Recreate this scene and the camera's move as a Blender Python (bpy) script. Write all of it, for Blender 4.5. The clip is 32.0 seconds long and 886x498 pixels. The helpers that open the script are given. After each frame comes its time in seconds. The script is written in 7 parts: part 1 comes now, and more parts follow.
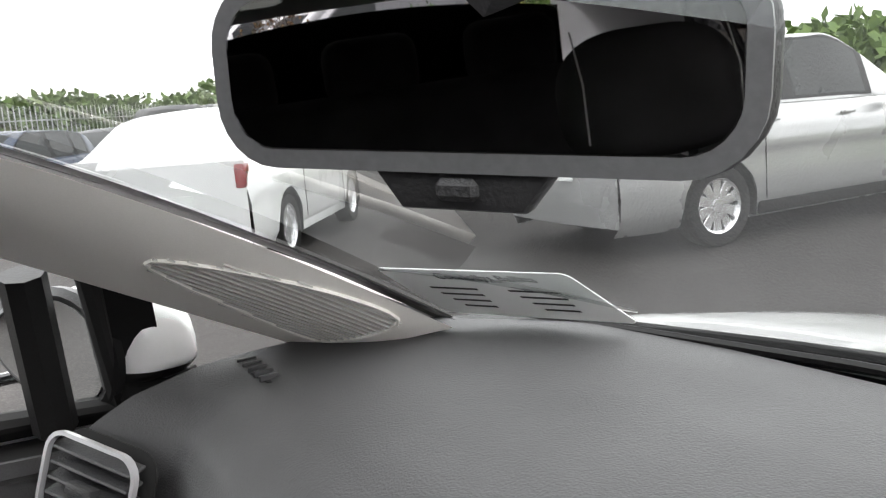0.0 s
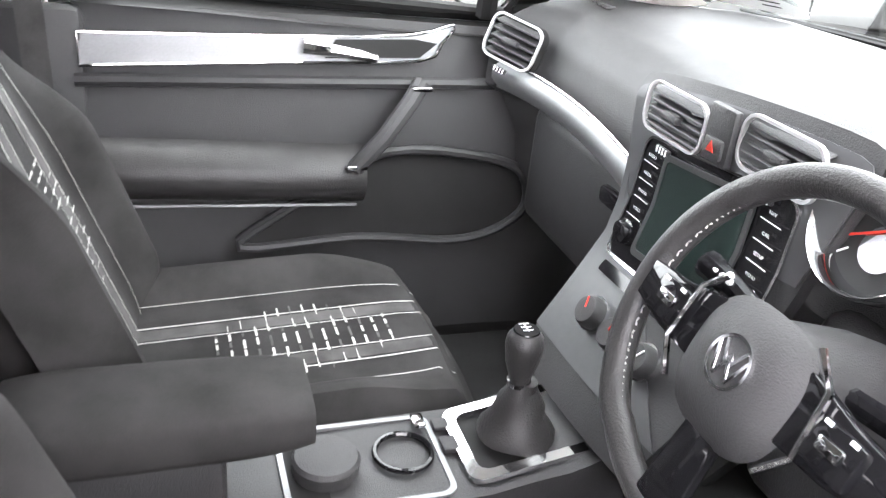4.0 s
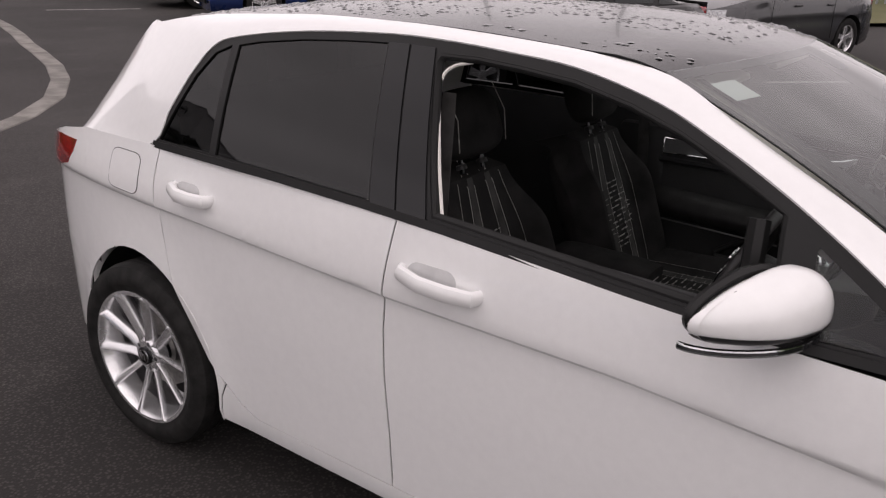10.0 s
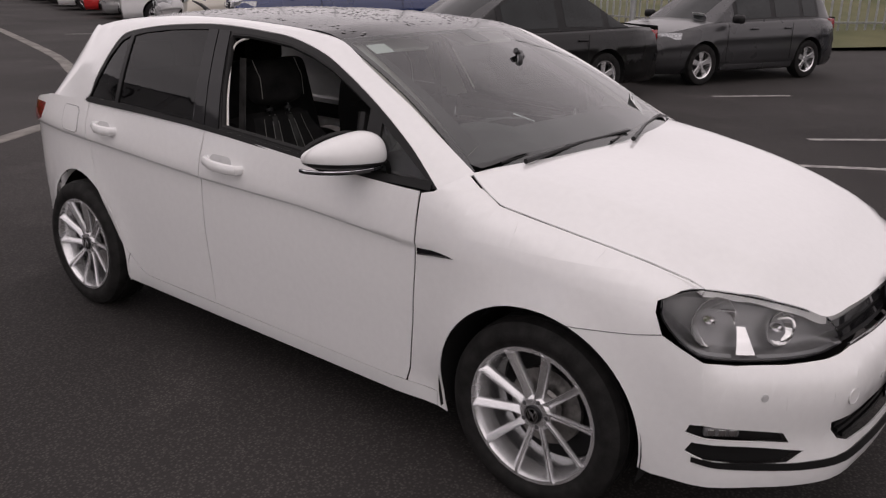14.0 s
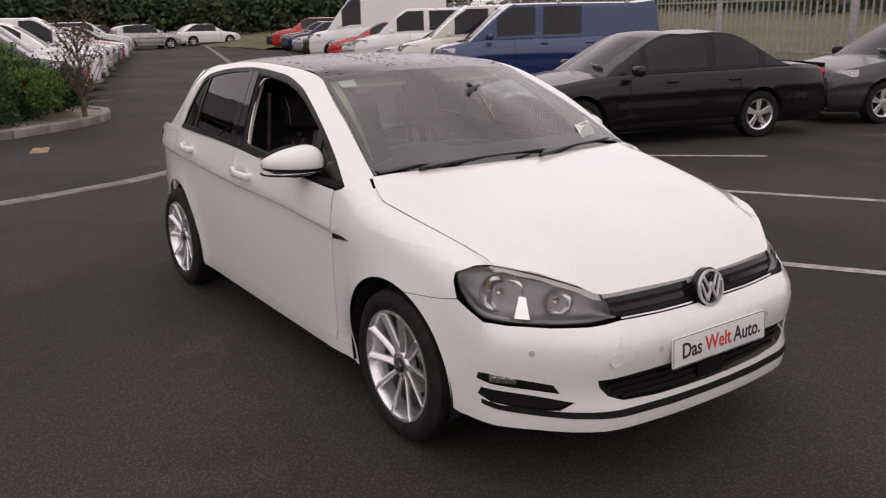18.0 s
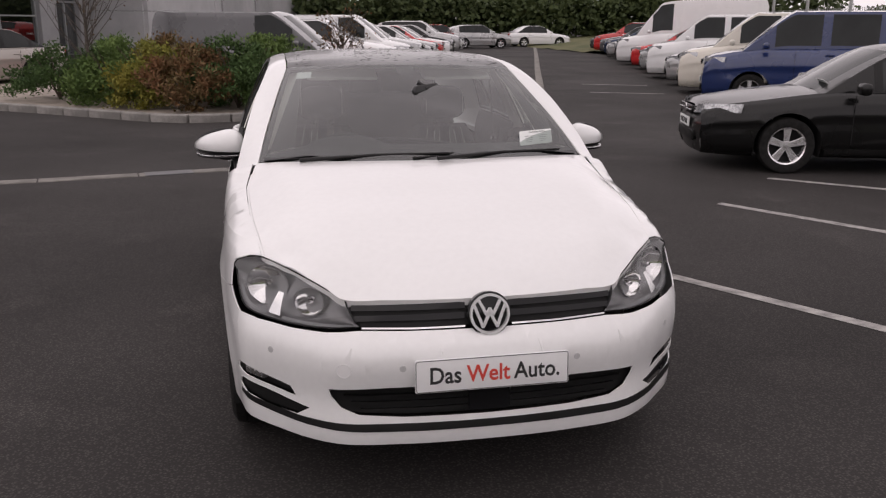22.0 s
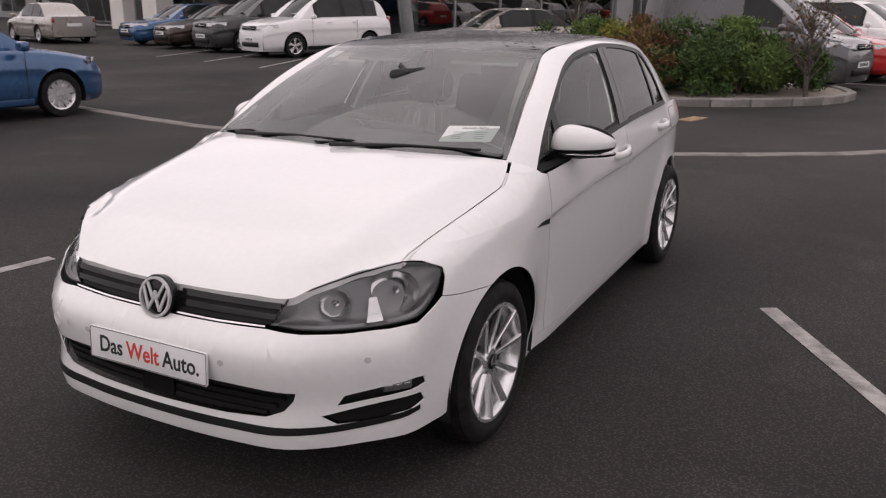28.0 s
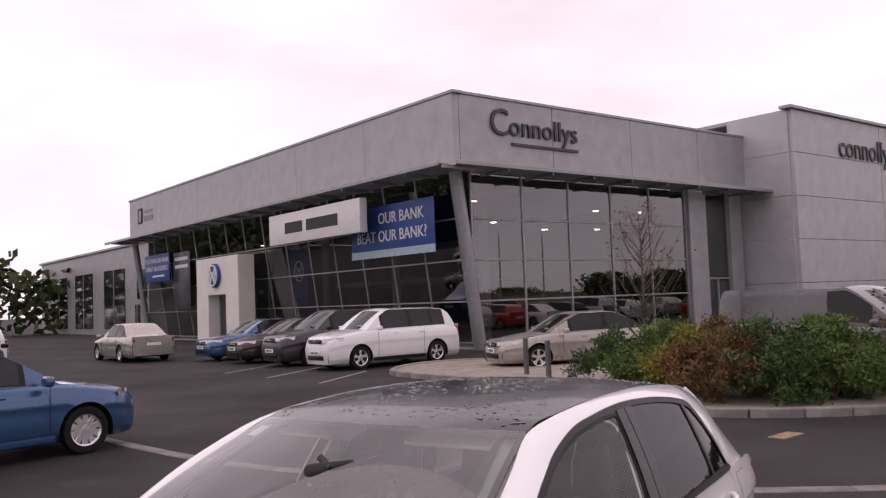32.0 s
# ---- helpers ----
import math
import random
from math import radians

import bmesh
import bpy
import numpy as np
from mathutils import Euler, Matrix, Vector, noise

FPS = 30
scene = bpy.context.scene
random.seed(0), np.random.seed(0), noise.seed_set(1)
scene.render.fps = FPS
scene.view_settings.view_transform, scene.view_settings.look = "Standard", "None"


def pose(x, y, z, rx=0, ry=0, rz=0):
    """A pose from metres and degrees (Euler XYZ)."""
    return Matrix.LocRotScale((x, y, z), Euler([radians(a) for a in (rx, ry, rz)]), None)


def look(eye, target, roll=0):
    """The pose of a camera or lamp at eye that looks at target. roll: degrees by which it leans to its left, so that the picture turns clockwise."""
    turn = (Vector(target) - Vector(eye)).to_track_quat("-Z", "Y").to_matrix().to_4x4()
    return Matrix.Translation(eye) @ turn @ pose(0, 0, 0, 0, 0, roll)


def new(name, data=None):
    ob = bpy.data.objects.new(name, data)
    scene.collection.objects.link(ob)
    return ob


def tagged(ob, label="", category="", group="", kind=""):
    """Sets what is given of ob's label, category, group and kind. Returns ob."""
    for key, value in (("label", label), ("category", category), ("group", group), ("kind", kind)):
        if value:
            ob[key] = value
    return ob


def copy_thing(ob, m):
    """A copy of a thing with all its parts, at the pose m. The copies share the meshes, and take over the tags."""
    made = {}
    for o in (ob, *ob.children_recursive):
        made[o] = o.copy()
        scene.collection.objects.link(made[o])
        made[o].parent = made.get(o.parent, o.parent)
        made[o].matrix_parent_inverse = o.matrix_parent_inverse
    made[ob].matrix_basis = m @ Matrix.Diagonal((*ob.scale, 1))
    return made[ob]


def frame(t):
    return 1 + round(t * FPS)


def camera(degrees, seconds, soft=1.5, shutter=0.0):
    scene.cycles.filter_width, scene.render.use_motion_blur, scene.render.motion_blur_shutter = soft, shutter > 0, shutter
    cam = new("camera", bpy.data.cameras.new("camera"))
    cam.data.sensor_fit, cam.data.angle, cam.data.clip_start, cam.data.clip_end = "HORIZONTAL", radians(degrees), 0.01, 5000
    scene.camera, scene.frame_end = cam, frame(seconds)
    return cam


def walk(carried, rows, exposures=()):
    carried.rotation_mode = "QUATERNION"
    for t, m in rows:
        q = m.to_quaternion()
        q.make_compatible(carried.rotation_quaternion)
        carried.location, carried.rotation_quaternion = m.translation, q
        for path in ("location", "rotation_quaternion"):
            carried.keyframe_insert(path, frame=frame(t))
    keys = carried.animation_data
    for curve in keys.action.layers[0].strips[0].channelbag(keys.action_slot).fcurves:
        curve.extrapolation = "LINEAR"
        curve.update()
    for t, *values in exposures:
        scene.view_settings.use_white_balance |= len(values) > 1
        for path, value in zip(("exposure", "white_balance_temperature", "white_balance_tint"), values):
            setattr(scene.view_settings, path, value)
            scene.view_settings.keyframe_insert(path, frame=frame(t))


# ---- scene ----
cam = camera(55.0, 32.0, soft=1.2, shutter=0.3)
PATH = [
    (0, (0.144, 0.464, 1.283), (-1.5820, 1.4200, 0.9530), -4.80),
    (0.5, (0.143, 0.467, 1.282), (-1.5510, 1.4570, 0.8930), -4.80),
    (1, (0.149, 0.466, 1.274), (-1.5100, 1.4620, 0.7680), -3.90),
    (1.5, (0.222, 0.390, 1.277), (-1.3770, 1.4320, 0.6800), -2.30),
    (2, (0.314, 0.135, 1.282), (-1.0970, 1.3790, 0.6030), -4.10),
    (2.5, (0.403, -0.016, 1.278), (-0.9220, 1.3000, 0.5610), 2.70),
    (3, (0.558, -0.095, 1.317), (-0.9100, 1.0200, 0.5390), 6.10),
    (3.5, (0.690, -0.120, 1.290), (-0.8890, 0.6440, 0.5130), 3.70),
    (5.5, (1.146, -0.060, 1.397), (-0.6070, 0.1950, 0.4680), 13.80),
    (6, (1.235, -0.024, 1.452), (-0.5440, 0.0470, 0.5400), 10.80),
    (6.5, (1.450, 0.137, 1.575), (-0.3200, -0.0550, 0.6630), 4.60),
    (7, (1.599, 0.248, 1.597), (-0.1760, -0.1350, 0.7590), 6.10),
    (7.5, (1.770, 0.414, 1.669), (0.0910, -0.2680, 0.8230), 6.20),
    (8, (1.885, 0.307, 1.737), (0.2652, -0.4467, 0.8374), 1.21),
    (8.5, (2.027, 0.389, 1.607), (0.4314, -0.5594, 0.8615), 0.21),
    (9, (2.170, 0.491, 1.649), (0.5430, -0.4007, 0.9015), 2.62),
    (9.5, (2.287, 0.705, 1.683), (0.6892, -0.2462, 0.9472), 3.68),
    (10, (2.353, 0.879, 1.649), (0.8084, -0.1831, 0.9512), 2.08),
    (10.5, (2.467, 1.059, 1.642), (0.9220, -0.0177, 0.9686), 1.17),
    (11, (2.574, 1.271, 1.651), (1.0110, 0.2054, 1.0037), -0.04),
    (11.5, (2.624, 1.501, 1.645), (1.0724, 0.4065, 1.0171), 0.78),
    (12, (2.677, 1.704, 1.621), (1.1451, 0.5669, 1.0197), 0.34),
    (12.5, (2.781, 1.898, 1.616), (1.2529, 0.7467, 1.0342), 0.16),
    (13, (2.866, 2.131, 1.636), (1.3040, 1.0274, 1.0526), 0.09),
    (13.5, (2.875, 2.374, 1.644), (1.3217, 1.2610, 1.0544), 1.58),
    (14, (2.904, 2.571, 1.642), (1.4157, 1.3906, 1.0171), 1.04),
    (14.5, (2.993, 2.738, 1.637), (1.5266, 1.5219, 1.0273), 0.88),
    (15, (3.069, 2.918, 1.635), (1.6088, 1.6846, 1.0461), -0.33),
    (15.5, (3.112, 3.108, 1.660), (1.6693, 1.8490, 1.0820), -1.18),
    (17.5, (2.666, 3.785, 1.623), (1.4352, 2.2927, 1.1142), -1.97),
    (18, (2.497, 4.033, 1.665), (1.4041, 2.4438, 1.1349), -1.09),
    (18.5, (2.293, 4.198, 1.674), (1.2915, 2.5525, 1.1362), -1.99),
    (19, (2.064, 4.293, 1.664), (1.1489, 2.5966, 1.1301), -1.39),
    (19.5, (1.841, 4.411, 1.657), (1.0070, 2.6727, 1.1248), -1.44),
    (20, (1.618, 4.528, 1.646), (0.8750, 2.7464, 1.1217), 0.01),
    (20.5, (1.384, 4.558, 1.629), (0.7276, 2.7418, 1.1073), 0.33),
    (21, (1.153, 4.563, 1.620), (0.5895, 2.7152, 1.1031), 0.18),
    (21.5, (0.928, 4.638, 1.621), (0.4426, 2.7663, 1.1085), 0.74),
    (22, (0.703, 4.724, 1.617), (0.3063, 2.8324, 1.1012), 0.40),
    (22.5, (0.481, 4.735, 1.608), (0.1579, 2.8307, 1.0888), 0.42),
    (23, (0.257, 4.725, 1.602), (0.0176, 2.8084, 1.0848), -1.00),
    (23.5, (0.026, 4.765, 1.601), (-0.1280, 2.8392, 1.0850), -0.05),
    (24, (-0.189, 4.796, 1.596), (-0.2278, 2.8657, 1.0748), -0.02),
    (24.5, (-0.382, 4.756, 1.584), (-0.3236, 2.8257, 1.0638), 0.91),
    (26.5, (-1.394, 4.428, 1.621), (-0.8246, 2.5967, 1.0554), -0.05),
    (27, (-1.611, 4.283, 1.636), (-0.9431, 2.4853, 1.0684), -0.33),
    (27.5, (-1.850, 4.157, 1.635), (-1.0832, 2.3964, 1.0767), 0.94),
    (28, (-2.066, 4.035, 1.629), (-1.1739, 2.3367, 1.0652), 0.43),
    (28.5, (-2.240, 3.920, 1.635), (-1.2348, 2.2787, 1.0929), 1.74),
    (29, (-2.396, 3.858, 1.663), (-1.3038, 2.2714, 1.1247), 0.55),
    (29.5, (-2.531, 3.844, 1.706), (-1.4725, 2.2116, 1.2421), 0.96),
    (30, (-2.633, 3.831, 1.748), (-1.6047, 2.1400, 1.4590), 1.17),
    (30.5, (-2.450, 3.500, 1.720), (-1.4367, 1.7774, 1.6433), 0.32),
    (31, (-2.300, 3.280, 1.740), (-1.2856, 1.5577, 1.8067), -0.96),
    (32, (-1.900, 2.680, 1.820), (-0.8036, 1.0117, 1.9408), -2.17),
]
# stops, kelvin, tint: the cabin is exposed brightly, the yard less
LIGHT = [(0, 2.4, 6550, 15), (2, 2.95, 6550, 15), (3.5, 4.1, 6500, 14), (5.5, 5.0, 5800, 14), (6.5, 4.8, 5900, 15), (7, 3.3, 6400, 15), (7.5, 1.4, 6500, 18), (8, .98, 6700, 15),
         (8.5, .45, 6900, 16), (9.5, .08, 6750, 19), (11, -.05, 6750, 19), (13, -.30, 6750, 19), (15, -.28, 6750, 19), (18, -.12, 6750, 19), (24, -.18, 6750, 19), (29, -.05, 6750, 20), (30.5, 0, 6750, 30), (32, -.12, 6750, 30)]
walk(cam, [(t, look(eye, target, roll)) for t, eye, target, roll in PATH], LIGHT)
world = bpy.data.worlds.new("overcast_sky"); scene.world = world; world.use_nodes = True
_n, _l = world.node_tree.nodes, world.node_tree.links.new
_sky = _n.new("ShaderNodeTexSky"); _sky.sky_type = "NISHITA"; _sky.sun_disc = False
_sky.sun_elevation, _sky.sun_rotation = radians(48), radians(150)
_grey = _n.new("ShaderNodeHueSaturation"); _grey.inputs["Saturation"].default_value = .12
_tc = _n.new("ShaderNodeTexCoord"); _cl = _n.new("ShaderNodeTexNoise"); _cl.inputs["Scale"].default_value, _cl.inputs["Detail"].default_value = 2.2, 5
_mp = _n.new("ShaderNodeMapping"); _mp.inputs["Scale"].default_value = (1, 1, 3)
_cr = _n.new("ShaderNodeMapRange"); _cr.inputs[1].default_value, _cr.inputs[2].default_value, _cr.inputs[3].default_value, _cr.inputs[4].default_value = .3, .7, 5.2, 8.6
_mx = _n.new("ShaderNodeMix"); _mx.data_type = "RGBA"; _mx.inputs["Factor"].default_value = .8
_l(_tc.outputs["Generated"], _mp.inputs[0]); _l(_mp.outputs[0], _cl.inputs["Vector"]); _l(_cl.outputs["Fac"], _cr.inputs[0])
_cc = _n.new("ShaderNodeCombineColor")
for _i, _k in enumerate((1.0, .965, .985)):
    _m = _n.new("ShaderNodeMath"); _m.operation = "MULTIPLY"; _m.inputs[1].default_value = _k; _l(_cr.outputs[0], _m.inputs[0]); _l(_m.outputs[0], _cc.inputs[_i])
_l(_sky.outputs[0], _grey.inputs["Color"]); _l(_grey.outputs[0], _mx.inputs["A"]); _l(_cc.outputs[0], _mx.inputs["B"])
_l(_mx.outputs["Result"], _n["Background"].inputs[0]); _n["Background"].inputs[1].default_value = .15
sun = new("sun", bpy.data.lights.new("sun", "SUN")); sun.data.energy, sun.data.angle, sun.data.color = .6, radians(90), (1, .97, .94)
sun.matrix_world = look((5, 5, 11), (0, 0, 0))
# ---- materials ----
def mat(name, col, rough=.5, metal=0.0, coat=0.0, var=.08, scale=6.0, bump=0.0, bscale=60.0, spec=.5, col2=None, rand=0.0, aniso=None):
    """A principled material with colour variation at two scales, roughness variation and fine relief."""
    m = bpy.data.materials.new(name); m.use_nodes = True
    nt = m.node_tree; b = nt.nodes["Principled BSDF"]; L = nt.links.new
    b.inputs["Metallic"].default_value = metal
    b.inputs["Coat Weight"].default_value, b.inputs["Coat Roughness"].default_value = coat, .04
    b.inputs["Specular IOR Level"].default_value = spec
    tc = nt.nodes.new("ShaderNodeTexCoord")
    n1 = nt.nodes.new("ShaderNodeTexNoise"); n1.inputs["Scale"].default_value, n1.inputs["Detail"].default_value = scale, 6
    n2 = nt.nodes.new("ShaderNodeTexNoise"); n2.inputs["Scale"].default_value, n2.inputs["Detail"].default_value = bscale, 3
    L(tc.outputs["Object"], n1.inputs["Vector"]); L(tc.outputs["Object"], n2.inputs["Vector"])
    mix = nt.nodes.new("ShaderNodeMix"); mix.data_type = "RGBA"
    c2 = col2 or tuple(max(0, c * (1 - 2 * var)) for c in col)
    c1 = col if col2 else tuple(min(1, c * (1 + var)) for c in col)
    mix.inputs["A"].default_value, mix.inputs["B"].default_value = (*c1, 1), (*c2, 1)
    add = nt.nodes.new("ShaderNodeMath"); add.operation = "MULTIPLY_ADD"; add.inputs[1].default_value = .35
    L(n2.outputs["Fac"], add.inputs[0]); L(n1.outputs["Fac"], add.inputs[2])
    mr = nt.nodes.new("ShaderNodeMapRange"); mr.inputs[1].default_value, mr.inputs[2].default_value = .45, .9
    L(add.outputs[0], mr.inputs[0]); fac = mr.outputs[0]
    if rand:
        oi = nt.nodes.new("ShaderNodeObjectInfo"); ra = nt.nodes.new("ShaderNodeMath"); ra.operation = "MULTIPLY_ADD"
        ra.inputs[1].default_value = rand; L(oi.outputs["Random"], ra.inputs[0]); L(fac, ra.inputs[2]); ra.use_clamp = True; fac = ra.outputs[0]
    L(fac, mix.inputs["Factor"]); L(mix.outputs["Result"], b.inputs["Base Color"])
    r = nt.nodes.new("ShaderNodeMapRange"); r.inputs[3].default_value, r.inputs[4].default_value = rough * .85, min(1, rough * 1.15)
    L(n1.outputs["Fac"], r.inputs[0]); L(r.outputs[0], b.inputs["Roughness"])
    if bump:
        bp = nt.nodes.new("ShaderNodeBump"); bp.inputs["Strength"].default_value, bp.inputs["Distance"].default_value = bump, .002
        L(n2.outputs["Fac"], bp.inputs["Height"]); L(bp.outputs[0], b.inputs["Normal"])
    return m


def glass_mat(name, tint, dark, base=.05, power=4.6):
    """Thin automotive glass: clear tinted film under a mirror coat whose gloss follows Fresnel."""
    m = bpy.data.materials.new(name); m.use_nodes = True; nt = m.node_tree; nt.nodes.clear()
    o = nt.nodes.new("ShaderNodeOutputMaterial"); t = nt.nodes.new("ShaderNodeBsdfTransparent"); g = nt.nodes.new("ShaderNodeBsdfGlossy")
    g.inputs["Roughness"].default_value = .01; t.inputs[0].default_value = (*(c * dark for c in tint), 1)
    lw = nt.nodes.new("ShaderNodeLayerWeight"); lw.inputs["Blend"].default_value = .5
    pw = nt.nodes.new("ShaderNodeMath"); pw.operation = "POWER"; pw.inputs[1].default_value = power; nt.links.new(lw.outputs["Facing"], pw.inputs[0])
    f = nt.nodes.new("ShaderNodeMath"); f.operation = "MULTIPLY_ADD"; f.inputs[1].default_value, f.inputs[2].default_value = .97 - base, base; nt.links.new(pw.outputs[0], f.inputs[0])
    x = nt.nodes.new("ShaderNodeMixShader"); nt.links.new(f.outputs[0], x.inputs[0]); nt.links.new(t.outputs[0], x.inputs[1])
    nt.links.new(g.outputs[0], x.inputs[2]); nt.links.new(x.outputs[0], o.inputs[0])
    return m


def emit_mat(name, col, power):
    m = mat(name, col, .4); b = m.node_tree.nodes["Principled BSDF"]
    b.inputs["Emission Color"].default_value, b.inputs["Emission Strength"].default_value = (*col, 1), power
    return m


def plain(name, col, rough=.5, metal=0.0):
    return mat(name, col, rough, metal, var=.03)


WHITE = mat("white_paint", (.83, .83, .825), .30, coat=1.0, var=.012, scale=40, bump=.02, bscale=220)
for _nd in WHITE.node_tree.nodes:                       # an even lacquer
    if _nd.type == "MAP_RANGE" and _nd.outputs[0].links and _nd.outputs[0].links[0].to_socket.name == "Roughness":
        _nd.inputs[3].default_value = _nd.inputs[4].default_value = .30
BLACKGLOSS = mat("black_gloss", (.008, .008, .009), .06, var=.05, spec=.35)
TRIMBLACK = mat("black_trim", (.012, .012, .012), .35, var=.15, bump=.1, bscale=400, spec=.25)
# near-black for black parts, and for shade painted into hollows and gaps
SHUT = mat("black_and_cavity_shade", (.008, .008, .008), .8)
CHROME = mat("chrome", (.72, .72, .73), .08, 1.0, var=.03)
ALLOY = mat("silver_alloy", (.84, .84, .85), .26, .80, var=.04, scale=12)
ALLOYDARK = mat("dark_alloy", (.16, .16, .165), .4, .7, var=.1)
RUBBER = mat("tyre_rubber", (.014, .0135, .013), .75, var=.3, scale=20, bump=.4, bscale=200, spec=.25)
DISC = mat("brake_disc", (.25, .24, .23), .35, .9, var=.2, scale=30)
GLASS = glass_mat("clear_glass", (.86, .93, .90), .93)
WSCREEN = glass_mat("windscreen_glass", (.82, .90, .87), .72, .15, 3.8)
PRIVACY = glass_mat("privacy_glass", (.75, .78, .8), .12)
LENS = glass_mat("lamp_lens", (.97, .97, .97), 1.0)
LAMPIN = mat("lamp_housing", (.20, .20, .205), .35, .5, var=.2)
REFL = mat("lamp_reflector", (.85, .85, .85), .08, 1.0, var=.02)
REDLENS = mat("red_lamp", (.28, .008, .012), .12, coat=1, var=.2, scale=25)
ORANGE = mat("orange_lens", (.7, .22, .03), .2, coat=1)
PLASTIC = mat("dark_soft_plastic", (.040, .040, .041), .55, var=.12, scale=5, bump=.5, bscale=520, spec=.45)
PLASTIC2 = mat("dark_hard_plastic", (.030, .030, .031), .48, var=.12, scale=8, bump=.35, bscale=420)
SILVERTRIM = mat("brushed_silver_trim", (.24, .245, .25), .42, .65, var=.12, scale=3, bump=.1, bscale=300)
LIGHTTRIM = mat("light_grey_lining", (.82, .80, .75), .85, var=.05, scale=4, bump=.06, bscale=700)
CLOTH = mat("charcoal_seat_cloth", (.030, .029, .029), .95, var=.25, scale=9, bump=.2, bscale=900, spec=.2)
CLOTH2 = mat("grey_stripe_cloth", (.085, .083, .082), .95, var=.25, scale=14, bump=.2, bscale=900, spec=.2)
THREAD = mat("pale_thread", (.50, .49, .47), .9, var=.1)
LEATHER = mat("black_leather", (.032, .031, .031), .42, var=.15, scale=20, bump=.45, bscale=350)
CARPET = mat("black_carpet", (.018, .018, .018), 1.0, var=.3, bump=1.0, bscale=600)
REDPLASTIC = mat("red_plastic", (.62, .035, .02), .4, var=.08)
SCREEN = mat("screen_glass", (.012, .020, .018), .1, coat=.5, var=.1)
# mirror colour turned down to stand in for a dark cabin reflection
DARKMIRROR = plain("darkened_mirror", (.30, .31, .31), .015, 1.0)
MIRROR = plain("mirror_silver", (.85, .87, .87), .01, 1.0)
PAPER = mat("printed_card", (.80, .82, .80), .6, var=.03)
INK = plain("black_ink", (.02, .02, .02), .6)
REDINK = plain("red_ink", (.65, .06, .04), .6)
WHITEINK = plain("white_ink", (.75, .75, .75), .6)
# ---- mesh helpers ----
def link_mesh(name, bm, material, parent=None, label="", smooth=True, angle=35, m=None):
    me = bpy.data.meshes.new(name); bm.to_mesh(me); bm.free()
    for k in (material if isinstance(material, (list, tuple)) else [material]):
        me.materials.append(k)
    if smooth:
        me.shade_smooth(); me.set_sharp_from_angle(angle=radians(angle))
    ob = new(name, me)
    if m is not None:
        ob.matrix_world = m
    if parent:
        ob.parent = parent
    if label:
        ob["label"] = label
    return ob


def part(name, bm, material, parent, label="", smooth=True, angle=35):
    return link_mesh(name, bm, material, parent, label, smooth, angle)


def thing(name, m, label, category, group="", kind=""):
    return tagged(_empty(name, m), label, category, group, kind)


def _empty(name, m):
    ob = new(name); ob.empty_display_size = .1; ob.matrix_world = m
    return ob


def spline(pts, n=8, closed=False):
    """Catmull-Rom through points of any dimension, n steps a span."""
    p = [Vector(q) for q in pts]; k = len(p); out = []
    for i in range(k if closed else k - 1):
        a, b, c, d = (p[(i + j) % k] if closed else p[max(0, min(k - 1, i + j))] for j in (-1, 0, 1, 2))
        for s in range(n):
            t = s / n
            out.append(.5 * (2 * b + (c - a) * t + (2 * a - 5 * b + 4 * c - d) * t * t + (3 * b - a - 3 * c + d) * t ** 3))
    if not closed:
        out.append(p[-1])
    return out


def lerp(x, table):
    """Smooth reading of a table of (x, value)."""
    if x <= table[0][0]:
        return table[0][1]
    for (a, u), (b, v) in zip(table, table[1:]):
        if x <= b:
            t = (x - a) / (b - a)
            return u + (v - u) * t
    return table[-1][1]


def smooth_table(table, n=200):
    """A table resampled through a monotone-ish spline."""
    q = spline([(a, b) for a, b in table], 12)
    return [(v.x, v.y) for v in q]


def sstep(a, b, x):
    t = max(0, min(1, (x - a) / (b - a)))
    return t * t * (3 - 2 * t)


def patch(outlines, fn, step=.06, thick=.004, mirror=False, offset=0.0, cuts=()):
    """A sheet cut to 2D outlines (the first the border, the rest holes), laid on the surface fn(u, v), with thickness."""
    bm = bmesh.new(); edges = []
    for o in outlines:
        vs = [bm.verts.new((p[0], p[1], 0)) for p in o]
        edges += [bm.edges.new((vs[i], vs[(i + 1) % len(vs)])) for i in range(len(vs))]
    bmesh.ops.triangle_fill(bm, use_beauty=True, edges=edges, normal=(0, 0, 1))
    us = [p[0] for p in outlines[0]]; vs = [p[1] for p in outlines[0]]
    for axis, lo, hi in ((0, min(us), max(us)), (1, min(vs), max(vs))):
        k = int((hi - lo) / step)
        cs = [lo + (hi - lo) * i / (k + 1) for i in range(1, k + 1)]
        if axis and fn is lower:
            cs += [c for c in (.780, .797, .808, .820, .845) if lo < c < hi]
        for c in cs:
            bmesh.ops.bisect_plane(bm, geom=bm.verts[:] + bm.edges[:] + bm.faces[:], dist=1e-5,
                                   plane_co=(c, 0, 0) if axis == 0 else (0, c, 0), plane_no=(1, 0, 0) if axis == 0 else (0, 1, 0))
    for v in bm.verts:
        v.co = fn(v.co.x, v.co.y)
    bmesh.ops.triangulate(bm, faces=[f for f in bm.faces if len(f.verts) > 4])
    bm.normal_update()
    if offset:
        for v in bm.verts:
            v.co += v.normal * offset
    if thick:
        bmesh.ops.solidify(bm, geom=bm.faces[:], thickness=thick)
        bmesh.ops.recalc_face_normals(bm, faces=bm.faces[:])
    if mirror:
        flip_x(bm)
    return bm


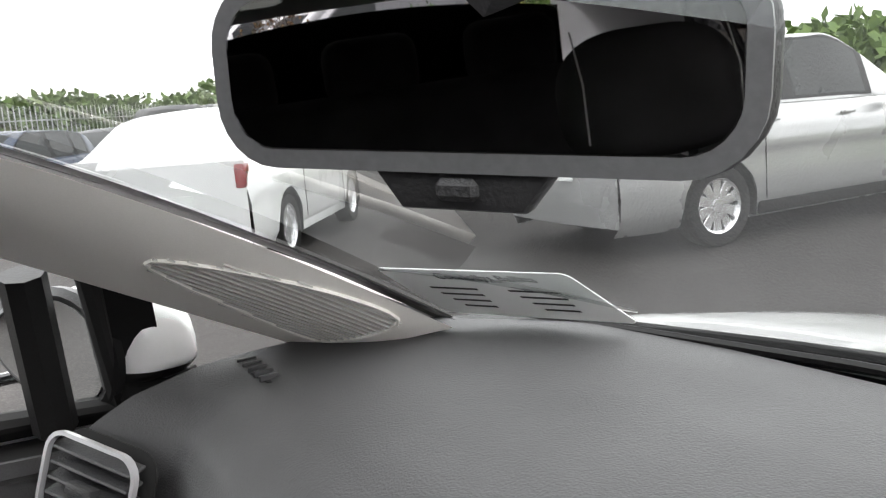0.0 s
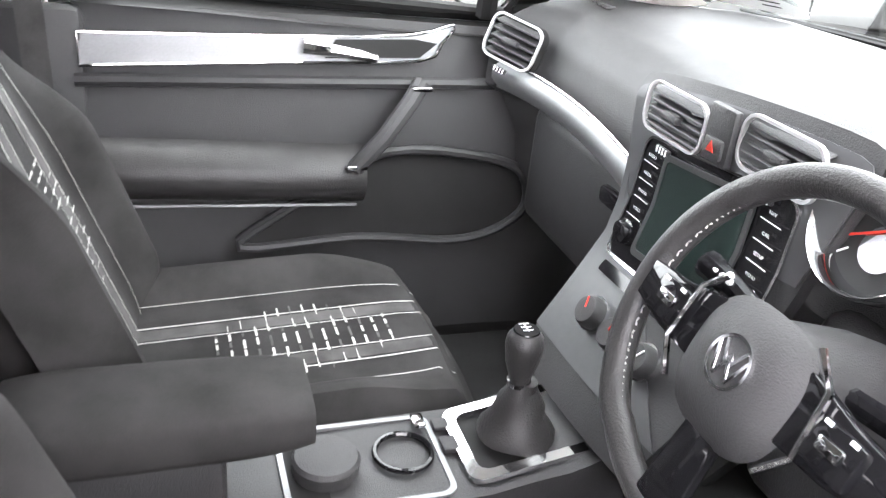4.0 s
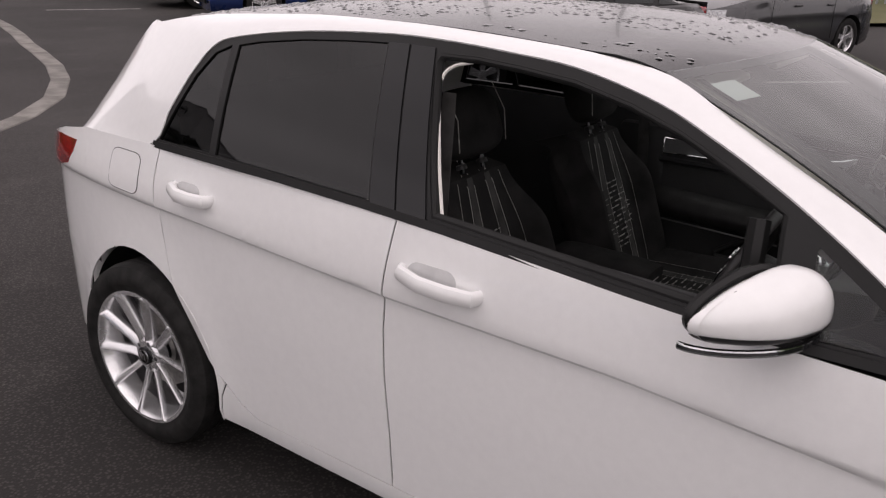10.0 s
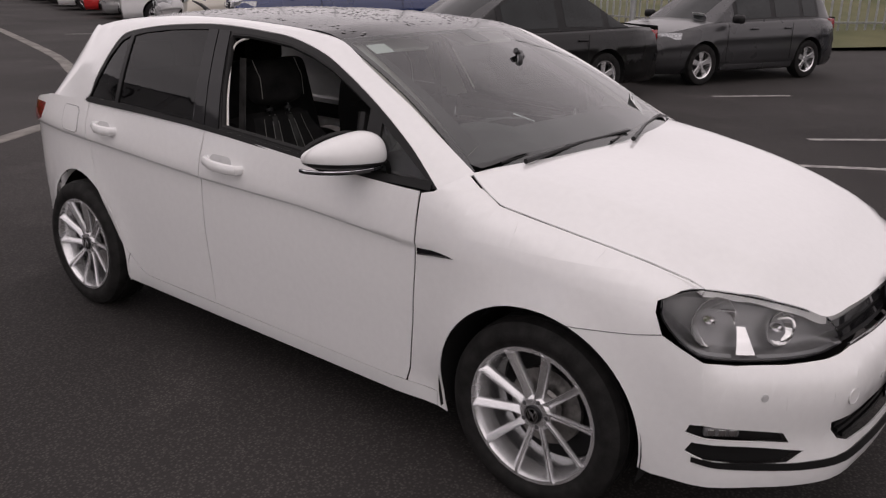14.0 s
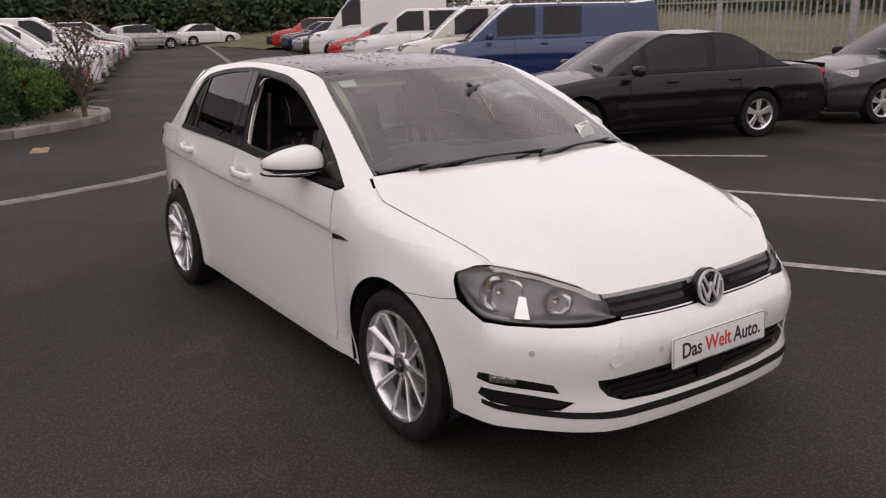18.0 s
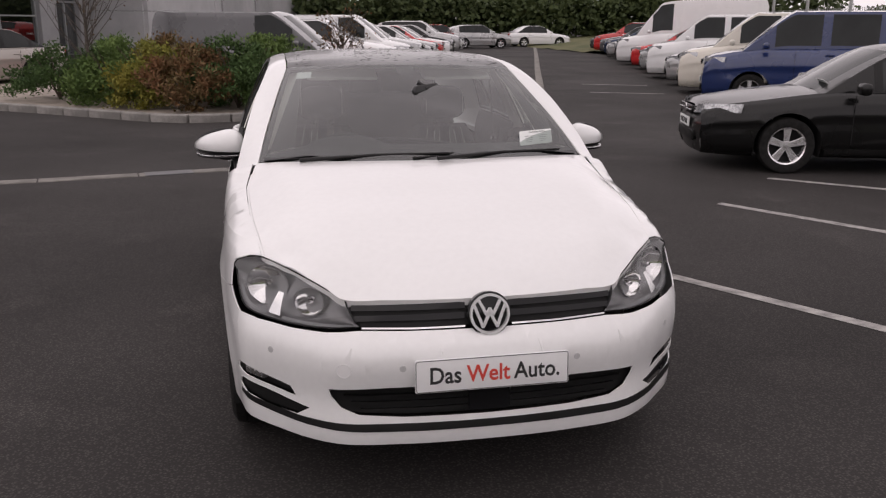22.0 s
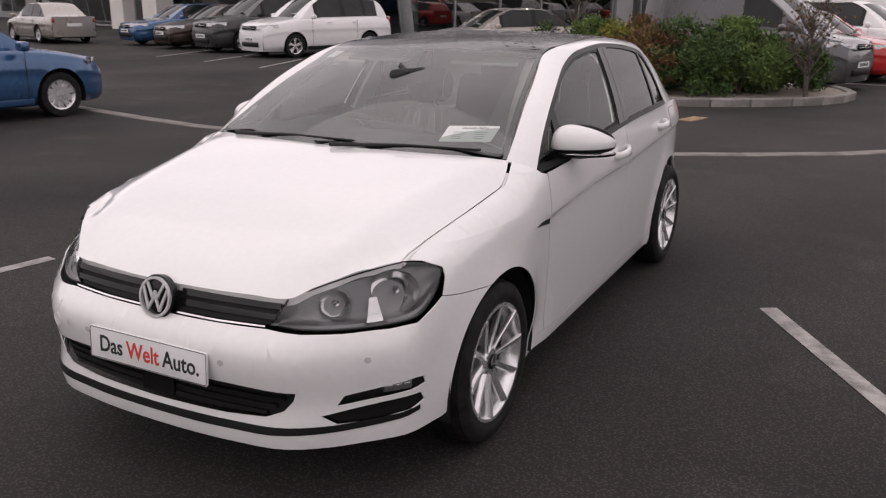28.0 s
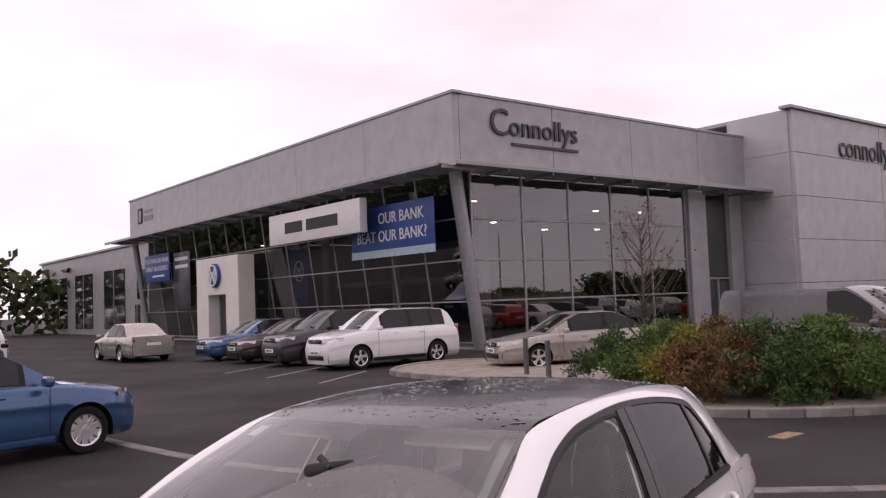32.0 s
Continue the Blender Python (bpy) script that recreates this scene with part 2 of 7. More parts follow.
def flip_x(bm):
    for v in bm.verts:
        v.co.x = -v.co.x
    bmesh.ops.reverse_faces(bm, faces=bm.faces[:])
    return bm


def grid_mesh(fn, nu, nv, closed_u=False, closed_v=False, caps=False):
    """A sheet of nu x nv points fn(i/nu, j/nv)."""
    bm = bmesh.new()
    rows = [[bm.verts.new(fn(i / (nu if closed_u else nu - 1), j / (nv if closed_v else nv - 1))) for j in range(nv)] for i in range(nu)]
    for i in range(nu if closed_u else nu - 1):
        for j in range(nv if closed_v else nv - 1):
            a, b = rows[i], rows[(i + 1) % nu]
            q = [a[j], b[j], b[(j + 1) % nv], a[(j + 1) % nv]]
            if len(set(q)) == 4:
                try:
                    bm.faces.new(q)
                except ValueError:
                    pass
    if caps:
        for r in (rows[0], rows[-1]):
            bm.faces.new(r)
    bmesh.ops.remove_doubles(bm, verts=bm.verts[:], dist=1e-5)
    bmesh.ops.recalc_face_normals(bm, faces=bm.faces[:])
    return bm


def tube(path, r, n=8, caps=True, rfn=None, closed=False):
    """A tube of radius r (or rfn(0..1)) along a path of points."""
    p = [Vector(q) for q in path]; k = len(p); bm = bmesh.new(); rings = []; up = None
    for i in range(k):
        d = (p[(i + 1) % k] - p[i - 1]) if closed else (p[min(k - 1, i + 1)] - p[max(0, i - 1)])
        d.normalize()
        if up is None:
            up = d.orthogonal().normalized()
        up = (up - d * up.dot(d)).normalized(); w = d.cross(up)
        rr = rfn(i / max(1, k - 1)) if rfn else r
        rings.append([bm.verts.new(p[i] + (up * math.cos(a) + w * math.sin(a)) * rr) for a in (math.tau * j / n for j in range(n))])
    for i in range(k if closed else k - 1):
        for j in range(n):
            bm.faces.new((rings[i][j], rings[(i + 1) % k][j], rings[(i + 1) % k][(j + 1) % n], rings[i][(j + 1) % n]))
    if caps and not closed:
        bm.faces.new(rings[0]); bm.faces.new(rings[-1])
    bmesh.ops.recalc_face_normals(bm, faces=bm.faces[:])
    return bm


def rbox(sx, sy, sz, bev=.01, seg=2, at=(0, 0, 0), m=None):
    """A box with rounded edges."""
    bm = bmesh.new(); bmesh.ops.create_cube(bm, size=1)
    for v in bm.verts:
        v.co = Vector((v.co.x * sx, v.co.y * sy, v.co.z * sz))
    if bev:
        bmesh.ops.bevel(bm, geom=bm.edges[:], offset=min(bev, .49 * min(sx, sy, sz)), segments=seg, profile=.5, affect="EDGES")
    if m is not None:
        bm.transform(m)
    bmesh.ops.translate(bm, verts=bm.verts[:], vec=at)
    return bm


def prism(outline, depth, bev=.0, m=None, seg=2):
    """A plate of the 2D outline (x, y), with thickness depth along z, edges bevelled."""
    bm = bmesh.new(); vs = [bm.verts.new((p[0], p[1], 0)) for p in outline]
    f = bm.faces.new(vs); r = bmesh.ops.extrude_face_region(bm, geom=[f])
    bmesh.ops.translate(bm, verts=[v for v in r["geom"] if isinstance(v, bmesh.types.BMVert)], vec=(0, 0, depth))
    bmesh.ops.recalc_face_normals(bm, faces=bm.faces[:])
    if bev:
        es = [e for e in bm.edges if abs(e.verts[0].co.z - e.verts[1].co.z) < 1e-6]
        bmesh.ops.bevel(bm, geom=es, offset=bev, segments=seg, profile=.5, affect="EDGES")
    if m is not None:
        bm.transform(m)
    return bm


def lathe(profile, n=32, axis="x"):
    """A turned shape from (along, radius) about an axis."""
    bm = bmesh.new(); rings = []
    for a, r in profile:
        ring = []
        for j in range(n):
            c, s = math.cos(math.tau * j / n) * r, math.sin(math.tau * j / n) * r
            ring.append(bm.verts.new((a, c, s) if axis == "x" else (c, s, a)))
        rings.append(ring)
    for p, q in zip(rings, rings[1:]):
        for j in range(n):
            bm.faces.new((p[j], q[j], q[(j + 1) % n], p[(j + 1) % n]))
    for ring, (a, r) in ((rings[0], profile[0]), (rings[-1], profile[-1])):
        if r < .04:
            bm.faces.new(ring)
    bmesh.ops.remove_doubles(bm, verts=bm.verts[:], dist=1e-6)
    bmesh.ops.recalc_face_normals(bm, faces=bm.faces[:])
    return bm


def join(*bms):
    out = bms[0]
    for b in bms[1:]:
        me = bpy.data.meshes.new("tmp"); b.to_mesh(me); b.free(); out.from_mesh(me); bpy.data.meshes.remove(me)
    return out


def rrect(w, h, r, n=4):
    return [(sx * (w / 2 - r) + r * math.cos(a), sy * (h / 2 - r) + r * math.sin(a))
            for sx, sy, a0 in ((1, 1, 0), (-1, 1, 90), (-1, -1, 180), (1, -1, 270)) for a in (radians(a0 + 90 * i / n) for i in range(n + 1))]


def text_bm(body, size, depth=.0008, weight=0.0):
    """Letters as a thin mesh, centred, reading along x with z towards the reader."""
    c = bpy.data.curves.new("letters", "FONT"); c.body, c.size, c.extrude, c.align_x, c.align_y = body, size, depth, "CENTER", "CENTER"; c.resolution_u, c.offset = 3, weight
    o = bpy.data.objects.new("letters", c); me = o.to_mesh(); bm = bmesh.new(); bm.from_mesh(me); o.to_mesh_clear()
    bpy.data.objects.remove(o); bpy.data.curves.remove(c)
    return bm


def vw_badge(r, depth):
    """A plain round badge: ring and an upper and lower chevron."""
    n = 40; parts = [lathe([(0, r * .86), (depth, r * .88), (depth, r), (0, r)], n, "z")]
    for pts in ([(-.52, .62), (-.16, -.06), (0, .24), (.16, -.06), (.52, .62)], [(-.78, .42), (-.36, -.66), (0, .06), (.36, -.66), (.78, .42)]):
        p = [(x * r, (y + .03) * r, depth * .6) for x, y in pts]
        for a, b in zip(p, p[1:]):
            a, b = Vector(a), Vector(b); d = b - a
            parts.append(rbox(d.length + .06 * r, .15 * r, depth * .8, .1 * depth, 1, m=Matrix.Translation((a + b) / 2) @ Matrix.Rotation(math.atan2(d.y, d.x), 4, "Z")))
    return join(*parts)


def wheel(parent, x, y, side, R=.315, rim=.227, spokes=10, w=.2, twin=False, dark=False):
    """A wheel with tyre, alloy rim, spokes, hub cap and brake disc; side +1 faces +x."""
    e = _empty("wheel", Matrix.Identity(4)); e.parent = parent; e.matrix_basis = Matrix.Translation((x, y, R)) @ (Matrix.Rotation(math.pi, 4, "Z") if side < 0 else Matrix.Identity(4))
    h = w / 2
    tyre = lathe([(-h * .9, rim), (-h, rim + .03), (-h, R - .035), (-h * .82, R - .008), (-h * .5, R), (-h * .46, R - .006), (-h * .40, R - .006), (-h * .36, R), (-.004, R), (-.004, R - .006), (.004, R - .006), (.004, R),
                  (h * .36, R), (h * .40, R - .006), (h * .46, R - .006), (h * .5, R), (h * .82, R - .008), (h, R - .035), (h * 1.02, R - .06), (h * .98, rim + .02), (h * .9, rim)], 56)
    part("tyre", tyre, RUBBER, e, "black rubber tyre")
    bar = lathe([(-h * .8, rim - .012), (-h * .8, rim + .002), (h * .88, rim + .004), (h * .94, rim + .002), (h * .94, rim - .010), (h * .8, rim - .018), (h * .2, rim - .028)], 56)
    part("rim", bar, ALLOY, e, "bright silver alloy rim")
    part("brake_disc", lathe([(-.02, .13), (.0, .13), (.0, .06), (.01, .05)], 32), DISC, e)
    # dark dish behind the spokes, coloured as the shade inside the wheel
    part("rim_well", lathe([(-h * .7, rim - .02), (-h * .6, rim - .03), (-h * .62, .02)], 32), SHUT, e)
    def spoke(a, taper):
        pts = [(.045, -.015), (.09, -.011 - .002 * taper), (rim - .02, -.014), (rim - .005, -.018), (rim - .005, .018), (rim - .02, .014), (.09, .011 + .002 * taper), (.045, .015)]
        bm = prism(pts, .022, .006)
        for v in bm.verts:
            q = math.hypot(v.co.x, v.co.y); v.co.z += .028 * sstep(.05, rim, q) - .012 + .55 * v.co.y
        bm.transform(Matrix(((0, 0, 1, h * .55), (1, 0, 0, 0), (0, 1, 0, 0), (0, 0, 0, 1)))); bm.transform(Matrix.Rotation(a, 4, "X"))
        return bm
    for i in range(spokes):
        part("spoke", spoke(math.tau * i / spokes + .1, 1), ALLOY, e, "tapered silver spoke" if not i else "")
    part("hub", lathe([(h * .3, .062), (h * .62, .06), (h * .70, .05), (h * .70, .02)], 28), ALLOY, e)
    cap = lathe([(h * .68, .031), (h * .78, .030), (h * .80, .026), (h * .80, .002)], 24)
    c = part("centre_cap", cap, BLACKGLOSS, e, "dark centre cap with a round emblem")
    b = vw_badge(.024, .003); b.transform(Matrix(((0, 0, 1, h * .80), (1, 0, 0, 0), (0, 1, 0, 0), (0, 0, 0, 1))))
    part("emblem", b, CHROME, c)
    for i in range(5):
        a = math.tau * i / 5
        bm = lathe([(h * .6, .008), (h * .7, .008), (h * .71, .004)], 8); bmesh.ops.translate(bm, verts=bm.verts[:], vec=(0, math.cos(a) * .045, math.sin(a) * .045))
        part("wheel_bolt", bm, ALLOYDARK, e)
    return e


# ---- the white hatchback ----
PLAN = [(0, -2.06), (.35, -2.05), (.60, -1.99), (.75, -1.87), (.825, -1.65), (.862, -1.3), (.874, -.8), (.882, -.3), (.889, .3), (.896, .8), (.900, 1.1), (.897, 1.33),
        (.885, 1.52), (.866, 1.69), (.832, 1.835), (.785, 1.905), (.72, 1.972), (.62, 2.067), (.49, 2.146), (.30, 2.176), (.15, 2.187), (0, 2.19)]
_plan = spline(PLAN, 14); _cum = [0.0]
for _a, _b in zip(_plan, _plan[1:]):
    _cum.append(_cum[-1] + (_b - _a).length)
_s0 = next(c - v.y for c, v in zip(_cum, _plan) if v.y > 0)
_cum = np.array(_cum) - _s0; _px = np.array([v.x for v in _plan]); _py = np.array([v.y for v in _plan])
SF = float(_cum[-1])                       # the middle of the nose


def s_y(y):
    k = np.argmax(_py >= y); return float(np.interp(y, _py[k - 1:k + 1], _cum[k - 1:k + 1]))


def s_x(x):
    k = len(_px) - 1 - np.argmax(_px[::-1] >= x); return float(np.interp(-x, -_px[k:k + 2], _cum[k:k + 2]))


DOOR = smooth_table([(.14, .10), (.18, .055), (.22, .035), (.30, .026), (.45, .018), (.60, .012), (.74, .013), (.796, .0125), (.808, .001), (.82, -.001), (.84, .001), (.90, .009), (.96, .022), (1.02, .037), (1.08, .055)])
FPROF = smooth_table([(-.02, .20), (0, .165), (.015, .105), (.035, .062), (.06, .038), (.10, .022), (.16, .010), (.22, .004), (.30, .006), (.45, .012), (.62, .03), (.75, .06)])
FRONT = smooth_table([(.14, .12), (.18, .07), (.22, .03), (.26, .010), (.30, .004), (.34, .014), (.40, .022), (.46, .012), (.50, .003), (.54, .0), (.575, .006), (.60, .022), (.62, .046), (.64, .066), (.67, .078), (.70, .090), (.73, .108), (.77, .15), (.80, .20), (.85, .28)])
# seam between bonnet and wing: y, x, z
SEAM = [(.975, .750, 1.018), (1.03, .768, .985), (1.115, .785, .945), (1.206, .782, .930), (1.35, .775, .908), (1.494, .764, .885), (1.613, .749, .861), (1.727, .734, .833), (1.771, .728, .815)]
_fp = sorted((b, a) for a, b in FPROF if a <= .22)
FTOP = [(.80, 1.06)] + [(y, z + float(np.interp(float(np.interp(y, _py[60:], _px[60:])) - x, [p[0] for p in _fp], [p[1] for p in _fp]))) for y, x, z in SEAM] + [(1.9, .775), (2.1, .72)]
CREASE = [(-1.6, .065), (-1.0, .045), (-.3, .014), (.3, .008), (.86, -.024), (1.1, -.03)]


def lower(s, z):
    """The body below the belt: s runs along the flank and round the nose, z is height."""
    mir = s > SF; s1 = 2 * SF - s if mir else s
    x, y = np.interp(s1, _cum, _px), np.interp(s1, _cum, _py)
    e = .02; dx = np.interp(s1 + e, _cum, _px) - np.interp(s1 - e, _cum, _px); dy = np.interp(s1 + e, _cum, _py) - np.interp(s1 - e, _cum, _py)
    if s1 > SF - e:
        dx, dy = -1, 0
    L = math.hypot(dx, dy); nx, ny = dy / L, -dx / L
    w = sstep(.72, .98, y)
    side = lerp(z, DOOR) * (1 - w) + lerp(lerp(y, FTOP) - z, FPROF) * w
    for yc in (1.3185, -1.3185):                  # the lips of the wheel arches stand out a little
        r = math.hypot(y - yc, z - .315); side -= .012 * math.exp(-((r - .36) / .05) ** 2) * (z > .2)
    end = lerp(z, FRONT) if y > 0 else (.0 if z < .95 else (z - .95) * .6)
    d = side * nx * nx + end * ny * ny
    x, y = max(0, x - nx * d) if s1 < SF - .001 else 0, y - ny * d
    z += lerp(y, CREASE) * math.exp(-((z - .808) / .13) ** 2) * sstep(1.0, .8, y)       # the shoulder crease climbs to the rear
    return Vector((-x if mir else x, y, z))


def upper(y, z):
    """The flank of the glasshouse: x from y and z."""
    t = (z - 1.0) / .4
    x = .848 - .135 * t - .055 * t * t - .10 * sstep(-.9, -2.1, y) - .022 * sstep(.4, .95, y)
    return Vector((x, y, z))


HOODC = smooth_table([(.95, 1.075), (1.13, 1.062), (1.4, 1.022), (1.65, .960), (1.85, .888), (1.98, .825), (2.06, .778), (2.13, .745), (2.2, .70)])


HOODC = smooth_table([(.93, 1.052), (1.10, 1.040), (1.25, 1.020), (1.45, .985), (1.65, .938), (1.85, .868), (1.98, .803), (2.04, .763), (2.09, .722), (2.12, .69)])


def seam_at(y):
    return [float(np.interp(y, [p[0] for p in SEAM], [p[k] for p in SEAM])) for k in (1, 2)]


def ridge(x, y):
    t = abs(x) - (.69 - .21 * (y - 1.0) / 1.04)
    return t / 2 + math.sqrt(t * t / 4 + .0003)


EDGE_DROP = [(.36, 0), (.469, .006), (.53, .015), (.59, .029), (.66, .029), (.70, .012), (.728, 0)]      # how far the bonnet turns down over the lamp
EDGE_Y = [(.36, 2.06), (.469, 2.038), (.53, 1.985), (.59, 1.925), (.66, 1.848), (.728, 1.771)]


def hood_z(x, y):
    """The bonnet: a crowned middle between two ridges, falling away to the wings."""
    xs, zs = seam_at(y); crown = lambda q: lerp(y, HOODC) - .020 * (q / .7) ** 2
    drop = lerp(abs(x), EDGE_DROP) * sstep(.20, .0, lerp(abs(x), EDGE_Y) - y)
    return Vector((x, y, crown(x) - drop - (crown(xs) - zs) / ridge(xs, y) * ridge(x, y) * sstep(2.13, 1.95, y) - .030 * (x / .5) ** 2 * sstep(1.85, 2.05, y)))


SIDE_C = [(.745, .968, 1.018), (.672, .60, 1.212), (.582, .217, 1.385), (.578, .0, 1.413), (.573, -.4, 1.430), (.562, -.9, 1.418), (.548, -1.35, 1.372), (.54, -1.56, 1.333)]
ROOFC = smooth_table([(.42, 1.396), (.30, 1.416), (.1, 1.438), (-.2, 1.453), (-.5, 1.456), (-.9, 1.444), (-1.3, 1.402), (-1.6, 1.352)])
_sc = spline(SIDE_C, 10)
SC_X = smooth_table(sorted((v.y, v.x) for v in _sc)); SC_Z = sorted((v.y, v.z) for v in _sc); SC_X = sorted((v.y, v.x) for v in _sc)


def roof_z(x, y):
    xe, ze, zc = lerp(y, SC_X), lerp(y, SC_Z), lerp(-y, [(-a, b) for a, b in ROOFC])
    u = min(1.05, abs(x) / xe)
    return Vector((x, y, zc + (ze - zc) * u ** 2.6))


def screen(u, v):
    """The windscreen: u across -1..1, v from the scuttle 0 to the roof 1."""
    sd = Vector((.738, .962, 1.020)).lerp(Vector((.578, .217, 1.386)), v); md = Vector((0, 1.13, 1.034)).lerp(Vector((0, .362, 1.408)), v)
    sd.y += .03 * math.sin(math.pi * v); sd.z += .012 * math.sin(math.pi * v); md.z += .022 * math.sin(math.pi * v)
    q = u * u
    return Vector((sd.x * u, md.y + (sd.y - md.y) * q, md.z + (sd.z - md.z) * q))


car = thing("white_hatchback", Matrix.Identity(4), "white five-door hatchback with a wet black roof, driver's window open", "car")


def both(name, outlines, fn, material, label="", parent=car, step=.06, thick=.004, offset=0.0):
    """One panel for each flank."""
    r = []
    for mir in (False, True):
        r.append(part(name, patch(outlines, fn, step, thick, mir, offset), material, parent, label))
    return r


def arc(yc, zc, r, a0, a1, n=24):
    return [(yc + r * math.cos(radians(a0 + (a1 - a0) * i / n)), zc + r * math.sin(radians(a0 + (a1 - a0) * i / n))) for i in range(n + 1)]


BELT = [(.91, .966), (.60, .970), (.34, .978), (.18, .987), (-.05, 1.003), (-.32, 1.017), (-.60, 1.026), (-.90, 1.033), (-1.24, 1.030)]
belt = lambda y: lerp(-y, [(-a, b) for a, b in BELT])
g = .0025
# front door, rear door, sill, fender, rear quarter
fd = [(.857, belt(.857))] + [(y, belt(y)) for y in (.6, .3, 0, -.2)] + [(-.292 + g, belt(-.292)), (-.305 + g, .86), (-.312 + g, .72), (-.307 + g, .6), (-.292 + g, .42), (-.287 + g, .30), (-.286, .268)] + [(.2, .267), (.70, .267), (.795, .268), (.812, .32), (.836, .5), (.850, .7), (.856, .85)]
rd = [(-.292 - g, belt(-.292)), (-.6, belt(-.6)), (-.95, belt(-.95)), (-1.185, 1.030)] + spline([(-1.19, .97), (-1.187, .86), (-1.170, .74), (-1.125, .625), (-1.06, .52), (-.99, .42), (-.925, .352), (-.87, .295)], 4) + [(-.80, .268), (-.5, .268), (-.289, .268), (-.287 - g, .30), (-.292 - g, .42), (-.307 - g, .6), (-.312 - g, .72), (-.305 - g, .86)]
doors = both("front_door_skin", [fd], lower, WHITE, "white door panel with a sharp shoulder crease")
rdoors = both("rear_door_skin", [rd], lower, WHITE, "white rear door panel")
sill = [(.925, .259), (.795, .264), (-.80, .264), (-.872, .289), (-.925, .346), (-.945, .30), (-.958, .215), (-.9, .205), (.923, .205)]
both("sill", [sill], lower, WHITE, "white sill below the doors")
_sg = [0.9 + (SF - .9) * i / 700 for i in range(701)]


def s_at(x, y, z):
    """The place along the flank and nose that lies nearest to a point."""
    return min(_sg, key=lambda s: (lower(s, z).x - x) ** 2 + (lower(s, z).y - y) ** 2)


def on_nose(pts):
    return [(s_at(*p), p[2]) for p in pts]


LAMP_TOP = [(.728, 1.771, .812), (.66, 1.848, .797), (.59, 1.925, .775), (.53, 1.985, .752), (.469, 2.038, .722)]
LAMP_LOW = [(.427, 2.077, .640), (.53, 2.045, .632), (.64, 1.975, .630), (.74, 1.875, .633), (.792, 1.809, .643)]
LAMP_OUT = [(.812, 1.762, .672), (.820, 1.715, .715), (.823, 1.686, .760), (.819, 1.684, .785), (.780, 1.722, .808)]
lamp_top, lamp_low, lamp_out = on_nose(LAMP_TOP), on_nose(LAMP_LOW), on_nose(LAMP_OUT)
WS = [(s_y(1.47), .668), (s_y(1.56), .676), (s_y(1.64), .686)]                       # seam between wing and bumper
fen = [(.866, .962), (.863, .85), (.856, .7), (.842, .5), (.818, .32), (.801, .266), (.928, .262), (.926, .205)] + arc(1.3185, .320, .366, 199, 71, 22) + WS + \
      [(lamp_out[1][0] - .012, .700), (lamp_out[2][0] - .008, .757), (lamp_out[3][0] - .006, .787), (lamp_out[4][0], .812)] + \
      [(s_at(x, y, z), z - .002) for y, x, z in reversed(SEAM)] + [(.94, .992), (.912, .972)]


def strip(p, q, n=5):
    """A sheet between two rows of points, gently crowned."""
    return grid_mesh(lambda u, v: p[round(u * (len(p) - 1))].lerp(q[round(u * (len(p) - 1))], v) + Vector((0, 0, .010 * v * (1 - v))), len(p), n)


def fender_bm():
    return patch([fen], lower, .035, .004)


for mir in (False, True):
    fb = fender_bm()
    part("front_fender", flip_x(fb) if mir else fb, WHITE, car, "white front wing over the wheel")
qt = [(-1.19, 1.030), (-1.195, .97), (-1.192, .86), (-1.175, .74), (-1.13, .622), (-1.065, .517), (-.995, .417), (-.93, .349), (-.95, .30), (-.965, .20)] + arc(-1.3185, .315, .358, -20, 200, 26)[1:] + \
     [(-1.75, .24), (-1.98, .24), (-1.98, .70), (-1.95, .93), (-1.78, .985), (-1.6, 1.02)]
both("rear_quarter", [qt], lower, WHITE, "white rear quarter panel")
fl = [(-1.345 + x, .905 + z) for x, z in rrect(.150, .165, .03)]
both("fuel_flap", [fl], lower, WHITE, "white fuel filler flap", offset=.0015, thick=.001)
both("fuel_flap_seam", [[(-1.345 + x, .905 + z) for x, z in rrect(.155, .170, .032)]], lower, SHUT, offset=.0008, thick=.0005)
tl = [(-1.655, .958), (-1.665, .90), (-1.70, .83), (-1.80, .80), (-1.97, .79), (-1.945, .925), (-1.80, .955)]
both("tail_lamp", [tl], lower, REDLENS, "red wrap-round tail lamp", offset=.003, thick=.006)

# nose: bumper skin with openings
rev = lambda o: [(2 * SF - s, z) for s, z in reversed(o)]
half = arc(1.3185, .320, .366, -7, 70, 16)[0:] + [(s - .001, z - .003) for s, z in WS] + [(lamp_out[1][0] - .010, .697), (lamp_out[0][0] - .002, .668)] + [(s, z - .004) for s, z in reversed(lamp_low)] + on_nose([(.30, 2.10, .633), (.15, 2.115, .632)])
half = [(s_y(y) if i < 17 else y, z) for i, (y, z) in enumerate(half)]
low = [half[0], (s_y(1.72), .262), (s_x(.78), .255), (s_x(.6), .250), (s_x(.4), .248), (s_x(.2), .247)]
bump = half + [(SF, .632)] + [(2 * SF - s, z) for s, z in reversed(half)] + [(2 * SF - s, z) for s, z in low[1:]] + [(SF, .247)] + [p for p in reversed(low[1:])]
intake_h = on_nose([(.20, 2.17, .455), (.40, 2.14, .451), (.537, 2.106, .444), (.525, 2.10, .415), (.495, 2.11, .38), (.44, 2.13, .356), (.30, 2.16, .346)])
intake = intake_h + [(SF, .343)] + [(2 * SF - s, z) for s, z in reversed(intake_h)] + [(SF, .456)]
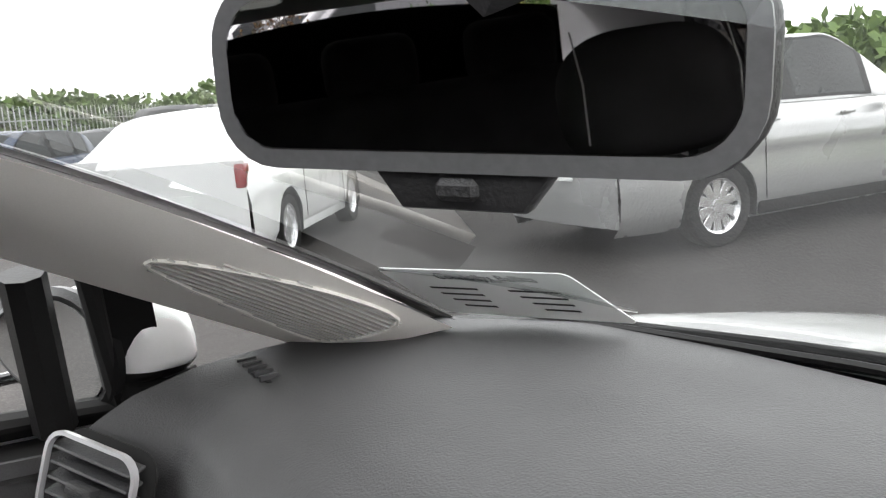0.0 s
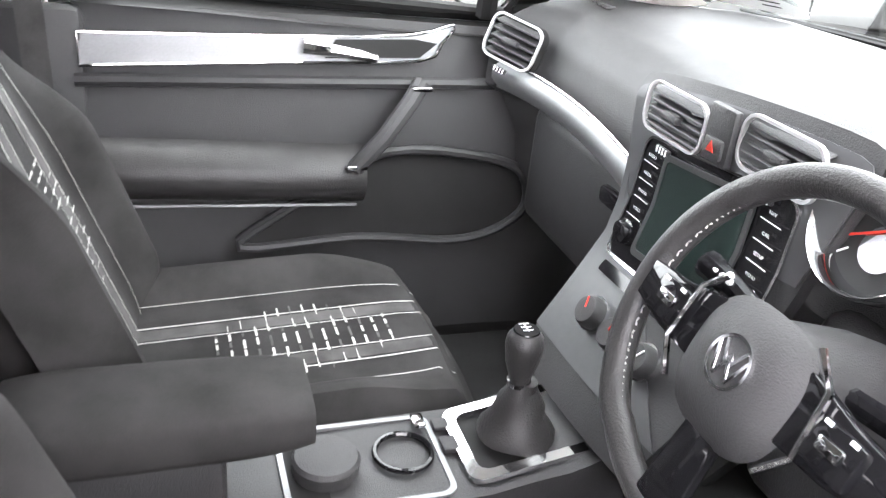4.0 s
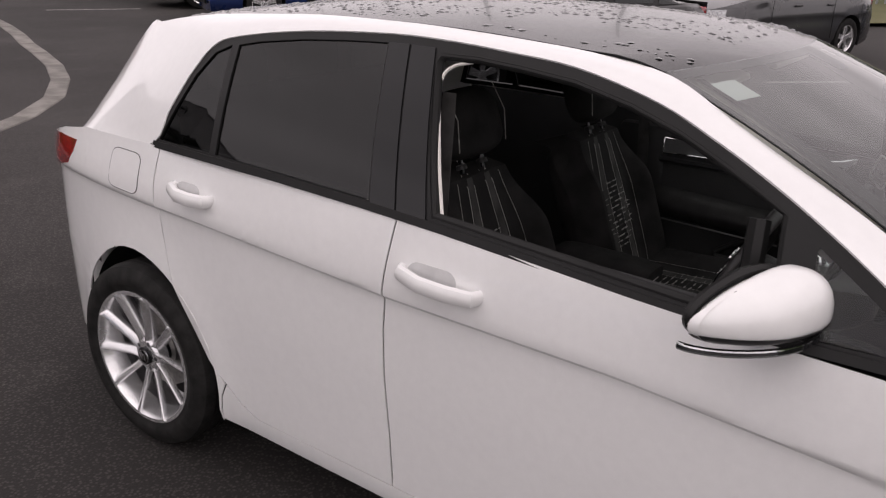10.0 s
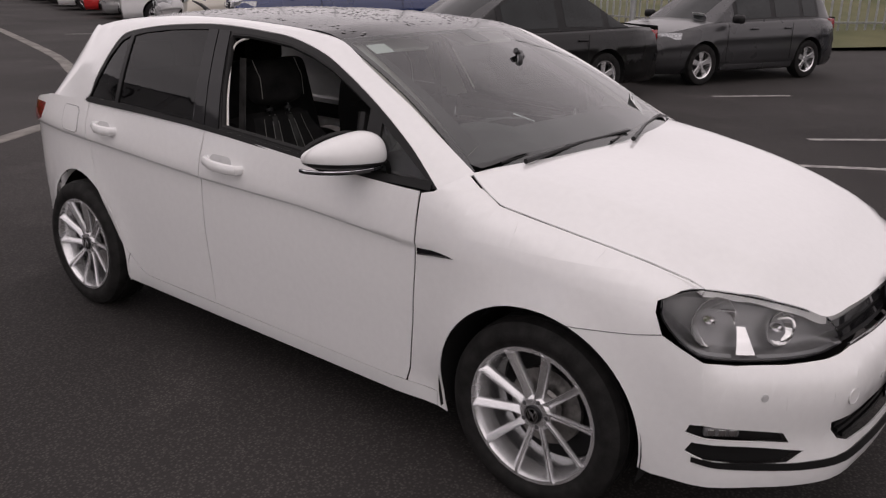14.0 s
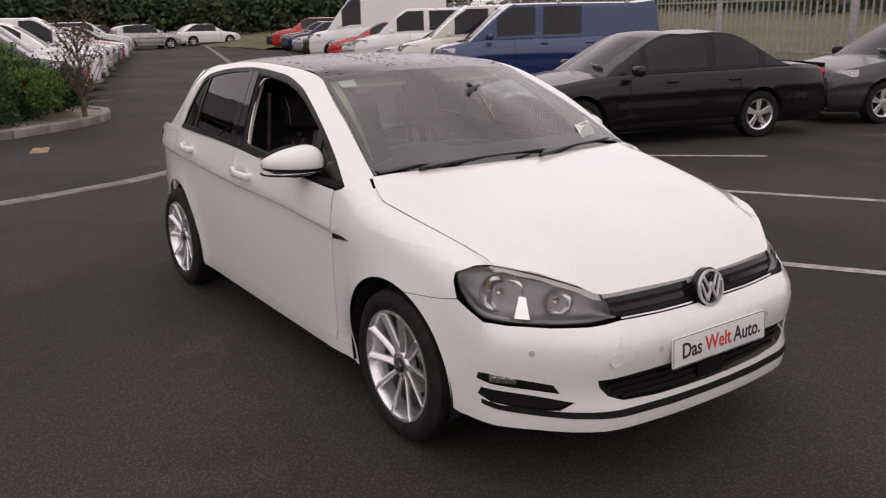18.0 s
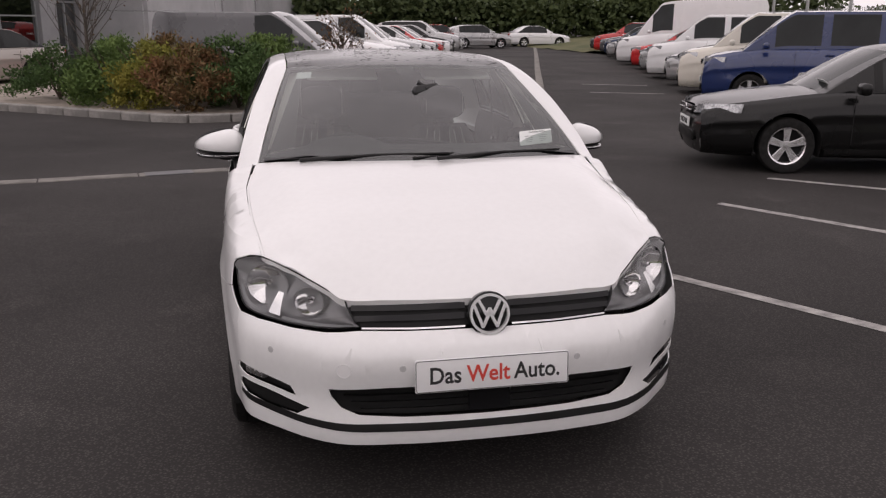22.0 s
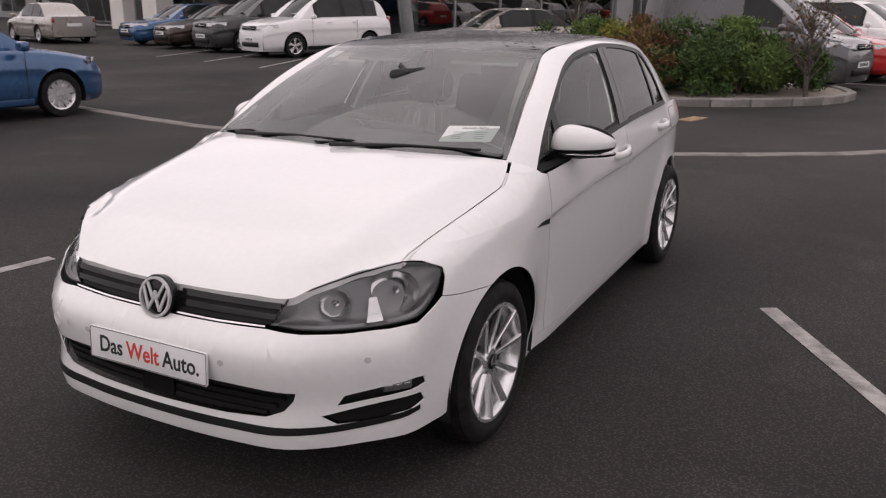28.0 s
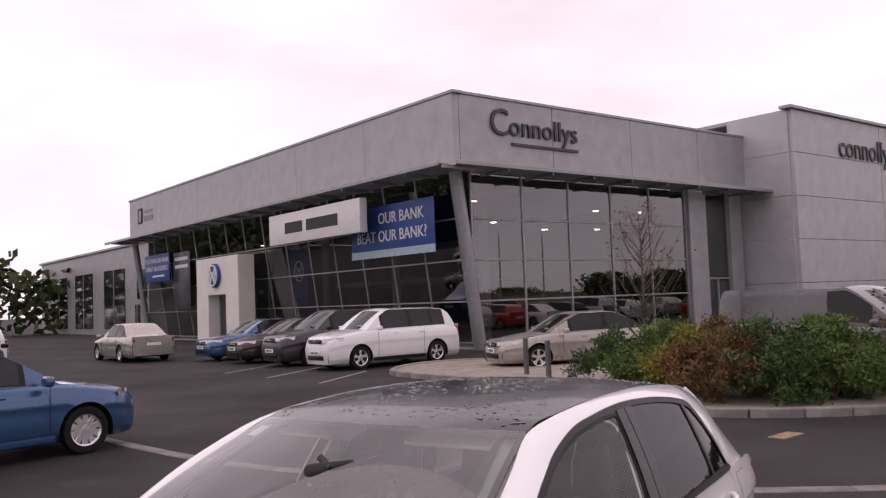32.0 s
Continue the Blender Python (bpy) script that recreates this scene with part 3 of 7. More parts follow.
fog_a = on_nose([(.632, 2.02, .392), (.652, 2.01, .426), (.74, 1.94, .440), (.812, 1.84, .455), (.828, 1.81, .452), (.826, 1.80, .425), (.80, 1.85, .413), (.73, 1.95, .402)])
fog_b = on_nose([(.585, 2.045, .362), (.66, 2.0, .376), (.75, 1.93, .388), (.82, 1.82, .398), (.822, 1.80, .365), (.80, 1.85, .345), (.72, 1.95, .330), (.63, 2.02, .330)])
holes = [intake] + [fog_a, rev(fog_a), fog_b, rev(fog_b)]
part("front_bumper", patch([bump] + holes, lower, .05, .005), WHITE, car, "white front bumper with black lower openings")
inset = lambda d: (lambda s, z: lower(s, z) - Vector((0, d, 0)))
grow = lambda o, k: [((s - sum(p[0] for p in o) / len(o)) * k + sum(p[0] for p in o) / len(o), (z - sum(p[1] for p in o) / len(o)) * k + sum(p[1] for p in o) / len(o)) for s, z in o]
part("lower_grille", patch([grow(intake, 1.05)], inset(.035), .05, .004), SHUT, car, "black lower air intake")
for z0 in (.362, .386, .410, .434):
    wd = lerp(z0, [(.35, .42), (.40, .49), (.45, .52)])
    for sg in (0, 1):
        o = [(s_x(.075), z0 - .006), (s_x(.075), z0 + .006), (s_x(wd), z0 + .006), (s_x(wd), z0 - .006)]
        part("grille_slat", patch([rev(o) if sg else o], inset(.018), .05, .012), TRIMBLACK, car)
part("radar_cover", patch([[(SF - .07, .35), (SF + .07, .35), (SF + .07, .45), (SF - .07, .45)]], inset(.012), .05, .01), BLACKGLOSS, car, "gloss black sensor cover")
lip_h = on_nose([(.815, 1.82, .352), (.78, 1.88, .340), (.70, 1.97, .332), (.60, 2.05, .328), (.45, 2.12, .326), (.25, 2.17, .325), (.10, 2.18, .324)])
lip_l = on_nose([(.10, 2.18, .299), (.25, 2.17, .299), (.45, 2.12, .301), (.60, 2.05, .306), (.70, 1.97, .312), (.78, 1.88, .322), (.815, 1.82, .336)])
part("bumper_lip", patch([lip_h + [(SF, .324)] + [(2 * SF - s, z) for s, z in reversed(lip_h)] + [(2 * SF - s, z) for s, z in reversed(lip_l)] + [(SF, .299)] + lip_l], lower, .05, .006, offset=.004), TRIMBLACK, car, "black lower lip strip")
for o in (fog_a, rev(fog_a), fog_b, rev(fog_b)):
    part("fog_recess", patch([grow(o, 1.08)], inset(.03), .05, .004), TRIMBLACK, car, "black fog lamp recess")
for mir in (1, -1):
    f = _empty("fog_lamp", Matrix.Identity(4)); f.parent = car; f.matrix_basis = Matrix.Translation(lower(s_at(.775, 1.89, .432) if mir > 0 else 2 * SF - s_at(.775, 1.89, .432), .432) + Vector((-.012 * mir, -.016, 0))) @ Matrix.Rotation(-mir * radians(52), 4, 'Z')
    part("fog_body", rbox(.10, .03, .03, .008, 2), LAMPIN, f)
    for k in (-.03, 0, .03):
        part("fog_reflector", rbox(.022, .004, .02, .004, 2, (k, .016, 0)), REFL, f)

# upper grille and headlamps
gr_h = on_nose([(.09, 2.115, .637), (.25, 2.10, .637), (.422, 2.077, .642), (.462, 2.038, .718), (.30, 2.07, .726), (.12, 2.085, .728)])
gr = [(2 * SF - s, z) for s, z in gr_h[:3]][::-1] + gr_h[:3] + gr_h[3:] + [(2 * SF - s, z) for s, z in gr_h[3:]][::-1]
part("upper_grille", patch([gr], inset(.022), .05, .004), SHUT, car, "slim black upper grille")
for k in (.35, .72):
    for sg in (0, 1):
        zc = .640 + .085 * k
        o = [(s_at(.075, 2.11, zc), zc - .010), (s_at(.43 + .03 * k, 2.06, zc), zc - .009), (s_at(.43 + .03 * k, 2.06, zc), zc + .008), (s_at(.075, 2.11, zc), zc + .010)]
        part("grille_slat", patch([rev(o) if sg else o], inset(.010), .05, .012), BLACKGLOSS, car)
for sg in (0, 1):
    o = on_nose([(.08, 2.115, .636), (.25, 2.10, .636), (.42, 2.077, .640), (.42, 2.077, .645), (.25, 2.10, .641), (.08, 2.115, .641)])
    part("grille_strip", patch([rev(o) if sg else o], lower, .05, .006, offset=.003), CHROME, car, "thin chrome strip under the grille")
def resample(pts, n):
    q = spline(pts, 12); d = [0.0]
    for a, b in zip(q, q[1:]):
        d.append(d[-1] + (b - a).length)
    return [Vector([float(np.interp(d[-1] * i / (n - 1), d, [v[k] for v in q])) for k in range(3)]) for i in range(n)]


LT = resample([(x, y, min(z, hood_z(x, y).z - .004)) for x, y, z in reversed(LAMP_TOP)] + [(.782, 1.722, .806), (.817, 1.690, .788)], 29)
LB = resample(LAMP_LOW + [(.813, 1.765, .670), (.823, 1.712, .722), (.823, 1.694, .752)], 29)


def lens(u, v, depth=0.0, bowl=0.0):
    """The headlamp face: u from the grille outwards, v from the lower edge up."""
    k = min(27, int(u * 28)); t = u * 28 - k
    p = LB[k].lerp(LB[k + 1], t).lerp(LT[k].lerp(LT[k + 1], t), v)
    n = Vector((p.x * .9, (p.y - 1.25) * 1.0, .12)).normalized()
    return p + n * (.014 * 4 * v * (1 - v) - depth - bowl * (1 - abs(2 * u - 1) ** 8) * (1 - abs(2 * v - 1) ** 5))


for mir in (False, True):
    fx = lambda bm: flip_x(bm) if mir else bm
    sg = -1 if mir else 1; S3 = Vector((sg, 1, 1))
    h = part("headlamp", fx(grid_mesh(lambda u, v: lens(u, v, .002, .065), 29, 12)), LAMPIN, car, "clear headlamp with two round reflectors")
    part("lens", fx(grid_mesh(lens, 29, 9)), LENS, h, "clear plastic lens")
    rim_ = [lens(i / 24, 0) for i in range(25)] + [lens(1, i / 6) for i in range(1, 6)] + [lens(1 - i / 24, 1) for i in range(25)] + [lens(0, 1 - i / 6) for i in range(1, 6)]
    part("bezel", fx(tube([p + Vector((0, -.004, 0)) for p in rim_], .0032, 6, closed=True)), BLACKGLOSS, h, "black lamp bezel")
    ax = Vector((sg * .50, 1, .10)).to_track_quat("X", "Z").to_matrix().to_4x4()
    for u, v, r in ((.68, .52, .080), (.32, .50, .056)):
        p = lens(u, v, .036); p = Vector((sg * p.x, p.y, p.z)); m_ = Matrix.Translation(p) @ ax
        bm = lathe([(-.046, r * .22), (-.042, r * .30), (-.030, r * .62), (-.012, r * .88), (0, r), (.002, r), (.002, r * .97)], 20)
        for q_ in bm.verts:
            k_ = 1 + .035 * math.sin(9 * math.atan2(q_.co.z, q_.co.y)); q_.co.y *= k_; q_.co.z *= min(k_, 1.0) * .92
        bm.transform(m_)
        part("reflector", bm, REFL, h, "round bright reflector")
        bm = lathe([(-.03, .013), (-.008, .013), (.002, .006)], 12); bm.transform(m_); part("bulb", bm, CHROME, h)
    wedge = grid_mesh(lambda u, v: lens(.49 + .09 * u * (1 - .5 * v) + .03 * v, .08 + .42 * v, .012 + .020 * v), 6, 6); part("indicator_wedge", fx(wedge), REFL, h, "bright indicator wedge")
    part("lamp_blade", fx(grid_mesh(lambda u, v: lens(.06 + .42 * u, .03 + .05 * v, .010 + .01 * v), 12, 3)), SILVERTRIM, h)
    part("lamp_blade", fx(grid_mesh(lambda u, v: lens(.60 + .30 * u, .03 + .05 * v, .010 + .01 * v), 12, 3)), SILVERTRIM, h)
# emblem, number board, sensors, towing cover
b = vw_badge(.068, .010); b.transform(Matrix(((-1, 0, 0, 0), (0, 0, 1, 2.132), (0, 1, 0, .680), (0, 0, 0, 1))) @ Matrix.Rotation(radians(-12), 4, "X"))
bk = lathe([(-.02, .074), (.002, .074), (.004, .070), (.004, .01)], 36, "z"); bk.transform(Matrix(((-1, 0, 0, 0), (0, 0, 1, 2.128), (0, 1, 0, .680), (0, 0, 0, 1))) @ Matrix.Rotation(radians(-12), 4, "X"))
eb = part("front_emblem", bk, BLACKGLOSS, car, "round chrome front emblem on black")
part("emblem_ring", b, mat("satin_chrome", (.80, .80, .81), .3, .55, var=.02), eb)
PL = Matrix(((-1, 0, 0, 0), (0, 0, 1, 2.190), (0, 1, 0, .498), (0, 0, 0, 1))) @ Matrix.Rotation(radians(-4), 4, 'X')
pb = prism(rrect(.525, .112, .008), .008, .001, PL)
board = part("number_board", pb, plain("white_board", (.78, .78, .78), .35), car, "white show plate lettered Das WeltAuto.")
part("plate_border", tube([PL @ Vector((x, z, .0075)) for x, z in rrect(.519, .106, .008)], .0016, 5, closed=True), INK, board)
for word, mt, dx in (("Das", INK, -.162), ("Welt", REDINK, -.016), ("Auto.", INK, .152)):
    t = text_bm(word, .080, .0006, .0013); t.transform(PL @ Matrix.Translation((dx, -.002, .0085)) @ Matrix.Diagonal((.88, 1, 1, 1)))
    part("lettering", t, mt, board, smooth=False)
for sx in (-1, 1):
    for x, z in ((.299, .524), (.72, .543)):
        s = s_x(x); p = lower(s if sx > 0 else 2 * SF - s, z)
        n_ = Vector((sx * (.12 if x < .5 else .8), 1, 0)).normalized()
        bm = lathe([(-.004, .011), (.001, .011), (.0012, .0095), (.0008, .009), (.0015, .0085)], 20); bm.transform(Matrix.Translation(p) @ n_.to_track_quat("X", "Z").to_matrix().to_4x4())
        part("parking_sensor", bm, mat("sensor_white", (.55, .55, .55), .4) if "sensor_white" not in bpy.data.materials else bpy.data.materials["sensor_white"], car)
p = lower(s_x(.489), .518)
bm = lathe([(-.002, .025), (.0016, .025), (.0016, .0235), (.0005, .0232), (.0005, .01)], 28); bm.transform(Matrix.Translation(p) @ Vector((.28, 1, 0)).to_track_quat("X", "Z").to_matrix().to_4x4())
part("towing_cover", bm, WHITE, car, "round white towing eye cover")
# bonnet
hd = spline([(0, 1.115), (.30, 1.095), (.55, 1.040), (.742, .976)], 5)[:-1] + spline([(x - .004, y) for y, x, z in SEAM], 4)[:-1] + spline([(x - .002, y + .001) for x, y, z in LAMP_TOP] + [(.33, 2.066), (.17, 2.083), (0, 2.09)], 4)
hood_o = [(v.x, v.y) for v in hd] + [(-v.x, v.y) for v in reversed(hd[1:-1])]
hood = part("bonnet", patch([hood_o], hood_z, .04, .006), WHITE, car, "white ribbed bonnet")
edge = [hood_z(v.x, v.y) for v in spline([(x - .002, y + .001) for x, y, z in LAMP_TOP] + [(.33, 2.066), (.17, 2.083), (0, 2.09)], 5)]
tops = [p + Vector((-.002, -.006, -.026)) for p in edge]
lip = strip(edge, tops, 4); bmesh.ops.solidify(lip, geom=lip.faces[:], thickness=.004); bmesh.ops.recalc_face_normals(lip, faces=lip.faces[:])
me = bpy.data.meshes.new("tmp"); lip.to_mesh(me); lip2 = bmesh.new(); lip2.from_mesh(me); bpy.data.meshes.remove(me)
part("bonnet_lip", join(lip, flip_x(lip2)), WHITE, hood, "rolled front edge of the bonnet")
for mir in (False, True):
    fb = tube([(x - .002, y - .004, z - .012) for y, x, z in SEAM[1:]], .009, 8); part("wing_flange", flip_x(fb) if mir else fb, WHITE, car)
# dark inner body that closes the gaps between the panels; near-black stands for shade
def inner_wing(sx, fr):
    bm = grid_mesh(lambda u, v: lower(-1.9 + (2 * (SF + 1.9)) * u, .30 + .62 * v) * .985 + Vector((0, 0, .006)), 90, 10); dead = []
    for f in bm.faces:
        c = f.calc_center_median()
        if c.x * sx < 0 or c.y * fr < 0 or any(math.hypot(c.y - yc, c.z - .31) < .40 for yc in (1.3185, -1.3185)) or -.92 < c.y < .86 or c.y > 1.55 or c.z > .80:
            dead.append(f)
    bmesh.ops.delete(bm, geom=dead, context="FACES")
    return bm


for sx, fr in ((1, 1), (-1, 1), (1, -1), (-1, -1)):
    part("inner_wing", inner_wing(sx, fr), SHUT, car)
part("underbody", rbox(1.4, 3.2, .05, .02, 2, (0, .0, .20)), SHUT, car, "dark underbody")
part("front_crash_panel", rbox(1.2, .25, .36, .05, 2, (0, 1.80, .42)), SHUT, car)
for yc in (1.3185, -1.3185):
    for sx in (1, -1):
        part("wheel_arch_liner", grid_mesh(lambda u, v: Vector((sx * (.52 + (.345 if yc > 0 else .262) * v), yc + .374 * math.cos(math.pi * u * 1.16 - .25), .315 + .372 * math.sin(math.pi * u * 1.16 - .25))), 30, 3), SHUT, car, "black wheel arch liner")
        part("arch_back", rbox(.02, .8, .6, .005, 1, (sx * .52, yc, .42)), SHUT, car)
        wheel(car, sx * .780, yc, sx)

# glasshouse: outline of the side windows
A_DLO = [(.908, .970), (.786, 1.070), (.690, 1.135), (.590, 1.194), (.490, 1.246), (.385, 1.293), (.255, 1.342), (.060, 1.386), (-.12, 1.401), (-.30, 1.410), (-.477, 1.410), (-.75, 1.392), (-.985, 1.358), (-1.075, 1.325), (-1.132, 1.248), (-1.185, 1.140), (-1.235, 1.032)]
dlo_top = [(v.x, v.y) for v in spline(A_DLO, 6)]
dlo = dlo_top + [(y, belt(y) + .001) for y in (-1.1, -.8, -.5, -.29, 0, .3, .6, .85)]
def zt(y):
    return lerp(-y, [(-a, b) for a, b in dlo_top if a > -1.2])
frame_in = .030
win_f = [(.575, belt(.57) + .020)] + [(.40, belt(.4) + .020), (0, belt(0) + .020), (-.198, belt(-.2) + .020), (-.25, 1.17), (-.31, 1.355), (-.30, 1.374)] + [(y, zt(y) - .030) for y in (-.20, -.08, .06, .2, .32, .42, .50)] + [(.555, zt(.555) - .030)]
win_r = [(-.388, belt(-.385) + .016), (-.80, belt(-.8) + .016), (-.945, 1.050), (-.975, 1.335)] + [(y, zt(y) - .022) for y in (-.9, -.75, -.6)] + [(-.468, zt(-.468) - .022)]
win_q = [(-.970, 1.050), (-1.205, 1.050), (-1.165, 1.140), (-1.115, 1.240), (-1.062, 1.306), (-1.002, 1.333)]
tri = [(.860, .990), (.635, belt(.63) + .018), (.618, zt(.618) - .035), (.690, 1.098)]
for mir in (False, True):
    part("window_frame", patch([dlo, win_f, win_r, win_q, tri], upper, .06, .012, mir), TRIMBLACK, car, "black window frame")
    part("rear_door_glass", patch([win_r], lambda y, z: upper(y, z) - Vector((.006, 0, 0)), .08, 0, mir), PRIVACY, car, "dark tinted rear door glass").visible_shadow = False
    part("quarter_glass", patch([win_q], lambda y, z: upper(y, z) - Vector((.006, 0, 0)), .08, 0, mir), PRIVACY, car, "dark tinted quarter glass").visible_shadow = False
    seal = [upper(y, z) - Vector((.014, 0, 0)) for y, z in win_f]; run = [upper(y, z) - Vector((.020, 0, 0)) for y, z in ((-.178, 1.020), (-.222, 1.13), (-.268, 1.25), (-.290, 1.318), (-.272, 1.350), (-.22, 1.366))]
    if mir:
        seal, run = [Vector((-q.x, q.y, q.z)) for q in seal], [Vector((-q.x, q.y, q.z)) for q in run]
    part("window_seal", tube(seal, .013, 8, closed=True), SHUT, car, "black rubber window seal")
    part("glass_run", tube(spline(run, 5), .0045, 6), LIGHTTRIM, car, "pale glass run strip")
    part("corner_glass", patch([tri], lambda y, z: upper(y, z) - Vector((.006, 0, 0)), .08, 0, mir), GLASS, car, "small clear corner window").visible_shadow = False
    for ya, yb, yc, yd in ((-.212, -.298, -.393, -.322), (-.304, -.380, -.462, -.400)):          # glossy B-pillar covers
        o = [(yb, belt(yb) + .012), (ya, belt(ya) + .012), (yd, zt(yd) - .022), (yc, zt(yc) - .022)]
        part("pillar_cover", patch([o], upper, .08, .004, mir, .004), BLACKGLOSS, car, "gloss black pillar cover")
    if mir:                            # the driver's window is wound down
        part("front_door_glass", patch([win_f], lambda y, z: upper(y, z) - Vector((.006, 0, 0)), .08, 0, mir), GLASS, car, "clear front door glass").visible_shadow = False
    ys_ = (.88, .6, .34, .1, -.15, -.4, -.7, -1.0, -1.225)
    sill_strip = [(y, belt(y) - .006) for y in ys_] + [(y, belt(y) + .013) for y in reversed(ys_)]
    part("belt_strip", patch([sill_strip], upper, .08, .008, mir, .006), TRIMBLACK, car, "black rubber belt strip")


def rail(u, v):
    """White side frame between the windows and the roof: u from the scuttle to the tail, v outwards to inwards."""
    a3 = [upper(y, z) for y, z in A_DLO] + [Vector((.80, -1.50, 1.00)), Vector((.77, -1.72, .965))]
    c3 = [Vector(p) for p in ((.742, .985, 1.016), (.718, .86, 1.082), (.696, .75, 1.141), (.672, .64, 1.197), (.648, .52, 1.251), (.620, .39, 1.310), (.585, .235, 1.380), (.581, .06, 1.408), (.578, -.12, 1.420), (.574, -.32, 1.428), (.571, -.52, 1.430), (.564, -.80, 1.424), (.556, -1.08, 1.404), (.552, -1.25, 1.388), (.547, -1.40, 1.366), (.543, -1.50, 1.346), (.540, -1.57, 1.330), (.57, -1.74, 1.14), (.62, -1.86, .95))]
    k = u * (len(a3) - 1); i = min(len(a3) - 2, int(k)); t = k - i
    def cr(p):
        q = [p[max(0, min(len(p) - 1, i + j))] for j in (-1, 0, 1, 2)]
        return .5 * (2 * q[1] + (q[2] - q[0]) * t + (2 * q[0] - 5 * q[1] + 4 * q[2] - q[3]) * t * t + (3 * q[1] - q[0] - 3 * q[2] + q[3]) * t ** 3)
    a, c = cr(a3), cr(c3); p = a.lerp(c, v)
    bulge = .30 * (a - c).length * v * (1 - v) * min(1, .55 + .45 * sstep(.05, .25, u))
    n_ = Vector((.75, 0, .66)) if u < .75 else Vector((.9, -.1, .3))
    return p + n_ * bulge + Vector((.004, 0, 0)) * (1 - v)


for mir in (False, True):
    bm = grid_mesh(rail, 70, 9); bmesh.ops.solidify(bm, geom=bm.faces[:], thickness=.006); bmesh.ops.recalc_face_normals(bm, faces=bm.faces[:])
    part("roof_rail", flip_x(bm) if mir else bm, WHITE, car, "white roof side frame and pillar")
# roof, windscreen, rear hatch
ro = [(lerp(y, SC_X) - .003, y) for y in (.215, .1, -.1, -.3, -.5, -.7, -.9, -1.1, -1.3, -1.45, -1.56)]
front = [(.582 * u, .364 - .147 * u * u) for u in (.0, .25, .5, .75, .95)]
roof_o = [(x, y) for x, y in front] + ro + [(-x, y) for x, y in reversed(ro)] + [(-x, y) for x, y in reversed(front[1:])]
WETBLACK = mat("wet_black_roof", (.015, .015, .016), .22, coat=.25, spec=.3, var=.2, scale=3)
rf = part("roof_panel", patch([roof_o], roof_z, .07, .005), WETBLACK, car, "gloss black roof panel beaded with rain")
rng = random.Random(4); drops = bmesh.new()
for i in range(1500):
    y = rng.uniform(-1.5, .25); x = rng.uniform(-.54, .54) * min(1, lerp(y, SC_X) / .57)
    if noise.noise((x * 4, y * 4, 0)) < -.12:
        continue
    r = rng.choice((.003, .004, .006, .009)); p = roof_z(x, y)
    q = [drops.verts.new(p + Vector((r * math.cos(a) * rng.uniform(.7, 1.3), r * math.sin(a) * rng.uniform(.8, 1.6), .0002))) for a in (math.tau * j / 6 for j in range(6))]
    t = drops.verts.new(p + Vector((0, 0, r * .35)))
    for j in range(6):
        drops.faces.new((q[j], q[(j + 1) % 6], t))
part("rain_film", drops, mat("rain_water", (.02, .02, .02), .03, spec=.9), rf, "beads of rain water")["kind"] = "stuff"
ws = [(u, v) for u, v in ((-1, 0), (-.5, 0), (0, 0), (.5, 0), (1, 0), (1, .25), (1, .5), (1, .75), (1, 1), (.5, 1), (0, 1), (-.5, 1), (-1, 1), (-1, .75), (-1, .5), (-1, .25))]
part("windscreen", patch([ws], screen, .12, 0), WSCREEN, car, "sloping windscreen").visible_shadow = False
band = .035
inn = [(u * (1 - band), .045 + v * (1 - .045 - .035)) for u, v in ws]
part("windscreen_border", patch([ws, inn], lambda u, v: screen(u, v) - Vector((0, .003, .003)), .12, .002), TRIMBLACK, car, "black printed windscreen border")
part("rain_sensor_patch", patch([[(-.11 + x * 1, .93 + y) for x, y in rrect(.16, .14, .03)]], lambda u, v: screen(u + .11, v) - Vector((0, .003, .003)), .12, .002), TRIMBLACK, car)
part("tax_disc", patch([[(-.90, .85), (-.78, .85), (-.78, .93), (-.90, .93)]], lambda u, v: screen(-u, v) - Vector((0, .002, .002)), .2, .001), PAPER, car, "small paper sticker")
sc_o = [(x, y) for x, y in ((-.735, .985), (-.45, 1.085), (0, 1.14), (.45, 1.085), (.735, .985), (.72, .93), (.45, 1.02), (0, 1.08), (-.45, 1.02), (-.72, .93))]
part("scuttle", patch([sc_o], lambda x, y: hood_z(x, max(y, .98)) * 1 + Vector((0, min(0, y - .98), -.022)), .08, .01), TRIMBLACK, car, "black plastic scuttle")
for x0, x1, y0 in ((.55, -.10, .02), (-.02, -.62, .02)):
    w0, w1 = screen(x0 / .72, .006), screen(x1 / .72, .045)
    wp = part("wiper", tube([w0 + Vector((0, .03, .012)), w0.lerp(w1, .5) + Vector((0, .008, .016)), w1 + Vector((0, .005, .009))], .007, 8, rfn=lambda t: .009 - .005 * t), TRIMBLACK, car, "black wiper arm")
    b0, b1 = screen((x0 + .10) / .70 if x0 < .3 else .85, .018), screen(x1 / .74, .050)
    part("wiper_blade", tube([b0 + Vector((0, .004, .006)), b0.lerp(b1, .5) + Vector((0, .006, .012)), b1 + Vector((0, .004, .006))], .0045, 6), TRIMBLACK, wp)
hatch = grid_mesh(lambda u, v: Vector(((.53 + .12 * v) * (2 * u - 1), -1.575 - .42 * v + .06 * (2 * u - 1) ** 2 + .02, 1.330 - .05 * (2 * u - 1) ** 2 * (1 - v) - .75 * v)), 20, 12)
hatch.verts.index_update(); up_ = [f for f in hatch.faces if f.calc_center_median().z > 1.03 and abs(f.calc_center_median().x) < .56]
rw = bmesh.new()
for f in up_:
    rw.faces.new([rw.verts.new(v.co) for v in f.verts])
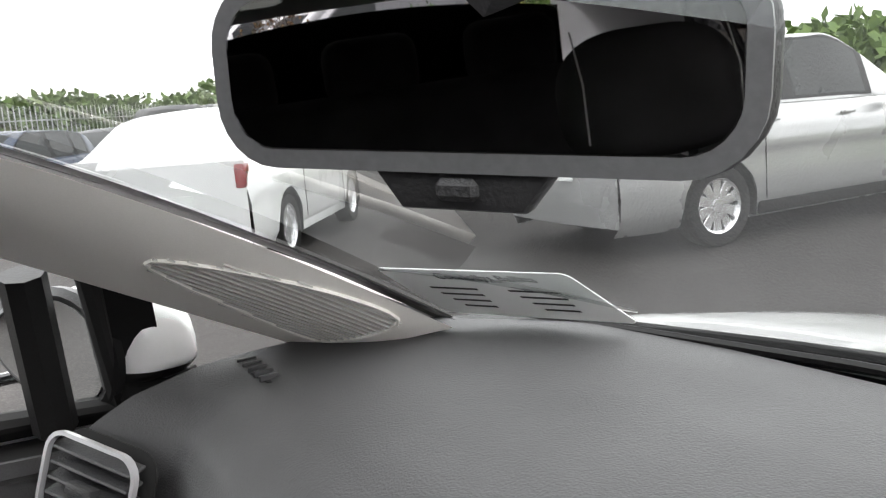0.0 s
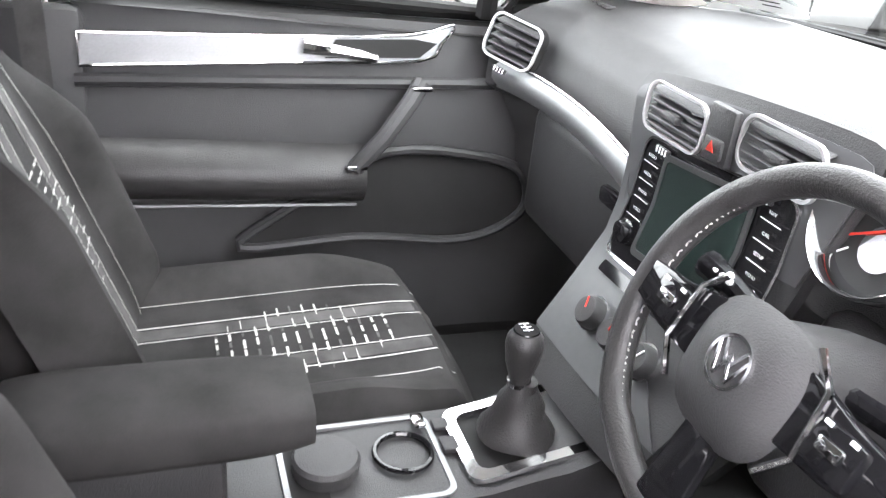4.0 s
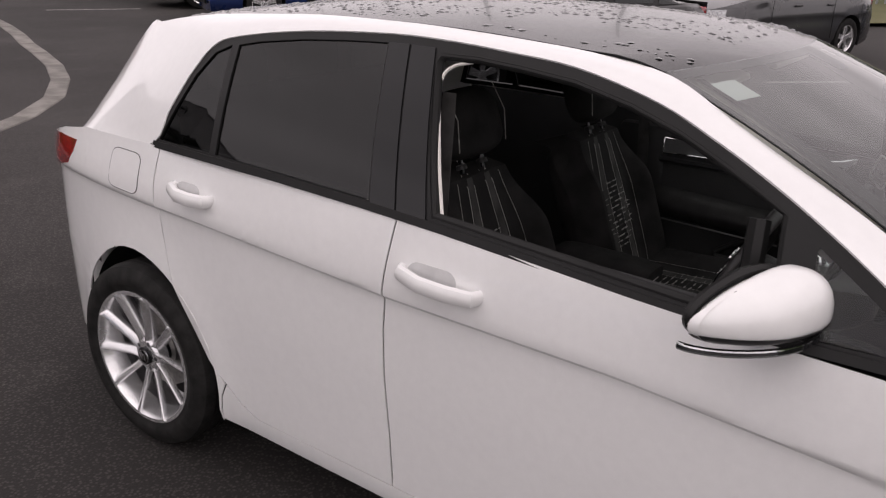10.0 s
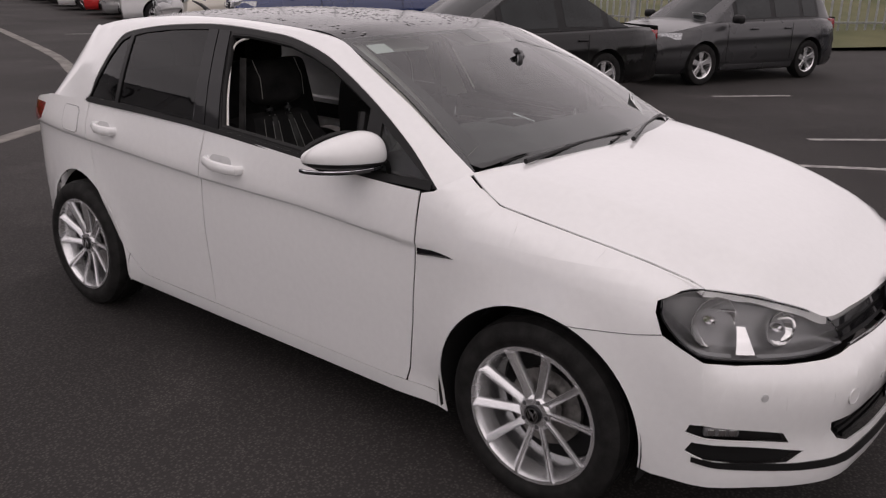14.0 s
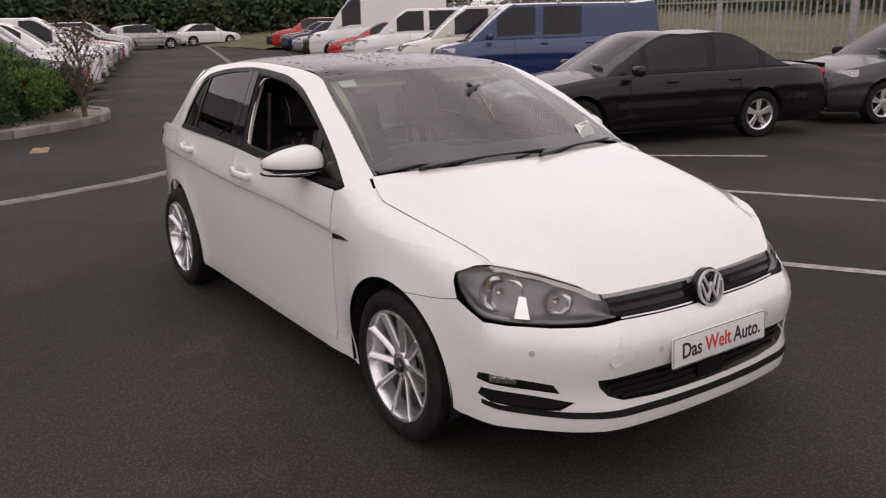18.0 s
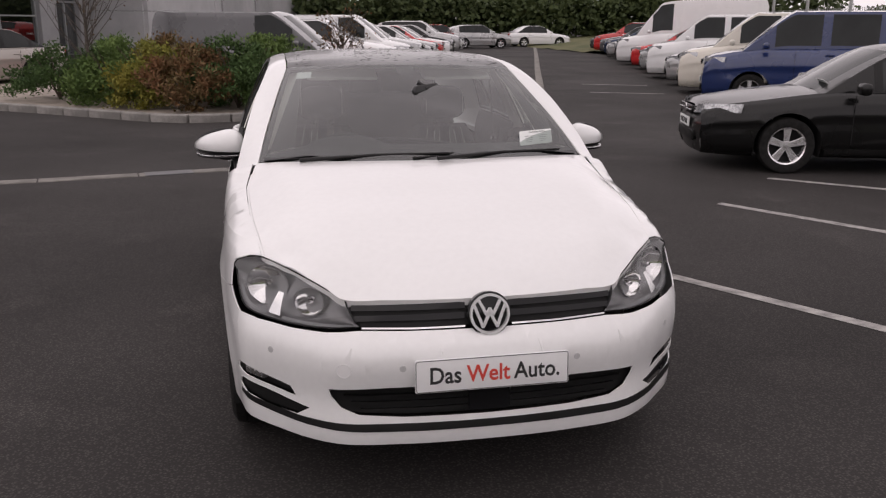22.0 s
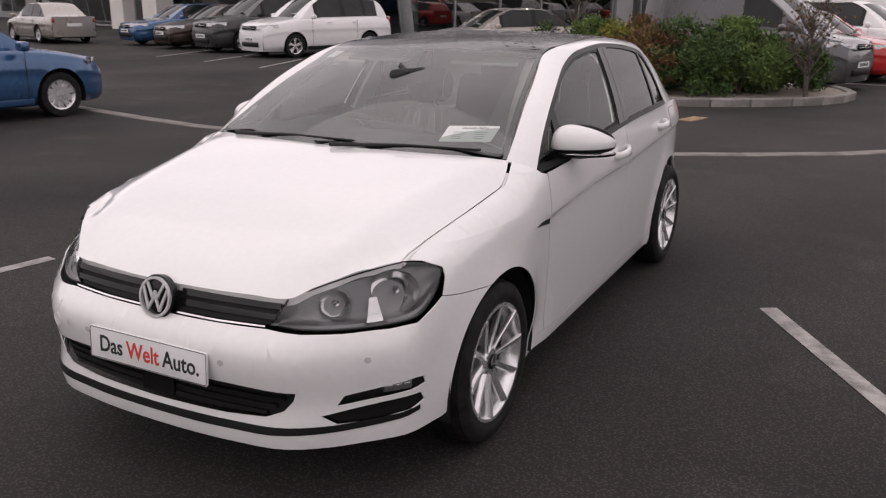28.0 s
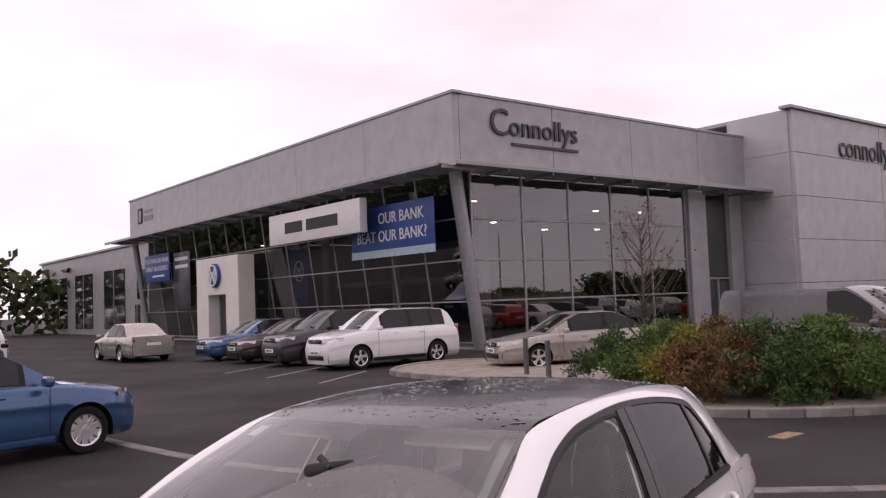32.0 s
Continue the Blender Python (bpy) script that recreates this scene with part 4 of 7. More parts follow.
bmesh.ops.remove_doubles(rw, verts=rw.verts[:], dist=.0005)
bmesh.ops.delete(hatch, geom=up_, context="FACES")
tg_ = part("tailgate", hatch, WHITE, car, "white tailgate")
part("rear_window", rw, BLACKGLOSS, tg_, "dark tinted rear window").visible_shadow = False
part("rear_bumper", rbox(1.25, .25, .4, .08, 3, (0, -1.90, .45)), WHITE, car, "white rear bumper")
part("aerial", tube([(0, -1.35, 1.40), (0, -1.42, 1.435), (0, -1.5, 1.455)], .01, 8, rfn=lambda t: .014 - .010 * t), TRIMBLACK, car, "short black roof aerial")
# door handles, badges, mirrors
for y0, nm in ((-.262, "front"), (-1.105, "rear")):
    for sx in (1, -1):
        L_ = .225 if nm == "front" else .165
        zc = .888 if nm == "front" else .905
        p0, p1 = lower(y0 + .01, zc + .004), lower(y0 + L_, zc - .002)
        def hfn(t):
            return .013 + .003 * math.sin(math.pi * t)
        bm = tube([p0 + Vector((-.01, -.005, 0)), p0 + Vector((.018, .008, 0)), p0.lerp(p1, .35) + Vector((.036, 0, -.002)), p0.lerp(p1, .7) + Vector((.036, 0, -.001)), p1 + Vector((.022, -.004, 0)), p1 + Vector((-.008, .004, 0))], .014, 10, rfn=hfn)
        for v in bm.verts:
            v.co.z = p0.z + (v.co.z - p0.z) * 1.35
        h = part("door_handle", flip_x(bm) if sx < 0 else bm, WHITE, car, "white body-coloured pull handle")
        # no hollow here: a flat, greyer patch paints the shade behind the handle
        cup = [(y0 + L_ * .42 + x, zc + .004 + z) for x, z in rrect(L_ * .62, .062, .03, 5)]
        part("handle_recess", patch([cup], lower, .03, .001, sx < 0, .0012), mat("recess_shade_white", (.60, .60, .60), .35, coat=1) if "recess_shade_white" not in bpy.data.materials else bpy.data.materials["recess_shade_white"], h)
for sx in (1, -1):
    o = [(.866, .774), (.866, .796), (.93, .790), (1.02, .773), (.97, .772)]
    q = part("wing_badge", patch([o], lower, .03, .003, sx < 0, .003), BLACKGLOSS, car, "slim black and chrome wing badge")
    part("badge_edge", patch([[(.866, .772), (.866, .776), (.97, .7755), (1.02, .773), (.97, .770)]], lower, .03, .003, sx < 0, .004), CHROME, q)
    # mirror
    mm = _empty("door_mirror", Matrix.Identity(4)); mm.parent = car
    def shell(u, v, sx=sx):
        a, b = math.tau * u, math.pi * (v - .5)
        ca, sa = math.cos(a), math.sin(a); e = lambda w, k: math.copysign(abs(w) ** k, w)
        x = .120 * e(math.cos(b), .75) * e(ca, .8); z = .074 * e(math.sin(b), .85); y = .085 * e(math.cos(b), .8) * e(sa, .8)
        x, z = x, z * (1 - .42 * (x / .11)) if z > 0 else z * .55
        y = y * (1.0 if y > 0 else .42) - .035 * max(0, x / .11) ** 2 * (y > 0) - .50 * x
        return Vector((sx * (.917 + x), .560 + y, 1.038 + z))
    sh = grid_mesh(shell, 36, 20, True)
    part("mirror_cap", sh, WHITE, mm, "white mirror housing")
    under = grid_mesh(lambda u, v: shell(u, .01 + .40 * v), 36, 8, True)
    for q_ in under.verts:
        q_.co = Vector((sx * .917, .560, 1.038)) + (q_.co - Vector((sx * .917, .560, 1.038))) * 1.015
    part("mirror_underside", under, TRIMBLACK, mm, "black lower half of the mirror")
    part("mirror_rim", tube([Vector((sx * (.914 + .105 * math.cos(a)), .527 - .50 * .105 * math.cos(a), 1.045 + (.064 - .018 * math.cos(a)) * math.sin(a))) for a in (math.tau * j / 32 for j in range(32))], .010, 6, closed=True), TRIMBLACK, mm)
    part("mirror_glass", grid_mesh(lambda u, v: Vector((sx * (.914 + .100 * v * math.cos(math.tau * u)), .517 - .50 * .1 * v * math.cos(math.tau * u), 1.045 + (.060 - .016 * math.cos(math.tau * u)) * v * math.sin(math.tau * u))), 32, 4, True), MIRROR, mm, "mirror glass reflecting the car park")
    part("indicator_strip", tube([Vector((sx * (.914 + .112 * math.cos(a)), .555 + .085 * math.sin(a) - .056 * math.cos(a) - .02 * max(0, math.cos(a)) ** 2, .999 - .006 * math.cos(a))) for a in [radians(d) for d in range(-10, 161, 10)]], .0075, 6), BLACKGLOSS, mm, "dark indicator strip with a chrome line")
    part("indicator_line", tube([Vector((sx * (.914 + .116 * math.cos(a)), .555 + .088 * math.sin(a) - .056 * math.cos(a) - .02 * max(0, math.cos(a)) ** 2, 1.004 - .006 * math.cos(a))) for a in [radians(d) for d in range(-10, 161, 10)]], .0025, 6), CHROME, mm)
    part("mirror_base", tube([(sx * .800, .66, .990), (sx * .815, .63, .985), (sx * .84, .59, .995), (sx * .87, .565, 1.005)], .02, 10, rfn=lambda t: .032 - .012 * t), TRIMBLACK, mm, "black mirror foot")
# ---- cabin of the white hatchback ----
DP = [(1.04, 1.052), (.95, 1.062), (.86, 1.064), (.76, 1.056), (.69, 1.044), (.645, 1.028), (.612, 1.004), (.592, .972), (.580, .925), (.578, .875), (.60, .855), (.615, .78), (.60, .70), (.64, .62), (.75, .50)]


def dash(u, v):
    x = -.715 + 1.43 * u; k = v * (len(DP) - 1); i = min(len(DP) - 2, int(k)); t = k - i
    y, z = (DP[i][j] + (DP[i + 1][j] - DP[i][j]) * t for j in (0, 1))
    m_ = sstep(.12, .45, v) * sstep(.95, .62, v)
    y -= .035 * math.exp(-(x / .24) ** 2) * m_; y -= .11 * sstep(.62, .76, abs(x)) * m_
    h = math.exp(-((x - .33) / .17) ** 4) * sstep(.12, .28, v) * sstep(.60, .47, v)
    z += .040 * h; y -= .075 * h * sstep(.2, .33, v) * sstep(.47, .37, v)
    y += .12 * math.exp(-((x - .315) / .20) ** 6) * sstep(.37, .43, v) * sstep(.72, .62, v)
    z -= .02 * sstep(.5, .72, abs(x)) * sstep(.3, .1, v)
    y -= .10 * abs(x) ** 2 * sstep(.25, 0, v)
    return Vector((x, y, z))


part("dashboard", grid_mesh(dash, 71, 57), PLASTIC, car, "soft dark grey dashboard")
tr = grid_mesh(lambda u, v: Vector((-.705 + .515 * u, .575 - .06 * (1 - u) ** 4 - .032 * u ** 3 - .012 * math.sin(math.pi * v), .925 - .030 * u - .055 * v)), 24, 8)
part("dash_trim", tr, SILVERTRIM, car, "brushed silver strip across the dashboard")
part("dash_trim_line", tube([Vector((-.705 + .515 * u, .572 - .06 * (1 - u) ** 4 - .032 * u ** 3, .927 - .030 * u)) for u in [i / 16 for i in range(17)]], .003, 6), CHROME, car)
gl = part("glovebox", rbox(.44, .10, .24, .03, 3, (-.42, .62, .745)), PLASTIC2, car, "dark glovebox lid")
part("glovebox_catch", rbox(.075, .02, .03, .008, 2, (-.262, .555, .815)), BLACKGLOSS, gl)
part("passenger_toe_panel", rbox(.60, .5, .02, .005, 1, (-.42, .85, .40), pose(0, 0, 0, 40)), CARPET, car)
part("driver_toe_panel", rbox(.60, .5, .02, .005, 1, (.42, .85, .40), pose(0, 0, 0, 40)), CARPET, car)
part("knee_panel", rbox(.46, .06, .24, .03, 3, (.40, .575, .76), pose(0, 0, 0, -14)), PLASTIC2, car, "dark panel under the steering column")
part("cabin_floor", rbox(1.36, 2.4, .03, .01, 1, (0, -.35, .31)), CARPET, car, "black carpet floor")


VENTRIM = mat("satin_vent_trim", (.55, .55, .56), .35, .5, var=.04)


def vent(name, c, w, h, rot, slats=5, parent=car):
    m = Matrix.Translation(c) @ rot
    fr = [(p[0], p[1]) for p in rrect(w, h, .022, 5)]; fi = [(p[0], p[1]) for p in rrect(w - .008, h - .008, .019, 5)]
    v = part(name, patch([fr, fi], lambda x, y: m @ Vector((x, y, .004)), .3, .006), VENTRIM, parent, "air vent with a chrome surround")
    # near-black backing puts shade between the slats
    part("vent_well", patch([fr], lambda x, y: m @ Vector((x, y, -.022)), .3, .002), SHUT, v)
    for i in range(slats):
        y = (i + .5) / slats * (h - .014) - (h - .014) / 2
        bm = rbox(w - .016, .004, .020, .0015, 1); bm.transform(m @ Matrix.Translation((0, y, -.007)) @ pose(0, 0, 0, 25))
        part("vent_slat", bm, PLASTIC2, v)
    bm = rbox(.034, .012, .014, .003, 2); bm.transform(m @ Matrix.Translation((0, -.002, .004))); part("vent_tab", bm, PLASTIC, v)
    bm = rbox(.034, .010, .006, .003, 2); bm.transform(m @ Matrix.Translation((0, -h / 2 - .014, .004))); tw = part("vent_wheel", bm, PLASTIC2, v)
    for k in range(4):
        bm = rbox(.002, .009, .002, 0); bm.transform(m @ Matrix.Translation((-.010 + .007 * k, -h / 2 - .014, .0075))); part("wheel_rib", bm, WHITEINK, tw)
    return v


FACE = Matrix(((1, 0, 0, 0), (0, 0, -1, 0), (0, 1, 0, 0), (0, 0, 0, 1)))       # x right, y up, z towards the rear
lean = lambda a, r=0: FACE @ Matrix.Rotation(radians(a), 4, "X") @ Matrix.Rotation(radians(r), 4, "Y")
vent("side_vent", (-.662, .520, .968), .120, .086, lean(-18, 32))
vent("side_vent", (.662, .520, .968), .120, .086, lean(-18, -32))
dv = patch([rrect(.095, .022, .006)], lambda x, y: Vector((-.655 + x, .690 + y + .1 * x, 1.043)), .3, .006); part("defrost_vent", dv, SHUT, car, "small demister grille")
for k in range(5):
    part("grille_rib", rbox(.004, .020, .006, .001, 1, (-.691 + .018 * k, .688, 1.045)), PLASTIC2, car)


def fascia(x, z):
    y = lerp(z, [(.60, .37), (.66, .405), (.735, .462), (.80, .508), (.86, .528), (.93, .534), (1.0, .535), (1.04, .55)])
    return Vector((x - .01, y + .25 * x * x + .055 * x, z + (.015 + .08 * x) * sstep(.7, .85, z)))


fo = [(v.x, v.y) for v in spline([(-.215, 1.012), (-.19, 1.036), (0, 1.045), (.19, 1.036), (.215, 1.01)], 4)] + [(.175, .87), (.158, .70), (.150, .62), (-.150, .62), (-.158, .70), (-.175, .87)]
fas = part("centre_stack", patch([fo], fascia, .05, .02), PLASTIC2, car, "dark grey centre stack")
fo2 = [(x * .97, .72 + (z - .72) * .95) for x, z in fo if z > .7] + [(.155, .665), (-.155, .665)]
part("stack_fascia", patch([fo2], fascia, .05, .004, offset=.003), mat("dark_silver_fascia", (.085, .087, .09), .40, .35, var=.08, scale=3), fas, "brushed silver stack fascia")
B = lambda x, z, d=0.0: fascia(x, z) - Vector((0, .006 + d, 0))
for x0 in (-.098, .098):
    vent("centre_vent", B(x0, .994), .142, .068, lean(-3), 5)
part("hazard_panel", rbox(.052, .012, .072, .004, 2, B(0, .994)), PLASTIC2, fas)
part("hazard_button", rbox(.036, .008, .026, .004, 2, B(0, .978, .006)), PLASTIC, fas)
tri_b = prism([(-.008, -.006), (.008, -.006), (0, .008)], .001); tri_b.transform(Matrix.Translation(B(0, .980, .0115)) @ FACE); part("hazard_symbol", tri_b, REDPLASTIC, fas, smooth=False)
sur = patch([rrect(.292, .168, .02)], lambda x, z: B(x, .872 + z, .001), .06, .004); rad = part("radio", sur, BLACKGLOSS, car, "black infotainment unit with a dark screen")
part("radio_frame", patch([rrect(.298, .174, .022), rrect(.291, .167, .02)], lambda x, z: B(x, .872 + z, .003), .1, .004), CHROME, rad)
part("screen", patch([rrect(.165, .125, .006)], lambda x, z: B(x, .874 + z, .006), .1, .002), SCREEN, rad, "dark touch screen")
part("screen_bezel", patch([rrect(.180, .142, .010), rrect(.166, .126, .006)], lambda x, z: B(x, .874 + z, .007), .1, .004), PLASTIC2, rad)
for i, wds in enumerate((("RADIO", "MEDIA", "PHONE", "VOICE"), ("NAV", "CAR", "SETUP", "MENU"))):
    for j, wd in enumerate(wds):
        t = text_bm(wd, .0065, .0002); t.transform(Matrix.Translation(B(-.118 + .236 * i, .933 - .026 * j, .0065)) @ FACE); part("key_label", t, WHITEINK, rad, smooth=False)
        part("key_line", rbox(.036, .001, .0012, 0, 1, B(-.118 + .236 * i, .922 - .026 * j, .006)), WHITEINK, rad)
for x in (-.118, .118):
    kb = lathe([(0, .017), (.012, .016), (.014, .013), (.014, .002)], 28, "z"); kb.transform(Matrix.Translation(B(x, .822, .005)) @ FACE); k_ = part("radio_knob", kb, BLACKGLOSS, rad, "round knob with a bright ring")
    kr = lathe([(.0, .0185), (.004, .0185), (.004, .0165)], 28, "z"); kr.transform(Matrix.Translation(B(x, .822, .005)) @ FACE); part("knob_ring", kr, CHROME, k_)
part("cd_slot", patch([rrect(.25, .014, .004)], lambda x, z: B(x, .772 + z, .003), .1, .003), BLACKGLOSS, fas)
for i, x in enumerate((-.062, .0, .062)):
    c = B(x, .728, .004); rt = Matrix.Translation(c) @ lean(-32)
    kb = lathe([(0, .024), (.018, .022), (.022, .019), (.022, .002)], 28, "z"); kb.transform(rt); d_ = part("climate_dial", kb, PLASTIC2, fas, "round climate dial with a chrome ring")
    kr = lathe([(0, .026), (.006, .026), (.006, .0235)], 28, "z"); kr.transform(rt); part("dial_ring", kr, CHROME, d_)
    ln = rbox(.0025, .016, .002, .0005, 1); ln.transform(rt @ Matrix.Rotation(.5 - i * .5, 4, "Z") @ Matrix.Translation((0, .010, .0225))); part("dial_mark", ln, REDPLASTIC if i < 2 else WHITEINK, d_)
# instrument cluster
for x in (.222, .405):
    rt = Matrix.Translation((x, .585, .985)) @ lean(-22)
    d_ = part("gauge", lathe([(0, .072), (.001, .07), (.001, .002)], 40, "z"), INK, car, "round black gauge with a bright ring"); d_.matrix_basis = rt
    part("gauge_ring", lathe([(0, .068), (.03, .074), (.034, .078), (.03, .080), (0, .078)], 40, "z"), CHROME, d_)
    for k in range(17):
        a = radians(225 - 270 * k / 16); bm = rbox(.002, .010 if k % 2 else .014, .001, 0); bm.transform(Matrix.Rotation(a - math.pi / 2, 4, "Z") @ Matrix.Translation((0, .058, .002))); part("gauge_mark", bm, WHITEINK, d_)
    bm = rbox(.003, .055, .0015, .0005, 1); bm.transform(Matrix.Rotation(radians(120), 4, "Z") @ Matrix.Translation((0, .022, .006))); part("needle", bm, REDPLASTIC, d_, "red needle")
    part("sub_gauge", lathe([(.001, .024), (.004, .025), (.004, .023)], 24, "z"), CHROME, d_).location = (0, -.022, 0)
part("cluster_back", rbox(.36, .02, .15, .01, 2, (.315, .612, .985), pose(0, 0, 0, -22)), BLACKGLOSS, car)
part("cluster_display", rbox(.07, .006, .09, .004, 2, (.315, .590, .985), pose(0, 0, 0, -22)), SCREEN, car)
# steering wheel
SW = Matrix.Translation((.312, .378, .905)) @ lean(-24)
sw = part("steering_wheel", tube([(.182 * math.cos(a), .182 * math.sin(a) * (.97 if math.sin(a) > -.8 else .93), 0) for a in (math.tau * i / 64 for i in range(64))], .0165, 12, closed=True), LEATHER, car, "black leather flat-bottomed steering wheel"); sw.matrix_basis = SW
def airbag(u, v):
    a = math.tau * u; e = lambda w, k: math.copysign(abs(w) ** k, w)
    return Vector((.072 * v * e(math.cos(a), .7), -.008 + .062 * v * e(math.sin(a), .7) * (1 if math.sin(a) > 0 else 1.15), .012 + .022 * (1 - v ** 3)))
part("airbag_cover", grid_mesh(airbag, 40, 10, True), PLASTIC, sw, "dark airbag cover")
b = vw_badge(.026, .004); b.transform(Matrix.Translation((0, -.004, .032))); part("wheel_emblem", b, CHROME, sw, "round chrome emblem")
for sx in (1, -1):
    sp = prism([(sx * .055, -.035), (sx * .055, .035), (sx * .12, .022), (sx * .172, .018), (sx * .172, -.022), (sx * .12, -.032)][::sx], .016, .004)
    part("wheel_spoke", sp, BLACKGLOSS, sw)
    part("spoke_trim", tube([(sx * .062, .055, .026), (sx * .088, .030, .022), (sx * .094, -.030, .020), (sx * .070, -.062, .018)], .0035, 6), CHROME, sw, "satin chrome spoke trim")
    part("switch_pad", rbox(.052, .040, .012, .005, 2, (sx * .118, -.004, .018)), BLACKGLOSS, sw)
    part("switch_bar", rbox(.026, .013, .006, .003, 2, (sx * .118, -.002, .025)), CHROME, sw)
    for k in (-.014, .014):
        part("switch_mark", rbox(.008, .004, .001, 0, 1, (sx * .118 + k, .014, .0245)), WHITEINK, sw)
    for k in range(26):                 # pale cross stitching inside the rim
        a = radians((-62 + 124 * k / 25) if sx > 0 else (118 + 124 * k / 25))
        for q in (-1, 1):
            bm = rbox(.010, .0016, .0016, 0); bm.transform(Matrix.Rotation(a, 4, "Z") @ Matrix.Translation((.1665, 0, .004)) @ Matrix.Rotation(math.pi / 2 + q * .5, 4, "Z")); part("stitch", bm, THREAD, sw)
low_sp = prism([(-.022, -.06), (.022, -.06), (.028, -.165), (-.028, -.165)][::-1], .014, .004); part("wheel_spoke", low_sp, BLACKGLOSS, sw)
part("steering_column", tube([SW @ Vector((0, 0, -.01)), SW @ Vector((0, 0, -.10)), SW @ Vector((0, -.01, -.24))], .06, 16, rfn=lambda t: .05 + .03 * t), PLASTIC2, car, "dark steering column shroud")
stalk = part("indicator_stalk", tube([SW @ Vector((-.05, .02, -.06)), SW @ Vector((-.12, .03, -.055)), SW @ Vector((-.175, .035, -.05))], .012, 10, rfn=lambda t: .010 + .006 * t), BLACKGLOSS, car, "black indicator stalk with white symbols")
for k in range(4):
    part("stalk_mark", rbox(.007, .006, .006, .001, 1, SW @ Vector((-.125 - .012 * k, .036, -.041))), WHITEINK, stalk)
part("wiper_stalk", tube([SW @ Vector((.05, .02, -.06)), SW @ Vector((.175, .035, -.05))], .012, 10), BLACKGLOSS, car)
kc = lathe([(0, .022), (.01, .022), (.012, .018), (.012, .003)], 24, "z"); kc.transform(Matrix.Translation((.405, .525, .80)) @ lean(-20)); ig = part("ignition_lock", kc, BLACKGLOSS, car, "ignition lock with a bright ring")
kc = lathe([(.01, .016), (.016, .016), (.016, .012)], 20, "z"); kc.transform(Matrix.Translation((.405, .525, .80)) @ lean(-20)); part("lock_ring", kc, CHROME, ig)
part("car_key", rbox(.022, .05, .045, .006, 2, (.405, .49, .80)), BLACKGLOSS, ig, "black folding car key")
# centre console
con = grid_mesh(lambda u, v: Vector((-.025 + .105 * math.copysign(abs(2 * v - 1) ** .8, 2 * v - 1) * (1 + .12 * sstep(.25, 0, u)), .44 - .58 * u, lerp(u, [(0, .62), (.12, .585), (.3, .562), (1, .555)]) - .14 * max(0, (abs(2 * v - 1) - .86)) / .14)), 24, 25)
bmesh.ops.recalc_face_normals(con, faces=con.faces[:]); cn = part("centre_console", con, PLASTIC2, car, "dark centre console between the seats")
part("tunnel", rbox(.22, 1.2, .25, .03, 2, (-.025, -.10, .40)), PLASTIC2, car)
part("gear_plate", patch([rrect(.15, .19, .02), rrect(.118, .158, .016)], lambda x, y: Vector((-.025 + x, .335 + y, .588 + .18 * (y))), .3, .008), CHROME, cn, "satin chrome gear lever surround")
# near-black sheet as shade under the lever surround
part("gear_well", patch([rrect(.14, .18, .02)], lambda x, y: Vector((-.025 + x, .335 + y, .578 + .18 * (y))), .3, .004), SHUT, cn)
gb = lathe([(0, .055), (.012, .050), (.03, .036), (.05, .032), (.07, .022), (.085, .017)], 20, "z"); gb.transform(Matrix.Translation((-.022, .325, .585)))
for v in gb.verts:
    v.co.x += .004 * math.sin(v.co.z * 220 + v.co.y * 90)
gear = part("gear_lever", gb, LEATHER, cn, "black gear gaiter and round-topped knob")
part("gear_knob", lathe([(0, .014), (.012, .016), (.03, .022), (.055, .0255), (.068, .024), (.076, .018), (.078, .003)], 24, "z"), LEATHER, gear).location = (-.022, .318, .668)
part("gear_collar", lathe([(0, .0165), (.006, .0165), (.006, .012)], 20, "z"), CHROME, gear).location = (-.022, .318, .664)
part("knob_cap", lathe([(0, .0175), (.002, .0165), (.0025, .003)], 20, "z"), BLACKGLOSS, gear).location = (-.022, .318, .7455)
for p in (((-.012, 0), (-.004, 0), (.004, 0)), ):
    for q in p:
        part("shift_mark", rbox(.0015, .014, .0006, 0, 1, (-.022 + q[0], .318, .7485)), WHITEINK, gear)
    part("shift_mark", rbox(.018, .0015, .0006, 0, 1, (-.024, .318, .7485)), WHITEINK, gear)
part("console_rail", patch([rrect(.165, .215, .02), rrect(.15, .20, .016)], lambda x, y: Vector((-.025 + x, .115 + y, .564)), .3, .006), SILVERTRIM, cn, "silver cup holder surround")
# flat near-black sheet in place of the cup holder's shaded depth
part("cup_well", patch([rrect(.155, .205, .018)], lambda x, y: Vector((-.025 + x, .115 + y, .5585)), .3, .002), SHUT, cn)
part("cup_ring", tube([(-.03 + .038 * math.cos(a), .17 + .038 * math.sin(a), .566) for a in (math.tau * i / 28 for i in range(28))], .004, 6, closed=True), BLACKGLOSS, cn)
part("cup_lid", lathe([(0, .042), (.018, .044), (.024, .040), (.025, .003)], 28, "z"), PLASTIC, cn, "round dark cup lid").location = (-.02, .065, .562)
for x, l in ((-.065, .022), (-.022, .03)):
    part("console_switch", rbox(l, .024, .008, .003, 2, (x - .01, .255 - .02, .568)), PLASTIC, cn)
part("brake_switch", rbox(.03, .018, .010, .004, 2, (-.085, .205, .570)), CHROME, cn, "chrome parking brake switch")
